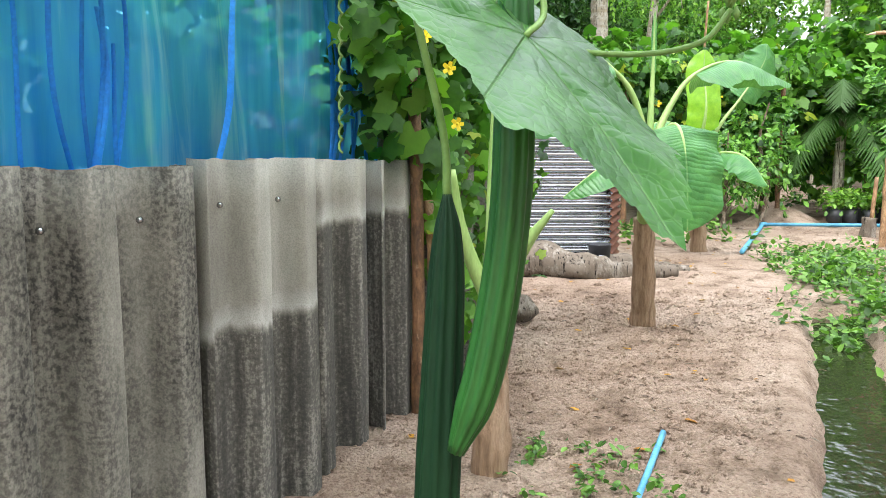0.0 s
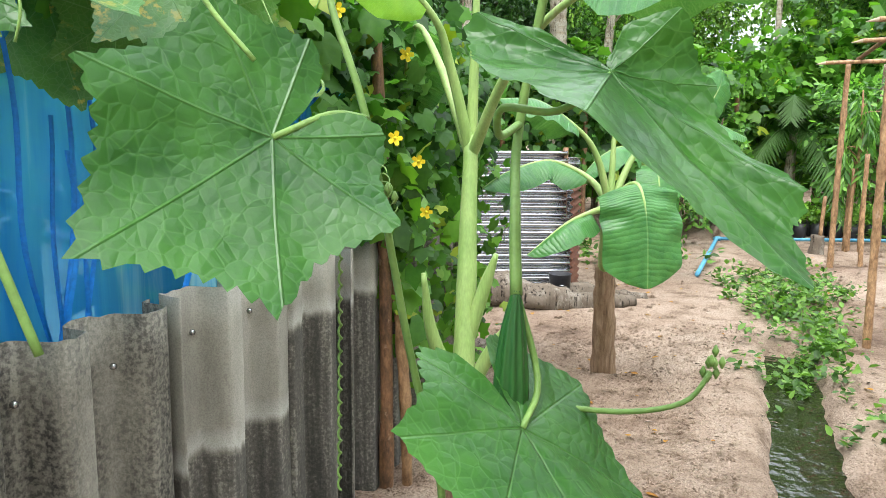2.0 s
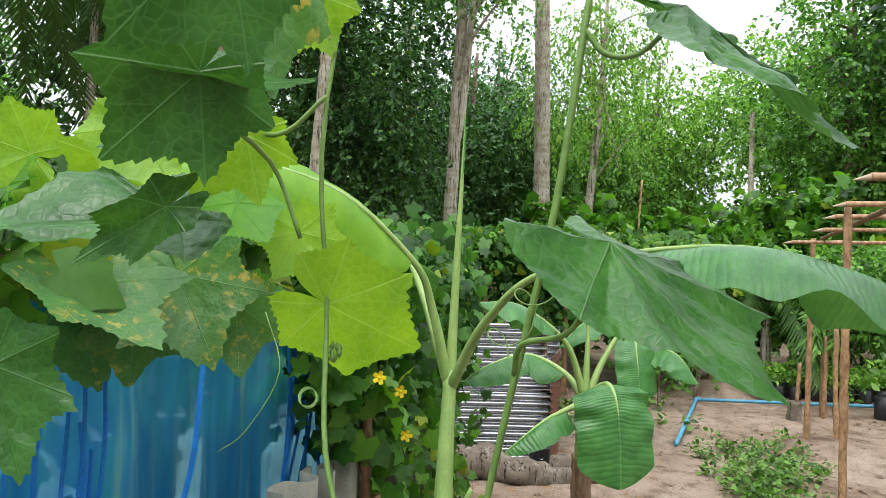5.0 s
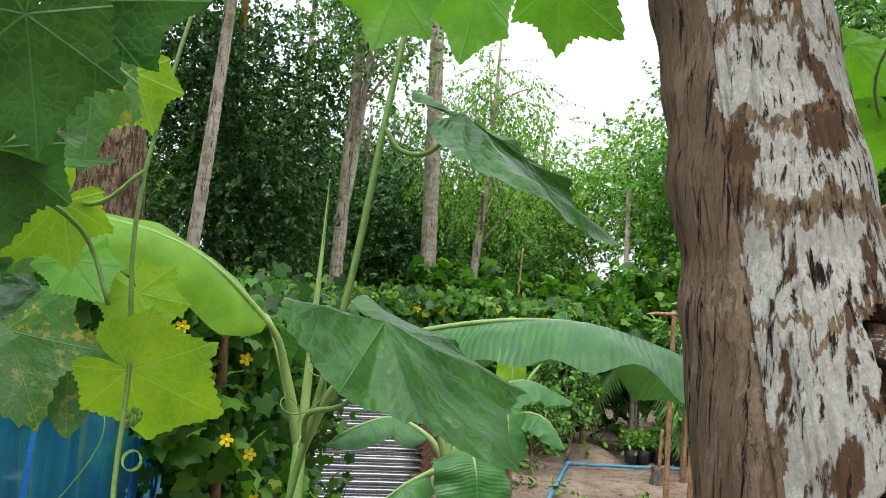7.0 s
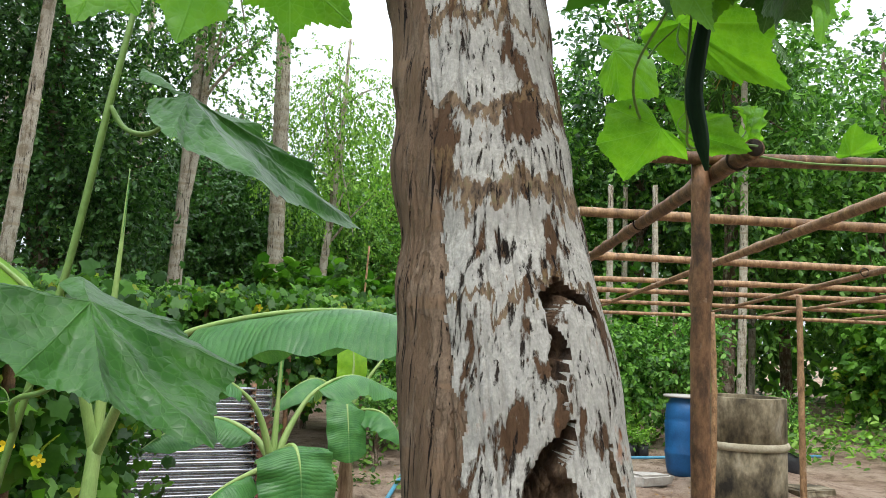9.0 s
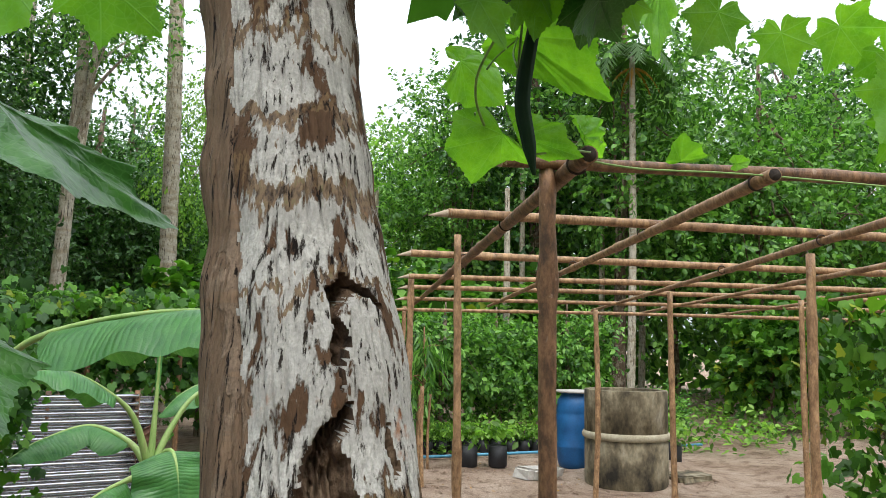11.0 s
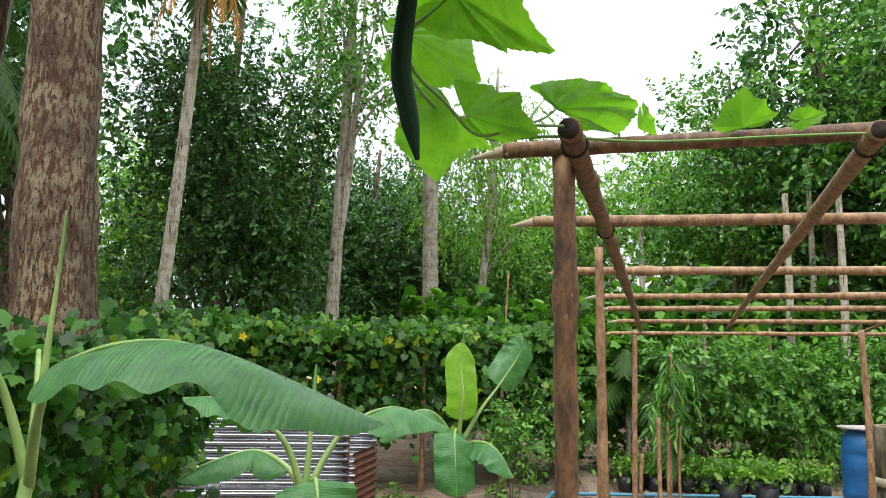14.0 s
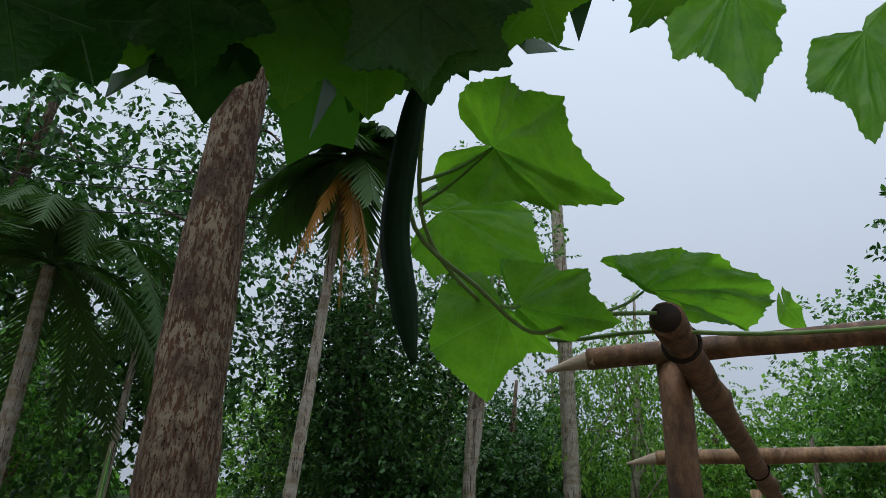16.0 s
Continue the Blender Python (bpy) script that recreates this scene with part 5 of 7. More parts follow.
banana((2.62, 7.75, 0), (2.55, 7.7, 0.95), (2.6, 7.75, 0.5), [
    ([(2.55, 7.7, 0.9), (2.56, 7.6, 1.2), (2.57, 7.55, 1.45), (2.55, 7.6, 1.8), (2.56, 7.62, 2.0)], 1, 0.34, BANANA_YOUNG, 0.3, dict(seed=11, up=(0, -1, 0.2))),
    ([(2.55, 7.7, 0.9), (2.5, 7.5, 1.1), (2.45, 7.3, 1.05), (2.45, 7.2, 0.8), (2.46, 7.15, 0.5)], 1, 0.42, BANANA_LEAF, 0.3, dict(seed=12, up=(0, -0.9, 0.5), blunt=0.1)),
    ([(2.55, 7.7, 0.9), (2.8, 7.75, 1.3), (3.0, 7.8, 1.55), (3.25, 7.9, 1.9), (3.3, 7.95, 2.1)], 2, 0.4, BANANA_LEAF, 0.4, dict(seed=13, up=(0.3, -0.8, 0.4))),
    ([(2.55, 7.7, 0.9), (2.35, 7.6, 1.2), (2.15, 7.5, 1.3), (1.9, 7.4, 1.2), (1.7, 7.35, 1.0)], 1, 0.36, BANANA_LEAF, 0.8, dict(seed=14)),
    ([(2.55, 7.7, 0.9), (2.7, 7.4, 1.0), (2.85, 7.2, 0.95), (3.0, 7.05, 0.7)], 1, 0.36, BANANA_LEAF, 0.8, dict(seed=15)),
], 0.05, "young banana plant with a yellow-green unfurling leaf")


# ---- corrugated iron shed ----
def iron_panel(ob, a, b, z0, z1, material, name, label="", pitch=0.066, depth=0.017, tilt=0.0):
    a, b = Vector(a), Vector(b)
    d = (b - a)
    nrm = Vector((d.y, -d.x, 0)).normalized()
    n = int((z1 - z0) / pitch * 8)
    m = 8
    verts, faces = [], []
    for j in range(n + 1):
        z = z0 + (z1 - z0) * j / n
        w = depth * math.sin(j / 8 * 2 * math.pi)
        for i in range(m + 1):
            verts.append(a + d * (i / m) + nrm * (w + tilt * (z - z0) + 0.008 * noise.noise(Vector((i * 0.6, z * 2, 3)))) + Vector((0, 0, z)))
    for j in range(n):
        for i in range(m):
            q = j * (m + 1) + i
            faces.append((q, q + 1, q + m + 2, q + m + 1))
    p = mesh_ob(name, verts, faces, material, ob, label)
    md = p.modifiers.new("thick", "SOLIDIFY")
    md.thickness = 0.003
    return p


shed = thing("iron_shed", (0.3, 6.5, 0), "low shed of corrugated galvanised iron with a rusty side", "shed")
iron_panel(shed, (-0.35, 0.0, 0), (1.13, 0.0, 0), 0.02, 0.70, ZINC, "front_panel", tilt=-0.02)
iron_panel(shed, (-0.32, 0.02, 0), (1.09, 0.02, 0), 0.64, 1.27, ZINC, "front_panel", tilt=-0.02)
iron_panel(shed, (1.14, 0.02, 0), (1.38, 0.75, 0), -0.02, 0.98, RUST, "side_panel", "rust-brown corrugated side")
iron_panel(shed, (-0.3, 0.8, 0), (1.38, 0.78, 0), 0.0, 1.2, ZINC, "back_panel")
for x in (-0.3, 0.4, 1.08):
    v, f = tube([(x, 0.06, -0.05), (x, 0.06, 1.3)], [0.025, 0.022], 8, 6)
    mesh_ob("post", v, f, POLE_DARK, shed)

log = thing("fallen_log", (1.2, 6.1, 0), "weathered grey fallen log half sunk in the soil", "log")
v, f = tube([(-0.95, 0.25, 0.16), (-0.4, 0.05, 0.13), (0.1, -0.05, 0.06), (0.7, 0.05, 0.03)], [0.17, 0.15, 0.10, 0.05], 16, 30, rough=0.5)
mesh_ob("log_body", v, f, DRY_WOOD, log)
v, f = tube([(-0.3, 0.0, 0.1), (0.3, 0.3, 0.06), (0.9, 0.35, 0.0)], [0.09, 0.08, 0.04], 12, 18, rough=0.5, seed=4)
mesh_ob("branch", v, f, DRY_WOOD, log)
rock = thing("dark_clod", (0.45, 4.55, 0.05), "dark round lump of earth on the sand", "clod")
v, f = tube([(0, 0, -0.08), (0, 0, 0.0), (0.0, 0, 0.07), (0, 0, 0.1)], [0.05, 0.13, 0.11, 0.02], 14, 10, rough=0.4)
mesh_ob("lump", v, f, DRY_WOOD, rock)


def water_pipe(pts, r, label):
    at = Vector(pts[0])
    ob = thing("water_pipe", at, label, "pipe")
    for a, b in zip(pts, pts[1:]):
        v, f = tube([Vector(a) - at, (Vector(a) + Vector(b)) / 2 - at + Vector((0, 0, -0.004)), Vector(b) - at], [r, r, r], 10, 10)
        mesh_ob("pipe_length", v, f, PIPE_BLUE, ob)
    for p in pts[1:-1]:
        v, f = tube([Vector(p) - at + Vector((-0.03, -0.03, 0)), Vector(p) - at, Vector(p) - at + Vector((0.05, 0, 0))], [r * 1.35] * 3, 10, 6)
        mesh_ob("elbow", v, f, PIPE_BLUE, ob)
    return ob


water_pipe([(0.50, 1.95, 0.01), (0.77, 2.56, 0.03)], 0.011, "short length of pale blue water pipe lying in the sand")
water_pipe([(2.95, 7.45, 0.03), (4.28, 10.15, 0.05), (11.5, 9.4, 0.06)], 0.024, "pale blue water pipe lying on the sand with an elbow")


# ---- concrete tank, drum and slabs ----
def lathe(rings, sides=48):
    verts, faces = [], []
    for r, z in rings:
        for k in range(sides):
            a = 2 * math.pi * k / sides
            verts.append((math.cos(a) * r, math.sin(a) * r, z))
    for j in range(len(rings) - 1):
        for k in range(sides):
            k2 = (k + 1) % sides
            faces.append((j * sides + k, j * sides + k2, (j + 1) * sides + k2, (j + 1) * sides + k))
    return verts, faces


tank = thing("water_tank", (7.72, 7.35, 0), "round tank of two stained concrete rings with a pale mortar joint", "tank")
mesh_ob("lower_ring", *lathe([(0.54, -0.05), (0.55, 0.0), (0.55, 0.56), (0.53, 0.57)]), CONCRETE, tank)
mesh_ob("mortar_joint", *lathe([(0.53, 0.545), (0.575, 0.57), (0.585, 0.61), (0.57, 0.645), (0.53, 0.66)]), CONCRETE_PALE, tank, "pale rough lumpy mortar band")
mesh_ob("upper_ring", *lathe([(0.53, 0.635), (0.55, 0.65), (0.55, 1.19), (0.545, 1.2), (0.48, 1.2), (0.475, 1.19), (0.475, 0.5)]), CONCRETE, tank)
drum = thing("plastic_drum", (7.82, 8.5, 0), "blue plastic drum with a white lid board", "drum")
mesh_ob("drum_body", *lathe([(0.2, 0.0), (0.25, 0.02), (0.27, 0.1), (0.29, 0.3), (0.295, 0.33), (0.28, 0.36), (0.29, 0.55), (0.295, 0.75), (0.28, 0.78), (0.29, 0.81), (0.27, 0.98), (0.22, 1.05), (0.22, 1.09)]), DRUM_BLUE, drum)
mesh_ob("lid", *lathe([(0.001, 1.12), (0.31, 1.12), (0.32, 1.105), (0.31, 1.09), (0.001, 1.09)]), SLAB, drum, "thin pale lid")


def chip(name, at, size, material, label, category, seed=0):
    ob = thing(name, at, label, category)
    bm = bmesh.new()
    bmesh.ops.create_cube(bm, size=1)
    bmesh.ops.bevel(bm, geom=bm.edges[:], offset=0.12, segments=2, affect="EDGES")
    for q in bm.verts:
        q.co += Vector([noise.noise(q.co * 3 + Vector((seed, k, 0))) * 0.14 for k in (0, 9, 17)])
        q.co = Vector((q.co.x * size[0], q.co.y * size[1], q.co.z * size[2]))
    me = bpy.data.meshes.new(name)
    bm.to_mesh(me)
    bm.free()
    me.materials.append(material)
    b = new("block", me)
    b.parent = ob
    return ob


chip("broken_slab", (6.75, 8.0, 0.07), (0.55, 0.4, 0.14), SLAB, "broken pale concrete slab lying on the soil", "slab", 1)
chip("flat_slab", (8.55, 7.1, 0.03), (0.7, 0.5, 0.09), CONCRETE, "dark flat concrete slab beside the tank", "slab", 2)


bucket = thing("bucket", (1.30, 6.28, 0.0), "small dark bucket standing by the shed", "bucket")
mesh_ob("bucket_body", *lathe([(0.001, 0.0), (0.075, 0.0), (0.095, 0.24), (0.10, 0.25), (0.09, 0.25), (0.072, 0.01), (0.001, 0.01)], 20), POT_BLACK, bucket)
v, f = tube([(-0.095, 0, 0.24), (0, -0.09, 0.16), (0.095, 0, 0.24)], [0.004, 0.004], 6, 12)
mesh_ob("bail", v, f, ZINC, bucket, "thin wire bail")
stub = thing("cut_stump", (5.05, 9.0, 0), "short weathered stump with a pale stake", "stump")
v, f = tube([(0, 0, -0.05), (0, 0, 0.12), (0.01, 0, 0.24)], [0.10, 0.085, 0.08], 14, 8, rough=0.25)
mesh_ob("stump_block", v, f, DRY_WOOD, stub)
v, f = tube([(0.02, -0.02, 0.2), (0.05, -0.02, 0.72)], [0.025, 0.022], 9, 6, rough=0.15)
mesh_ob("stake", v, f, POLE, stub)


def grow_bag(at, r=0.09, h=0.2, plant=0.3, dense=90, label="black grow bag with a leafy seedling"):
    ob = thing("potted_seedling", at, label, "seedling", "potted seedlings in black bags")
    mesh_ob("bag", *lathe([(r * 0.8, -0.01), (r, 0.01), (r * 1.03, h * 0.5), (r, h), (r * 0.9, h), (r * 0.88, h * 0.85), (0.002, h * 0.85)], 14), POT_BLACK, ob)
    pos = RNG.normal(size=(dense, 3)) * (plant * 0.33, plant * 0.33, plant * 0.28) + (0, 0, h + plant * 0.5)
    ax = RNG.normal(size=(dense, 3)) + (0, 0, 0.2)
    leaf_mass("foliage", pos, ax, unit(dense) + (0, 0, 1.0), RNG.uniform(0.05, 0.11, dense), OVAL, OVAL_F, TREE_LIGHT, ob)
    return ob


bag = grow_bag((5.55, 10.75, 0.0), label="black grow bag with a bushy green seedling")
for k in range(34):
    row, col = divmod(k, 12)
    copy_thing(bag, pose(5.75 + 0.23 * col, 10.72 + 0.24 * row - 0.06 * col, 0.0, 0, 0, 40 * k))
for x, y in ((6.38, 9.2), (6.8, 9.05), (9.6, 8.3)):
    copy_thing(bag, pose(x, y, 0, 0, 0, x * 90) @ Matrix.Diagonal((1.5, 1.5, 1.5, 1)))


# ---- foliage in bulk: vines, hedges, shrubs, trees ----
def vine_bank(name, lines, n, size, spread, material, label, hang=0.6, category="vine", shape=PALMATE, shape_f=PALMATE_F):
    """Leaves crowding round a few lines (x, y, z), hanging more at the foot."""
    a = np.array([l[0] for l in lines], float)
    b = np.array([l[1] for l in lines], float)
    ln = np.linalg.norm(b - a, axis=1)
    k = RNG.choice(len(lines), n, p=ln / ln.sum())
    t = RNG.random(n)[:, None]
    pos = a[k] + (b[k] - a[k]) * t + RNG.normal(size=(n, 3)) * spread
    ax = RNG.normal(size=(n, 3)) * 0.7 + (0, -0.3, -hang)
    nr = unit(n) * 0.7 + (0.1, -0.75, 0.6)
    at = pos.mean(0)
    at[2] = 0
    ob = thing(name, at, label, category, kind="stuff")
    leaf_mass("leaves", pos - at, ax, nr, RNG.uniform(size[0], size[1], n), shape, shape_f, material, ob)
    return ob


def fp(s, o, z):
    return tuple(fence_pt(s, o, z))


vine_bank("vine_curtain", [(fp(-2.8, -0.5 - 0.1 * k, 1.15 + 0.14 * k), fp(1.6, -0.6 - 0.1 * k, 1.15 + 0.14 * k)) for k in range(7)], 2300, (0.05, 0.12), (0.14, 0.14, 0.1), VINE_BRIGHT, "bright vine growing behind the blue net")
# vine on the rail above the net, and the curtain at its far end
vine_bank("vine_curtain", [(fp(-1.7, -0.15, 1.82), fp(1.2, -0.1, 1.80)), (fp(-1.7, -0.1, 1.72), fp(1.2, -0.1, 1.72)), (fp(-1.6, -0.3, 1.88), fp(1.2, -0.4, 1.86))], 520, (0.07, 0.15), (0.07, 0.07, 0.07), VINE_BRIGHT, "gourd vine with yellowing leaves crowding a bamboo rail")
vine_bank("vine_curtain", [(fp(1.0, 0.0, z), fp(2.9, 0.0, z)) for z in (1.2, 1.35, 1.5, 1.65, 1.75)], 2300, (0.04, 0.09), (0.09, 0.07, 0.1), VINE_LEAF, "dense dark climbing vine covering the end of the fence")
vine_bank("vine_curtain", [(fp(1.2, 0.12, 0.45), fp(2.7, 0.1, 0.45)), (fp(1.25, 0.12, 0.8), fp(2.7, 0.1, 0.8)), (fp(1.2, 0.1, 1.05), fp(2.8, 0.1, 1.05))], 420, (0.04, 0.09), (0.07, 0.06, 0.14), VINE_BRIGHT, "thin hanging vine shoots with small lobed leaves on fence posts")
vine_bank("vine_curtain", [(fp(0.72, 0.06, 1.42), fp(1.35, 0.08, 1.4)), (fp(0.85, 0.08, 1.25), fp(1.4, 0.1, 1.22)), (fp(1.02, 0.1, 1.06), fp(1.45, 0.12, 1.02)), (fp(1.2, 0.16, 0.55), fp(1.25, 0.16, 1.1))], 150, (0.06, 0.125), (0.05, 0.04, 0.05), VINE_BRIGHT, "loose yellow-green vine leaves hanging round a fence post")
for k, (s, o, h) in enumerate(((1.17, 0.10, 1.85), (1.55, 0.03, 1.7), (2.0, 0.05, 1.75), (2.5, 0.02, 1.7))):
    pole_thing("vine_post", fp(s, o, -0.1), fp(s - 0.03, o - 0.03, h), 0.026, 0.022, POLE_DARK, "dark brown wooden post carrying the vine", "posts along the fence", "post", seed=70 + k)
pole_thing("vine_post", fp(1.22, 0.17, -0.1), fp(1.20, 0.13, 0.82), 0.021, 0.02, POLE, "short pale post beside the fence", "posts along the fence", "post", seed=77)

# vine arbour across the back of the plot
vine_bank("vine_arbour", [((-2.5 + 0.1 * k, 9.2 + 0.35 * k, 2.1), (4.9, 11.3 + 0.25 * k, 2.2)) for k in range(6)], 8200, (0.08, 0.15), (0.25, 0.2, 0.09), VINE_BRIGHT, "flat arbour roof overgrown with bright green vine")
# same vine in a darker leaf colour, painting in the shade below the roof
vine_bank("vine_arbour", [((-2.4, 9.2, z), (4.9, 11.4, z)) for z in (1.0, 1.35, 1.6, 1.8, 1.95, 2.05)], 5200, (0.07, 0.14), (0.2, 0.2, 0.2), VINE_LEAF, "hanging side of the vine arbour, leaves coloured for shade, with gaps")
for k in range(7):
    x = -2.3 + 1.2 * k
    pole_thing("arbour_post", (x, 9.35 + 0.3 * k, -0.1), (x, 9.35 + 0.3 * k, 2.1), 0.035, 0.03, POLE_DARK, "dark wooden post under the vine arbour", "arbour posts", "post", seed=90 + k)
pole_thing("garden_stake", (3.9, 12.0, 0), (4.05, 12.0, 3.3), 0.02, 0.016, POLE, "slim pale stake above the vines", "", "stake", seed=99)


def flower(at, r=0.03):
    at = Vector(at)
    ob = thing("gourd_flower", at, "open yellow gourd flower with five petals", "flower", "yellow gourd flowers")
    vs, fs = [], []
    for k in range(5):
        a = k * 2 * math.pi / 5
        u, w = Vector((math.cos(a), -0.3, math.sin(a))), Vector((-math.sin(a), 0.0, math.cos(a)))
        o = len(vs)
        vs += [Vector((0, 0, 0)), u * r * 0.5 - w * r * 0.34, u * r - w * r * 0.3, u * r * 1.08, u * r + w * r * 0.3, u * r * 0.5 + w * r * 0.34]
        fs.append(tuple(range(o, o + 6)))
    mesh_ob("petals", vs, fs, PETAL, ob)
    v, f = tube([(0, 0.004, 0), (0, -0.008, 0), (0, -0.012, 0)], [0.006, 0.006, 0.002], 8, 4)
    mesh_ob("centre", v, f, PETAL, ob)
    return ob


f0 = flower((-0.056, 2.40, 1.357), 0.022)
for p in ((0.02, 2.6, 1.28), (-0.22, 2.3, 1.72), (0.05, 2.7, 1.1), (-0.02, 2.5, 1.62)):
    copy_thing(f0, Matrix.Translation(p))
for k in range(7):
    copy_thing(f0, Matrix.Translation((-1.8 + 0.94 * k, 8.85 + 0.32 * k, 1.4 + 0.75 * RNG.random())) @ Matrix.Diagonal((2.2, 2.2, 2.2, 1)))


def weeds(name, n_clumps, area, size, label, per=26, material=GRASS, tall=0.2, shape=OVAL, shape_f=OVAL_F):
    P, A, N, S = [], [], [], []
    for k in range(n_clumps):
        x, y = area(k)
        z = ground_z(x, y)
        h = tall * RNG.uniform(0.5, 1.2)
        m = int(per * RNG.uniform(0.6, 1.3))
        q = RNG.normal(size=(m, 3)) * (h * 0.45, h * 0.45, 0) + (x, y, z)
        q[:, 2] += RNG.random(m) * h
        P.append(q)
        A.append(RNG.normal(size=(m, 3)) * (1, 1, 0.5) + (0, 0, 0.35))
        N.append(unit(m) * 0.6 + (0, 0, 1))
        S.append(RNG.uniform(size[0], size[1], m))
    ob = thing(name, (0, 0, 0), label, "plants", kind="stuff")
    leaf_mass("leaves", np.concatenate(P), np.concatenate(A), np.concatenate(N), np.concatenate(S), shape, shape_f, material, ob)
    return ob


def bed(k):
    t = RNG.random()
    return 2.28 + 1.55 * t + RNG.normal() * 0.13 * (1 + t), 4.0 + 3.4 * t + RNG.normal() * 0.15


weeds("creeping_greens", 110, bed, (0.03, 0.075), "creeping water greens along the ditch", 30, tall=0.16)
weeds("creeping_greens", 16, lambda k: (1.95 + 0.4 * RNG.random(), 3.0 + 1.1 * RNG.random()), (0.03, 0.07), "small greens on the ditch bank", 12, tall=0.10)
weeds("ground_weeds", 34, lambda k: (0.15 + RNG.random() * 0.6, 2.0 + RNG.random() * 0.5), (0.015, 0.04), "low weeds in the sand by the cut trunk", 8, tall=0.04)
weeds("ground_weeds", 60, lambda k: (5.5 + RNG.random() * 9, 9.5 + RNG.random() * 6), (0.06, 0.14), "low weeds under the trees", 26, tall=0.22)
weeds("ground_weeds", 60, lambda k: (9 + RNG.random() * 9, 8.2 + RNG.random() * 6), (0.07, 0.18), "bright tall weeds at the plot's edge", 40, material=TREE_LIGHT, tall=0.6)
weeds("ground_weeds", 40, lambda k: (0.4 + RNG.random() * 3.4, 8.2 + RNG.random() * 2), (0.05, 0.12), "weeds and clods in front of the arbour", 16, tall=0.18)


def dead_leaves():
    n = 420
    x = RNG.uniform(-0.2, 8, n)
    y = RNG.uniform(1.3, 10, n)
    pos = np.array([(a, b, ground_z(a, b) + 0.006) for a, b in zip(x, y)])
    ob = thing("fallen_leaves", (0, 0, 0), "small dry fallen leaves scattered on the sand", "leaves", kind="stuff")
    leaf_mass("litter", pos, RNG.normal(size=(n, 3)) * (1, 1, 0.1), unit(n) * 0.2 + (0, 0, 1), RNG.uniform(0.02, 0.06, n), OVAL, OVAL_F, PALM_DRY, ob)
    m = 900
    x, y = RNG.uniform(-0.3, 3, m), RNG.uniform(1.4, 5.5, m)
    pos = np.array([(a, b, ground_z(a, b) + 0.004) for a, b in zip(x, y)])
    o2 = thing("twigs", (0, 0, 0), "dark twigs and crumbs of bark on the sand", "twigs", kind="stuff")
    leaf_mass("litter", pos, RNG.normal(size=(m, 3)) * (1, 1, 0.15), unit(m) * 0.3 + (0, 0, 1), RNG.uniform(0.012, 0.06, m), SLIM, SLIM_F, TREE_BARK, o2)


dead_leaves()


def crumbs(name, n, box, size, material, label):
    """Small lumps of soil lying on the ground."""
    x, y = RNG.uniform(box[0], box[1], n), RNG.uniform(box[2], box[3], n)
    keep = np.array([ditch_gap(a, b) > 0.3 for a, b in zip(x, y)])
    x, y = x[keep], y[keep]
    pos = np.array([(a, b, ground_z(a, b)) for a, b in zip(x, y)])
    m = len(pos)
    ob = thing(name, (0, 0, 0), label, "soil", kind="stuff")
    lump = [(0, 0, 0.45), (0.5, 0, 0), (0.1, 0.45, 0.05), (-0.5, 0.1, 0), (-0.05, -0.5, 0.05), (0, 0, -0.3)]
    leaf_mass("lumps", pos, RNG.normal(size=(m, 3)) * (1, 1, 0.15), unit(m) * 0.3 + (0, 0, 1), size * RNG.random(m) ** 2.5 + 0.004, lump, [(0, 1, 2), (0, 2, 3), (0, 3, 4), (0, 4, 1), (5, 2, 1), (5, 3, 2), (5, 4, 3), (5, 1, 4)], material, ob)


crumbs("soil_crumbs", 9000, (-0.4, 2.6, 1.4, 5.5), 0.035, SOIL, "crumbs and small clods of sandy soil")
crumbs("soil_crumbs", 2600, (-0.4, 9.0, 5.0, 11.0), 0.07, SOIL, "clods of sandy soil scattered over the plot")


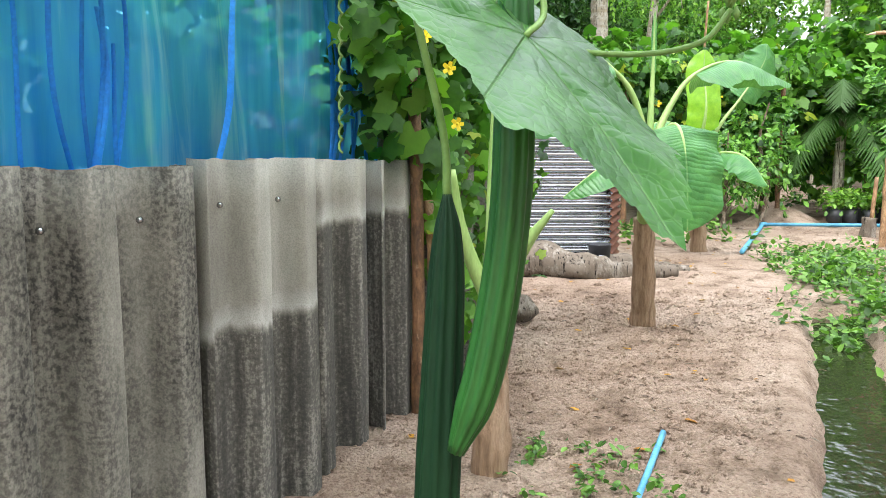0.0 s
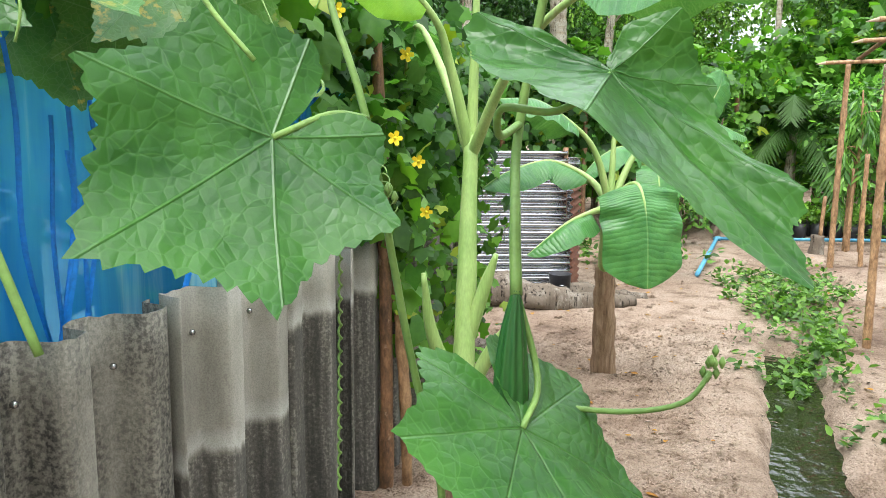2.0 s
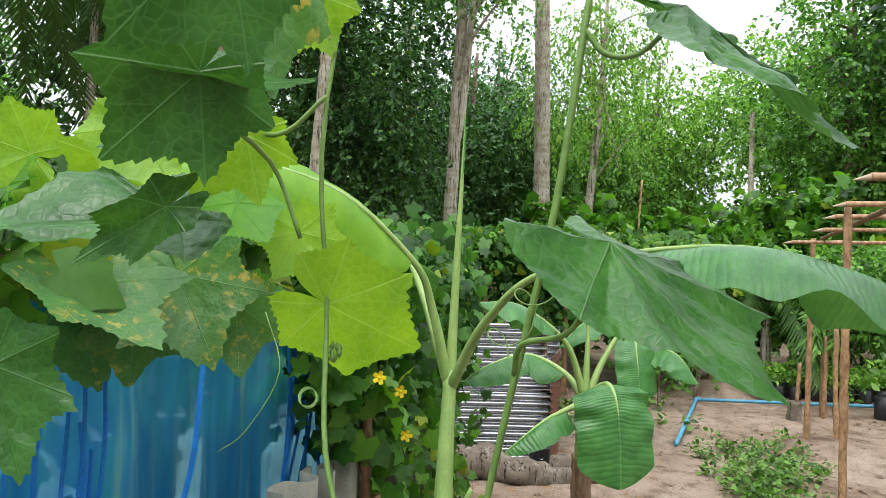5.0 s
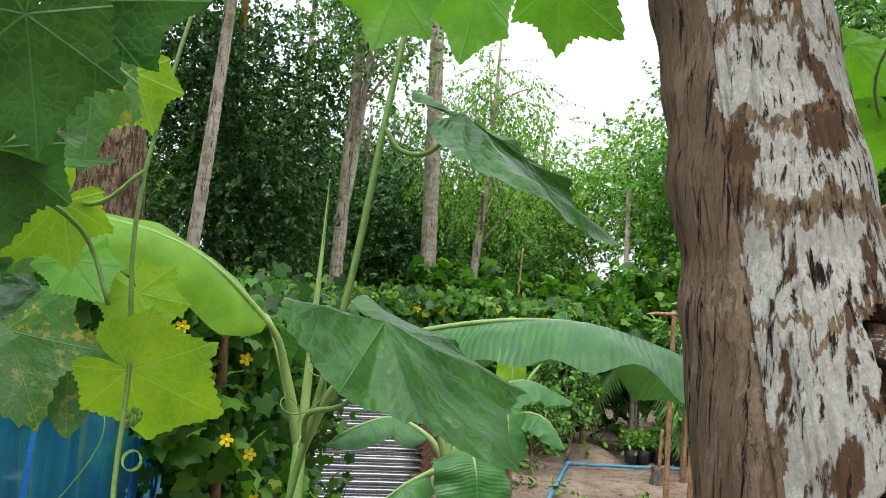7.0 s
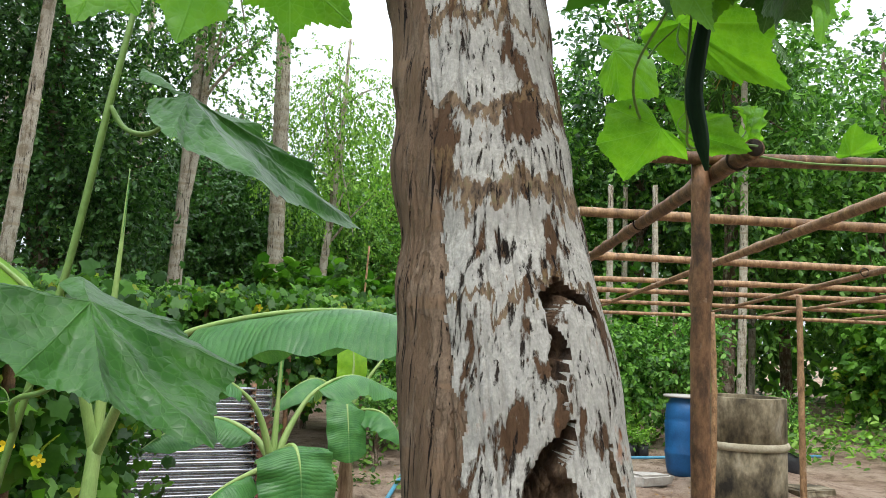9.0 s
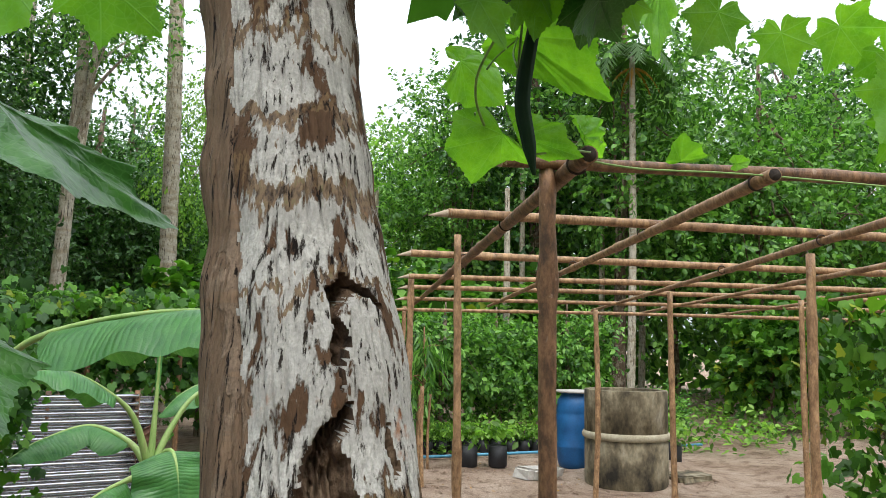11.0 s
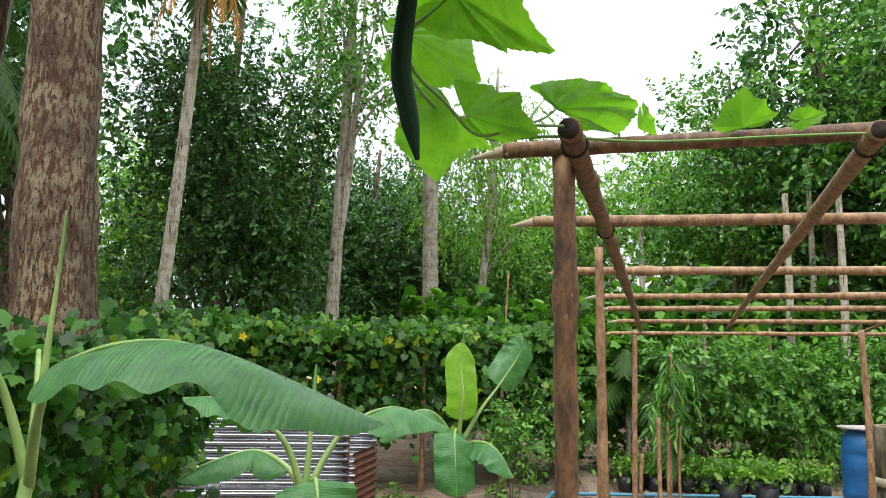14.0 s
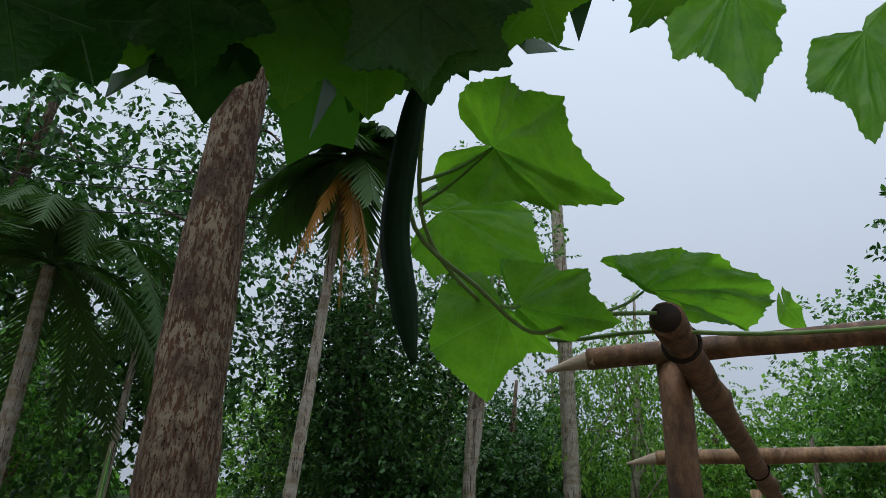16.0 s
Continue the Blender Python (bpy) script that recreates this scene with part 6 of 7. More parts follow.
def tree(name, at, height, trunk_r, lean, crown, n_leaf, leaf, material, bark, label, seed=0, bare=0.45, limbs=9, shape=OVAL, shape_f=OVAL_F, clumps=46, group="trees behind the garden", droop=0.2, spray=3.2):
    """crown: half sizes x, y, z of the leafy part. Leaves sit in clumps at the ends of limbs."""
    global RNG
    RNG = np.random.default_rng(seed)
    rnd = random.Random(seed)
    ob = thing(name, at, label, "tree", group)
    top = Vector((lean[0], lean[1], height))
    tl = [Vector((0, 0, -0.2)), top * 0.33 + Vector((rnd.uniform(-0.1, 0.1), 0, 0)), top * 0.66 + Vector((rnd.uniform(-0.15, 0.15), 0, 0)), top]
    v, f = tube(tl, [trunk_r * 1.25, trunk_r, trunk_r * 0.8, trunk_r * 0.3], 14, 30, rough=0.15, seed=seed)
    mesh_ob("trunk", v, f, bark, ob)
    cc = top * ((1 + bare) / 2)
    cen, ps = [], []
    for k in range(clumps):
        d = Vector(unit(1)[0]) * (rnd.random() ** 0.4)
        cen.append(cc + Vector((d.x * crown[0], d.y * crown[1], d.z * crown[2])) * (0.75 + 0.3 * rnd.random()))
    for k in range(limbs):
        t = bare + (0.95 - bare) * k / limbs
        s = top * t
        e = cen[k * len(cen) // limbs]
        ps.append(tube([s, s.lerp(e, 0.5) + Vector((0, 0, 0.12 * height * 0.1)), e], [trunk_r * 0.36, trunk_r * 0.22, trunk_r * 0.08], 6, 10, rough=0.2, seed=k))
    for v, f in ps:
        mesh_ob("limb", v, f, bark, ob)
    cen = np.array([tuple(c) for c in cen])
    per = 9
    nt_ = n_leaf // per
    k = RNG.integers(0, len(cen), nt_)
    g = RNG.normal(size=(nt_, 3))
    g *= np.minimum(1, 1.7 / (np.linalg.norm(g, axis=1, keepdims=True) + 1e-6))
    root = cen[k] + g * np.array(crown) * 0.14
    way = g * 0.8 + RNG.normal(size=(nt_, 3)) * 0.6 + (0, 0, 0.1 - droop)
    way /= np.linalg.norm(way, axis=1, keepdims=True) + 1e-6
    mean = (leaf[0] + leaf[1]) / 2
    step = np.tile(np.linspace(0, 1, per), nt_)[:, None]
    way, root, g = (np.repeat(q, per, axis=0) for q in (way, root, g))
    n_leaf = nt_ * per
    cross = np.cross(way, unit(n_leaf))
    pos = root + way * step * mean * spray + (0, 0, -0.5) * (step ** 2) * mean * droop * 3
    pos[:, 2] = np.maximum(pos[:, 2], 0.05)
    out = g * 0.6 + (0, 0, 0.7)
    ax = way * 0.6 + cross * 0.9 + (0, 0, -droop)
    leaf_mass("crown", pos, ax, out + unit(n_leaf) * 0.7, RNG.uniform(leaf[0], leaf[1], n_leaf), shape, shape_f, material, ob)
    return ob


def bare_palm(at, top, r, bark, label, rings=True):
    ob = thing("palm", at, label, "palm", "palms in the grove")
    a, t = Vector((0, 0, -0.2)), Vector(top) - Vector(at)
    n = int(t.length / 0.11)
    v, f = tube([a, t * 0.5 + Vector((0.05, 0, 0)), t], [r * 1.15, r, r * 0.75], 14, n)
    for j in range(n + 1):
        k = 1.05 if j % 2 else 0.97
        c = sum((v[j * 14 + q] for q in range(14)), Vector()) / 14
        for q in range(14):
            v[j * 14 + q] = c + (v[j * 14 + q] - c) * k
    mesh_ob("trunk", v, f, bark, ob)
    return ob


def frond(ob, base, out, length, arch, m, width=0.5, n=34, drop=0.5, name="frond", leaf_w=0.03):
    """A feather leaf: arching rachis with two rows of leaflets."""
    base, out = Vector(base), Vector(out).normalized()
    flat = Vector((out.x, out.y, 0)).normalized() if out.xy.length > 0.01 else Vector((1, 0, 0))
    line = [base + out * length * u + Vector((0, 0, -1)) * arch * length * u * u * (0.4 + 0.6 * u) for u in (0, 0.25, 0.5, 0.75, 1.0)]
    pts = curve_pts(line, n)
    vs, fs = tube(line, [0.02 * length ** 0.5, 0.012, 0.003], 5, n)
    sd = flat.cross(Vector((0, 0, 1))).normalized()
    for i in range(3, n):
        u = i / n
        t = (pts[min(i + 1, n)] - pts[i - 1]).normalized()
        ln = width * math.sin(math.pi * min(1, u * 0.85 + 0.12)) ** 0.6
        for sgn in (-1, 1):
            d = (sd * sgn + t * 0.65 + Vector((0, 0, -drop * (0.5 + 0.5 * RNG.random())))).normalized()
            e = pts[i] + d * ln * (0.85 + 0.3 * RNG.random()) + Vector((0, 0, -0.1 * ln))
            mid = pts[i] + d * ln * 0.5
            w = t * leaf_w
            o = len(vs)
            k = max(range(5), key=lambda c: (vs[i * 5 + c] - pts[i]).dot(d))
            vs += [mid + w * 0.6, e, mid - w * 0.6]
            fs.append((i * 5 - 5 + k, i * 5 + k, o, o + 1, o + 2))
    return mesh_ob(name, vs, fs, m, ob, smooth=False)


def palm_crown(ob, c, count, length, m, lift=0.6, arch=0.9, width=0.5, seed=0, drop=0.5, leaf_w=0.03, n=34):
    rnd = random.Random(seed)
    for k in range(count):
        a = 2 * math.pi * (k + rnd.uniform(-0.2, 0.2)) / count
        up = lift * rnd.uniform(-0.4, 1.7)
        frond(ob, c, (math.cos(a), math.sin(a), up), length * rnd.uniform(0.85, 1.1), arch * rnd.uniform(0.7, 1.2), m, width, drop=drop, leaf_w=leaf_w, n=n)


# great trunk with peeling bark
big = tree("great_tree", (-1.66, 8.35, 0), 15.0, 0.40, (-0.8, 0.5), (4.0, 3.4, 2.2), 9000, (0.10, 0.2), TREE_MID, BIG_BARK, "great old tree with dark flaking bark", 21, bare=0.78, limbs=10)
# palms and slim trunks of the grove
bare_palm((3.35, 16.4, 0), (2.9, 16.2, 13.5), 0.165, PALE_BARK, "tall pale ringed palm trunk without a crown")
ar = bare_palm((-1.3, 10.3, 0), (-0.82, 10.2, 8.2), 0.085, PALE_BARK, "slim areca palm with a dark crown and orange dry fronds")
palm_crown(ar, (0.48, -0.1, 8.3), 13, 1.5, PALM_LEAF, 1.05, 0.8, 0.65, 5, drop=0.9, leaf_w=0.12, n=28)
for k in range(5):
    frond(ar, (0.48, -0.15, 8.0), (math.cos(k * 1.4) * 0.5, math.sin(k * 1.4) * 0.5 - 0.45, -0.9), 1.35, 0.7, PALM_DRY, 0.30, 26, 1.6, "dry_frond", 0.07)
pt = tree("slim_tree", (1.07, 14.8, 0), 12.0, 0.125, (0.25, 0.0), (2.2, 2.2, 3.0), 9000, (0.06, 0.12), TREE_MID, PALE_BARK, "slim pale tree with feathery foliage", 33, bare=0.4, limbs=12, clumps=40)
v, f = tube([(0.05, -0.03, 3.9), (0.2, -0.1, 4.6), (0.34, -0.1, 6.5), (0.5, 0, 9.5)], [0.07, 0.08, 0.07, 0.03], 14, 24, rough=0.15)
mesh_ob("second_stem", v, f, PALE_BARK, pt)

# dark dense evergreen, then rows of woodland
tree("evergreen_tree", (-1.3, 16.0, 0), 9.8, 0.16, (0.2, 0), (2.5, 2.4, 4.0), 40000, (0.075, 0.14), TREE_DARK, TREE_BARK, "dense dark evergreen tree with glossy leaves", 41, bare=0.12, limbs=16, clumps=210)
tree("evergreen_tree", (2.2, 21.5, 0), 8.0, 0.15, (0.1, 0), (2.4, 2.4, 3.3), 30000, (0.085, 0.16), TREE_DARK, TREE_BARK, "dense dark evergreen tree with glossy leaves", 42, bare=0.12, limbs=14, clumps=160)
A = tree("woodland_tree", (5.6, 22, 0), 7.6, 0.11, (0.3, 0), (2.8, 2.4, 3.2), 17000, (0.09, 0.18), TREE_MID, TREE_BARK, "leafy green woodland tree with slim trunk", 51, bare=0.15, limbs=14, clumps=110)
B = tree("woodland_tree", (8.6, 23.5, 0), 8.6, 0.12, (-0.2, 0), (2.9, 2.4, 3.4), 16000, (0.09, 0.18), TREE_LIGHT, TREE_BARK, "light green woodland tree with airy crown", 52, bare=0.25, limbs=14, clumps=95)
C = tree("woodland_tree", (11.8, 19.0, 0), 10.0, 0.13, (0.2, 0), (3.1, 2.6, 4.2), 18000, (0.09, 0.18), TREE_MID, TREE_BARK, "leafy green woodland tree with slim trunk", 53, bare=0.2, limbs=14, clumps=120)
D = tree("woodland_tree", (-6.8, 19, 0), 13.0, 0.18, (0.3, 0), (3.2, 2.8, 5.0), 9000, (0.14, 0.28), TREE_DARK, TREE_BARK, "tall dark woodland tree with open crown", 54, bare=0.3, limbs=16, clumps=60)
# the last six stand out of view, added to block low sky light
for src, x, y, s, rz in ((A, 15.5, 20.5, 1.3, 80), (B, 14.2, 25, 1.25, 200), (C, 19.5, 17.5, 1.15, 140), (A, 18.5, 13.5, 1.3, 250), (C, 24, 14.5, 1.2, 20), (B, 23, 9.0, 1.1, 300), (A, 26, 6.0, 1.3, 33), (C, 22, 3.0, 1.0, 200), (D, 4.0, 29, 0.8, 90), (B, -5.5, 26, 1.1, 130), (C, -14, 24, 1.2, 60), (B, -1.0, 27, 1.2, 190), (C, -13, 14, 1.1, 60), (D, 27, 18, 1.1, 160), (C, 14.5, 14.8, 1.2, 300), (D, 13.8, 17.4, 0.95, 210), (D, -10.5, 16.0, 1.15, 45), (A, 3.0, -11, 1.2, 45), (C, -3.5, -10, 1.0, 15), (B, 9.5, -9.5, 1.2, 75), (C, -9.5, -4.5, 1.0, 175), (A, 14.5, -4, 1.2, 275), (D, -11, 4, 0.8, 35)):
    copy_thing(src, pose(x, y, 0, 0, 0, rz) @ Matrix.Diagonal((s, s, s, 1)))

tree("tall_tree", (-4.0, 13.5, 0), 13.0, 0.13, (0.4, 0), (3.0, 2.4, 2.6), 6500, (0.07, 0.14), TREE_DARK, TREE_BARK, "tall tree with a sparse open crown", 58, bare=0.6, limbs=14, clumps=44)
tree("feathery_tree", (4.6, 17.6, 0), 9.2, 0.1, (0.4, 0), (2.3, 2.0, 2.6), 9000, (0.06, 0.12), TREE_LIGHT, PALE_BARK, "airy tree with feathery drooping sprays", 57, bare=0.4, limbs=16, clumps=60, droop=0.8, spray=6.0)
# shrubs of the orchard in front of the wood
sh = tree("orchard_shrub", (6.9, 11.0, 0), 2.5, 0.05, (0.1, 0), (1.1, 0.8, 1.15), 5200, (0.07, 0.14), TREE_MID, TREE_BARK, "dense leafy orchard shrub", 61, bare=0.08, limbs=12, clumps=50, group="orchard shrubs")
sm = tree("orchard_shrub", (4.55, 10.9, 0.1), 1.6, 0.03, (0.05, 0), (0.5, 0.5, 0.7), 1100, (0.06, 0.12), TREE_MID, TREE_BARK, "small shrub on a mound of soil", 62, bare=0.2, limbs=9, clumps=24, group="orchard shrubs")
md = tree("orchard_shrub", (5.2, 12.4, 0), 2.6, 0.05, (0.1, 0), (1.1, 0.8, 1.1), 4200, (0.10, 0.22), VINE_BRIGHT, TREE_BARK, "bright green broad-leaved garden shrub", 63, bare=0.25, limbs=10, clumps=30, group="orchard shrubs", shape=PALMATE, shape_f=PALMATE_F)
mg = tree("young_mango", (5.55, 9.2, 0), 2.0, 0.03, (0.05, 0), (0.38, 0.38, 0.55), 420, (0.14, 0.24), TREE_MID, POLE, "young tree with long drooping leaves, tied to stakes", 64, bare=0.55, limbs=8, clumps=16, shape=SLIM, shape_f=SLIM_F, group="orchard shrubs", droop=1.1, spray=0.5)
for k, (x, y) in enumerate(((5.48, 9.1), (5.66, 9.12), (5.6, 9.35))):
    pole_thing("garden_stake", (x, y, -0.05), (x + 0.02, y, 1.05), 0.02, 0.018, POLE, "short pale stake beside a young tree", "stakes", "stake", seed=120 + k)
for src, x, y, s, rz in ((sh, 8.4, 11.4, 1.0, 90), (sh, 9.9, 11.2, 1.05, 210), (md, 7.8, 14.0, 1.3, 100), (sm, 7.4, 12.6, 1.2, 33), (md, 11.5, 15, 1.2, 200), (sm, 10.8, 9.4, 0.7, 10), (md, 15, 10.5, 1.0, 60), (sh, 16.5, 9, 1.0, 120), (md, 3.6, 14.2, 1.1, 20), (sm, 3.6, 9.7, 0.8, 80)):
    copy_thing(src, pose(x, y, 0, 0, 0, rz) @ Matrix.Diagonal((s, s, s, 1)))

# vine wall at the far end of the trellis
vine_bank("vine_wall", [((6.95, 4.05, z), (8.6, 1.6, z)) for z in (0.35, 0.7, 1.1, 1.5, 1.9, 2.1)], 1500, (0.09, 0.17), (0.12, 0.12, 0.18), VINE_BRIGHT, "vine-covered side of a trellis, dark green leaves")

# young coconut, areca and bananas farther off
cp = thing("young_coconut", (6.0, 11.6, 0), "young coconut palm with arching fronds", "palm", "palms in the grove")
v, f = tube([(0, 0, -0.1), (0, 0, 1.0), (0.03, 0, 1.75)], [0.09, 0.075, 0.05], 12, 14, rough=0.2)
mesh_ob("trunk", v, f, PALE_BARK, cp)
palm_crown(cp, (0.03, 0, 1.7), 12, 1.5, PALM_LEAF, 1.3, 0.8, 0.42, 9, leaf_w=0.035)
for k, (x, y, h, s) in enumerate(((13.2, 13.0, 9.0, 1.3), (16.5, 16, 10, 1.4), (-6.3, 15.5, 7.2, 1.0), (0.2, 22.0, 14.5, 1.5))):
    a2 = bare_palm((x, y, 0), (x + 0.2, y, h), 0.09, PALE_BARK, "tall slim areca palm")
    palm_crown(a2, (0.2, 0, h), 9, 1.3 * s, PALM_LEAF, 0.6, 1.2, 0.42 * s, 20 + k, leaf_w=0.05, n=22)
    if k == 0:
        for q in range(5):
            frond(a2, (0.2, 0, h - 0.3), (math.cos(q * 1.3), math.sin(q * 1.3), -0.2), 0.7, 0.9, PALM_DRY, 0.12, 16, 1.5, "flower_spray", 0.03)
cn = bare_palm((-7.0, 13.2, 0), (-6.7, 12.6, 7.3), 0.16, PALE_BARK, "leaning coconut palm with long fronds")
palm_crown(cn, (0.3, -0.6, 7.4), 17, 3.6, PALM_LEAF, 0.9, 0.95, 0.75, 31, leaf_w=0.045, n=44)
nip = thing("young_coconut", (-3.5, 9.4, 0), "low coconut palm behind the vine arbour", "palm", "palms in the grove")
palm_crown(nip, (0, 0, 1.2), 9, 2.3, PALM_LEAF, 1.5, 0.7, 0.55, 33, leaf_w=0.04, n=40)

# slim far trunks
for k, (x, y, h) in enumerate(((9.2, 19, 6.2), (12.5, 16.5, 7), (6.5, 24, 7), (14.5, 15.5, 8), (-2.6, 19, 12), (10.4, 14.2, 5.5), (11.2, 13.6, 5.5))):
    bare_palm((x, y, 0), (x + 0.1, y, h), 0.08, PALE_BARK, "slim pale trunk in the wood")

# far woods close the view
def far_woods():
    global RNG
    RNG = np.random.default_rng(77)
    n = 42000
    a = RNG.uniform(-1.25, 1.45, n)
    r = RNG.uniform(30, 38, n)
    top = 6.0 + 2.2 * np.sin(a * 9) + 1.2 * np.sin(a * 23 + 1)
    pos = np.stack([np.sin(a) * r, np.cos(a) * r, RNG.random(n) ** 0.8 * top], 1)
    ob = thing("far_woods", (0, 0, 0), "dark green woods closing the garden", "woods", kind="stuff")
    leaf_mass("leaves", pos, RNG.normal(size=(n, 3)) + (0, 0, -0.3), unit(n) + (0, -0.8, 0.6), RNG.uniform(0.35, 0.8, n), OVAL, OVAL_F, TREE_MID, ob)


far_woods()

# shaded leaves of the same vine over the start of the path
oh = thing("gourd_vine", (-0.6, 1.0, 0), "gourd vine with spotted and shaded leaves hanging beside the path", "vine")


def OL(b, t, face, m=GOURD_LEAF, **k):
    o = Vector((-0.6, 1.0, 0))
    b, t = Vector(b), Vector(t)
    s = b + (t - b).cross(Vector(face) - b)
    return gourd_leaf(b - o, t - o, s - o, m, oh, **k)


# points near the camera's positions; most leaves are turned to fit its view
VIEW_A, VIEW_B, VIEW_C = (-0.06, -0.11, 1.65), (0.04, -0.26, 1.76), (1.45, 0.0, 1.6)
OL((-0.536, 1.678, 1.694), (-0.421, 1.613, 1.475), VIEW_A, SICK_LEAF, seed=31, fold=0.25, label="spotted yellowing leaf")
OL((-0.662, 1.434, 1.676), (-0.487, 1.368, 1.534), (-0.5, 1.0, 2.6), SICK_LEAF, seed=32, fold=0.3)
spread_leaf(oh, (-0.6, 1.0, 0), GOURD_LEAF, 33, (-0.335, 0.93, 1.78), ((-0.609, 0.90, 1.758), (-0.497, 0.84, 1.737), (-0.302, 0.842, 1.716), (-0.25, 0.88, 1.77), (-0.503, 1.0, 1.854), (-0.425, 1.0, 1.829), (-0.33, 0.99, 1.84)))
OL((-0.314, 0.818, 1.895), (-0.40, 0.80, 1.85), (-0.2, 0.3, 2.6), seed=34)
OL((-0.828, 1.554, 1.947), (-0.98, 1.56, 2.0), VIEW_A, YELLOW_LEAF, seed=35)
OL((-0.795, 1.742, 1.641), (-0.72, 1.728, 1.40), VIEW_A, SICK_LEAF, seed=36)
OL((-0.647, 1.732, 1.606), (-0.653, 1.723, 1.42), VIEW_A, SICK_LEAF, seed=37)
OL((-0.407, 1.717, 1.626), (-0.39, 1.711, 1.45), VIEW_A, SICK_LEAF, seed=38)
OL((-0.629, 1.027, 1.558), (-0.575, 1.018, 1.388), VIEW_A, seed=39, wide=0.8)
OL((-0.537, 1.337, 1.988), (-0.451, 1.328, 1.85), VIEW_A, YELLOW_LEAF, seed=40)
OL((-0.60, 1.50, 1.92), (-0.75, 1.5, 1.84), VIEW_A, YELLOW_LEAF, seed=41)
OL((-0.25, 1.62, 1.80), (-0.18, 1.60, 1.67), VIEW_A, YELLOW_LEAF, seed=42)
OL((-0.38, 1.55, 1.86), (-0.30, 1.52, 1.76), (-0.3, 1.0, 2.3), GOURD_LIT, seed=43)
OL((-0.192, 0.508, 2.029), (-0.30, 0.533, 1.918), VIEW_B, seed=44)
OL((-0.242, 0.631, 1.92), (-0.34, 0.646, 1.83), VIEW_B, seed=45)
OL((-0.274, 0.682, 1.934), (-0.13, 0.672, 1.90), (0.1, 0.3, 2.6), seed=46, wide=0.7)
OL((-0.168, 0.60, 2.087), (-0.03, 0.583, 2.10), VIEW_B, seed=47, wide=0.8)
OL((-0.186, 0.755, 2.087), (-0.189, 0.773, 1.924), VIEW_B, SICK_LEAF, seed=48, wide=0.55, fold=0.3)
OL((-0.32, 0.805, 1.791), (-0.43, 0.822, 1.721), VIEW_B, seed=49, wide=0.45)
OL((-0.241, 0.886, 1.90), (-0.31, 0.901, 1.814), VIEW_B, YELLOW_LEAF, seed=50)
OL((-0.158, 0.852, 2.09), (-0.21, 0.866, 2.0), VIEW_B, YELLOW_LEAF, seed=51)
OL((0.176, 0.60, 2.16), (0.153, 0.607, 2.074), VIEW_B, GOURD_LIT, seed=52)
OL((0.285, 0.63, 2.19), (0.265, 0.641, 2.08), VIEW_B, GOURD_LIT, seed=53, wide=0.7)
OL((0.40, 0.657, 2.23), (0.493, 0.65, 2.165), VIEW_B, GOURD_LIT, seed=54)
for pts in (((-0.1, 0.7, 2.4), (-0.2, 0.68, 2.08), (-0.28, 0.66, 1.94), (-0.2, 0.84, 1.86), (-0.158, 0.86, 1.76)), ((-0.45, 1.3, 2.0), (-0.32, 1.0, 1.95), (-0.20, 0.88, 1.90), (-0.13, 0.85, 1.95))):
    v, f = tube([Vector(p) - Vector((-0.6, 1.0, 0)) for p in pts], [0.004, 0.004, 0.003], 7)
    mesh_ob("stem", v, f, STEM, oh)

# extra leaf layer above the view, added to keep sky light off leaves below
vine_bank("shade_canopy", [((0.85, 0.35 + 0.15 * k, 2.66), (1.45, 0.45 + 0.15 * k, 2.72)) for k in range(4)], 620, (0.12, 0.2), (0.08, 0.08, 0.04), VINE_LEAF, "upper layer of gourd leaves, added to shade those below", hang=0.1)
# leaves over the last stretch, lit from behind
oh = thing("gourd_vine", (-0.6, 1.0, 0), "gourd vine leaves overhead, seen from below against the sky", "vine")
OL((1.021, 0.66, 2.40), (1.07, 0.664, 2.30), VIEW_C, seed=61)
OL((1.10, 0.711, 2.50), (1.125, 0.751, 2.37), VIEW_C, seed=62)
OL((1.227, 0.759, 2.52), (1.203, 0.805, 2.39), VIEW_C, GOURD_LIT, seed=63)
OL((1.29, 0.80, 2.55), (1.295, 0.857, 2.405), VIEW_C, GOURD_LIT, seed=64)
OL((1.36, 0.72, 2.47), (1.47, 0.753, 2.42), VIEW_C, seed=65)
OL((1.37, 0.70, 2.46), (1.29, 0.711, 2.38), VIEW_C, seed=66)
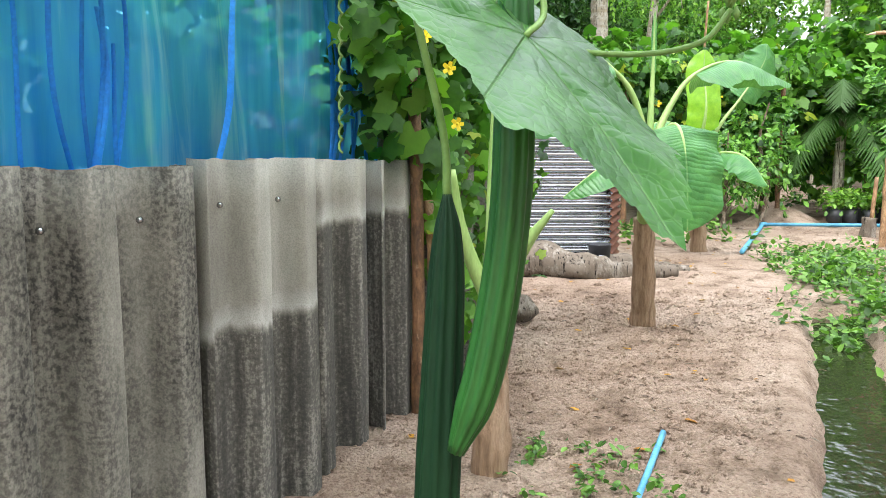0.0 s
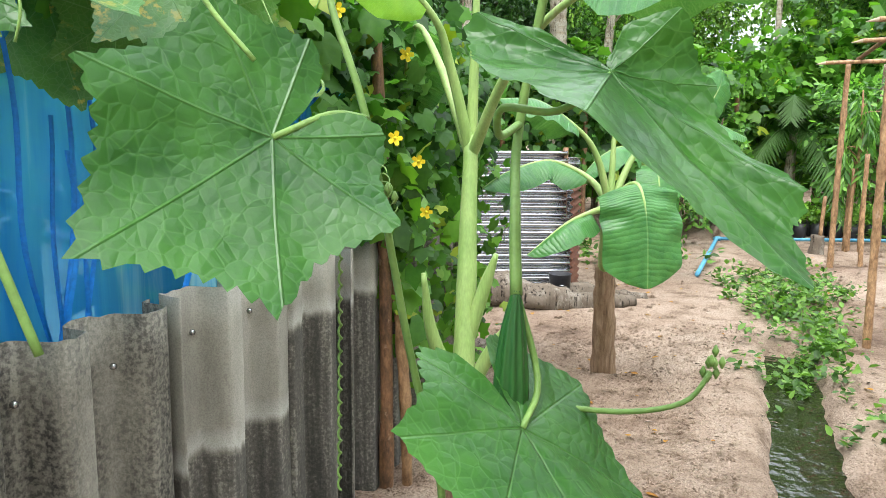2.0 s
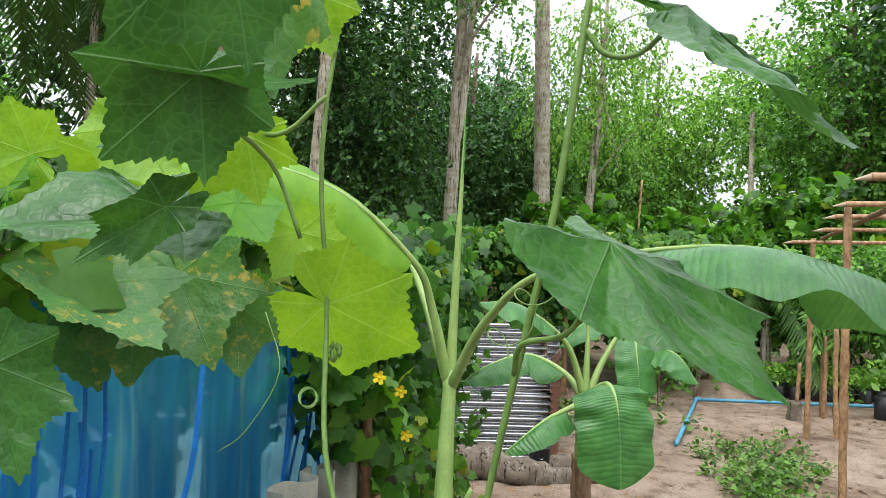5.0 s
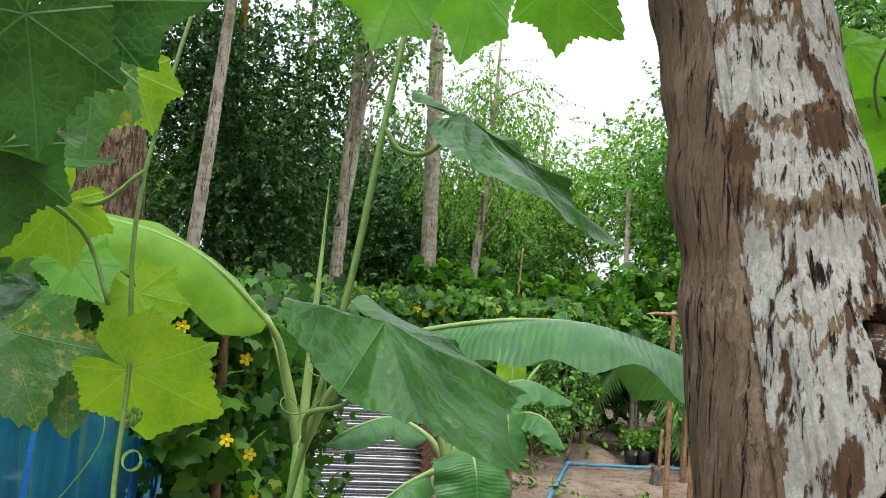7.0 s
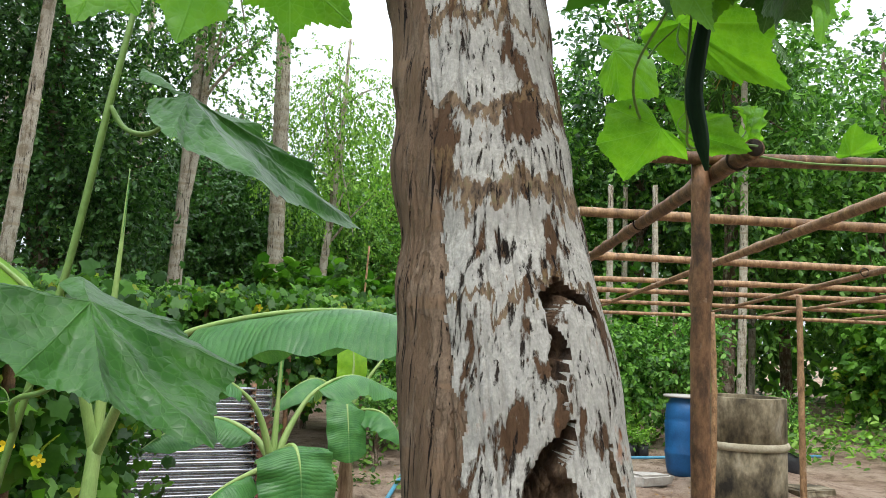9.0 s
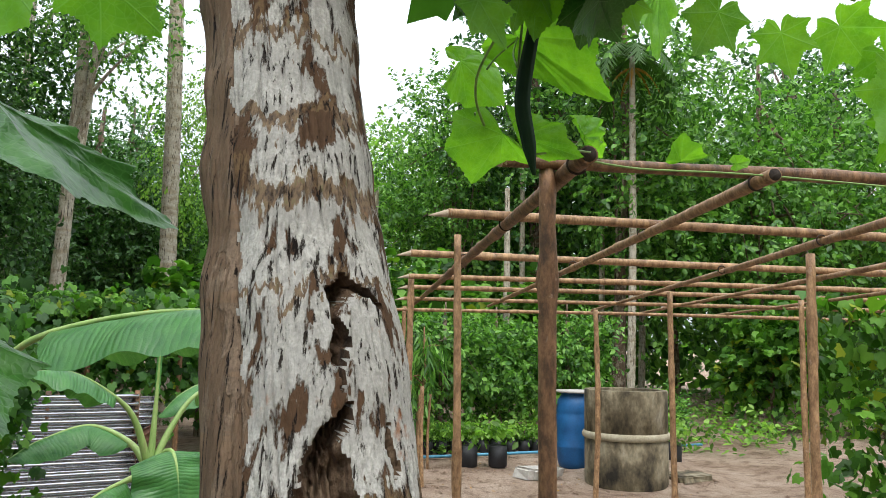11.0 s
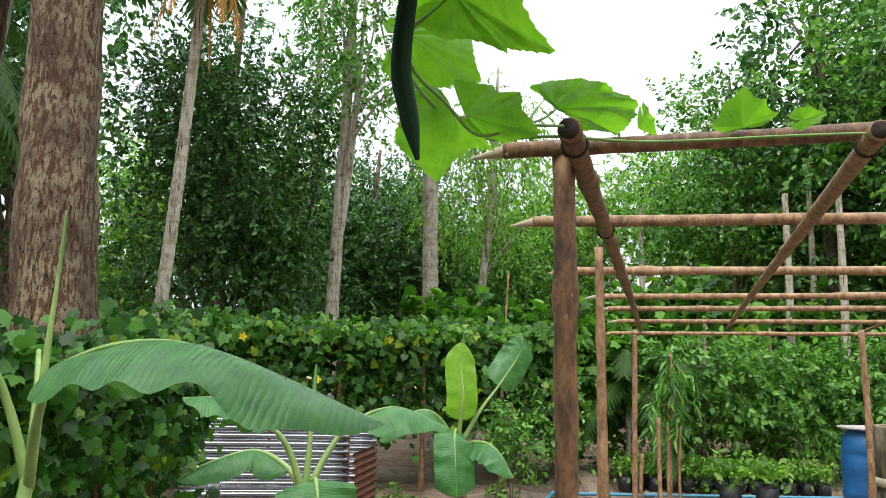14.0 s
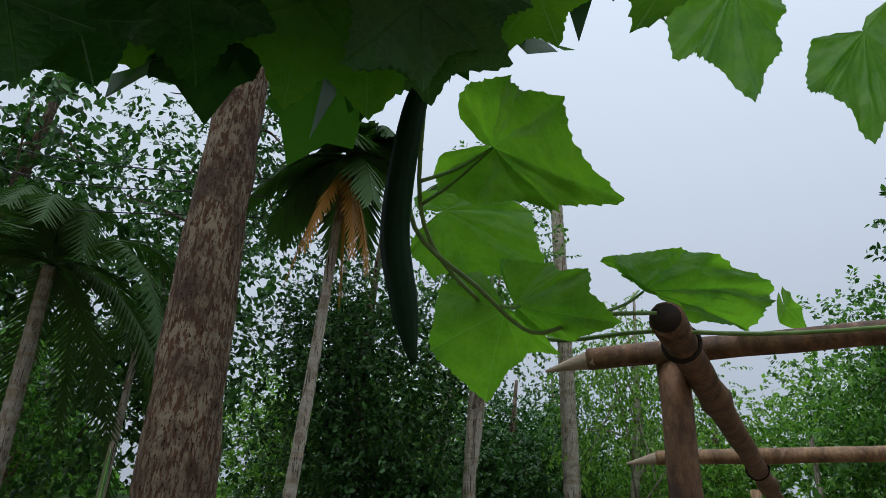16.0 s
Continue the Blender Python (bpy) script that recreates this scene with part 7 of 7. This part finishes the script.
OL((0.98, 0.61, 2.38), (1.02, 0.627, 2.27), VIEW_C, seed=67)
OL((1.0, 0.743, 2.53), (1.04, 0.779, 2.41), VIEW_C, GOURD_LIT, seed=68)
OL((1.43, 0.72, 2.52), (1.37, 0.74, 2.44), VIEW_C, seed=69)
# another camera position that the next leaves are turned towards
VIEW_D = (0.7, -0.64, 1.5)
OL((1.64, 0.616, 2.47), (1.585, 0.651, 2.36), VIEW_D, GOURD_LIT, deep=1.4, seed=72)
OL((1.875, 0.629, 2.48), (1.91, 0.631, 2.37), VIEW_D, GOURD_LIT, deep=1.4, seed=73)
OL((2.084, 0.451, 2.339), (2.01, 0.502, 2.187), VIEW_D, GOURD_LIT, deep=1.4, seed=74)
OL((2.09, 0.457, 2.27), (2.155, 0.455, 2.127), VIEW_D, GOURD_LIT, deep=1.4, seed=75)
OL((0.936, 0.497, 2.27), (0.985, 0.488, 2.19), VIEW_D, GOURD_LIT, deep=1.4, seed=76, wide=0.7)
OL((2.11, 0.628, 2.55), (2.21, 0.605, 2.44), VIEW_D, GOURD_LIT, deep=1.4, seed=77)
OL((2.13, 0.526, 2.45), (2.25, 0.497, 2.36), VIEW_D, GOURD_LIT, deep=1.4, seed=78)
OL((1.50, 0.75, 2.52), (1.44, 0.77, 2.43), VIEW_D, GOURD_LIT, deep=1.4, seed=79)
v, f = tube([Vector(p) - Vector((-0.6, 1.0, 0)) for p in ((0.9, 0.6, 2.58), (1.2, 0.72, 2.62), (1.37, 0.85, 2.66), (1.7, 0.7, 2.66), (2.1, 0.58, 2.6))], [0.004, 0.004], 7)
mesh_ob("stem", v, f, STEM, oh)

cables = thing("overhead_cable", (-5.0, 10.8, 8.2), "thin black overhead cables sagging between the trees", "cable")
for k, (dz, da) in enumerate(((0, 0.0), (-0.45, 0.15), (-0.95, 0.3))):
    v, f = tube([(-6.0, 1.0, 2.4 + dz), (-1.5, 0.2, 0.55 + dz), (3.2, -1.2, -0.7 + dz + da)], [0.011, 0.011], 5, 20)
    mesh_ob("cable", v, f, WIRE, cables)
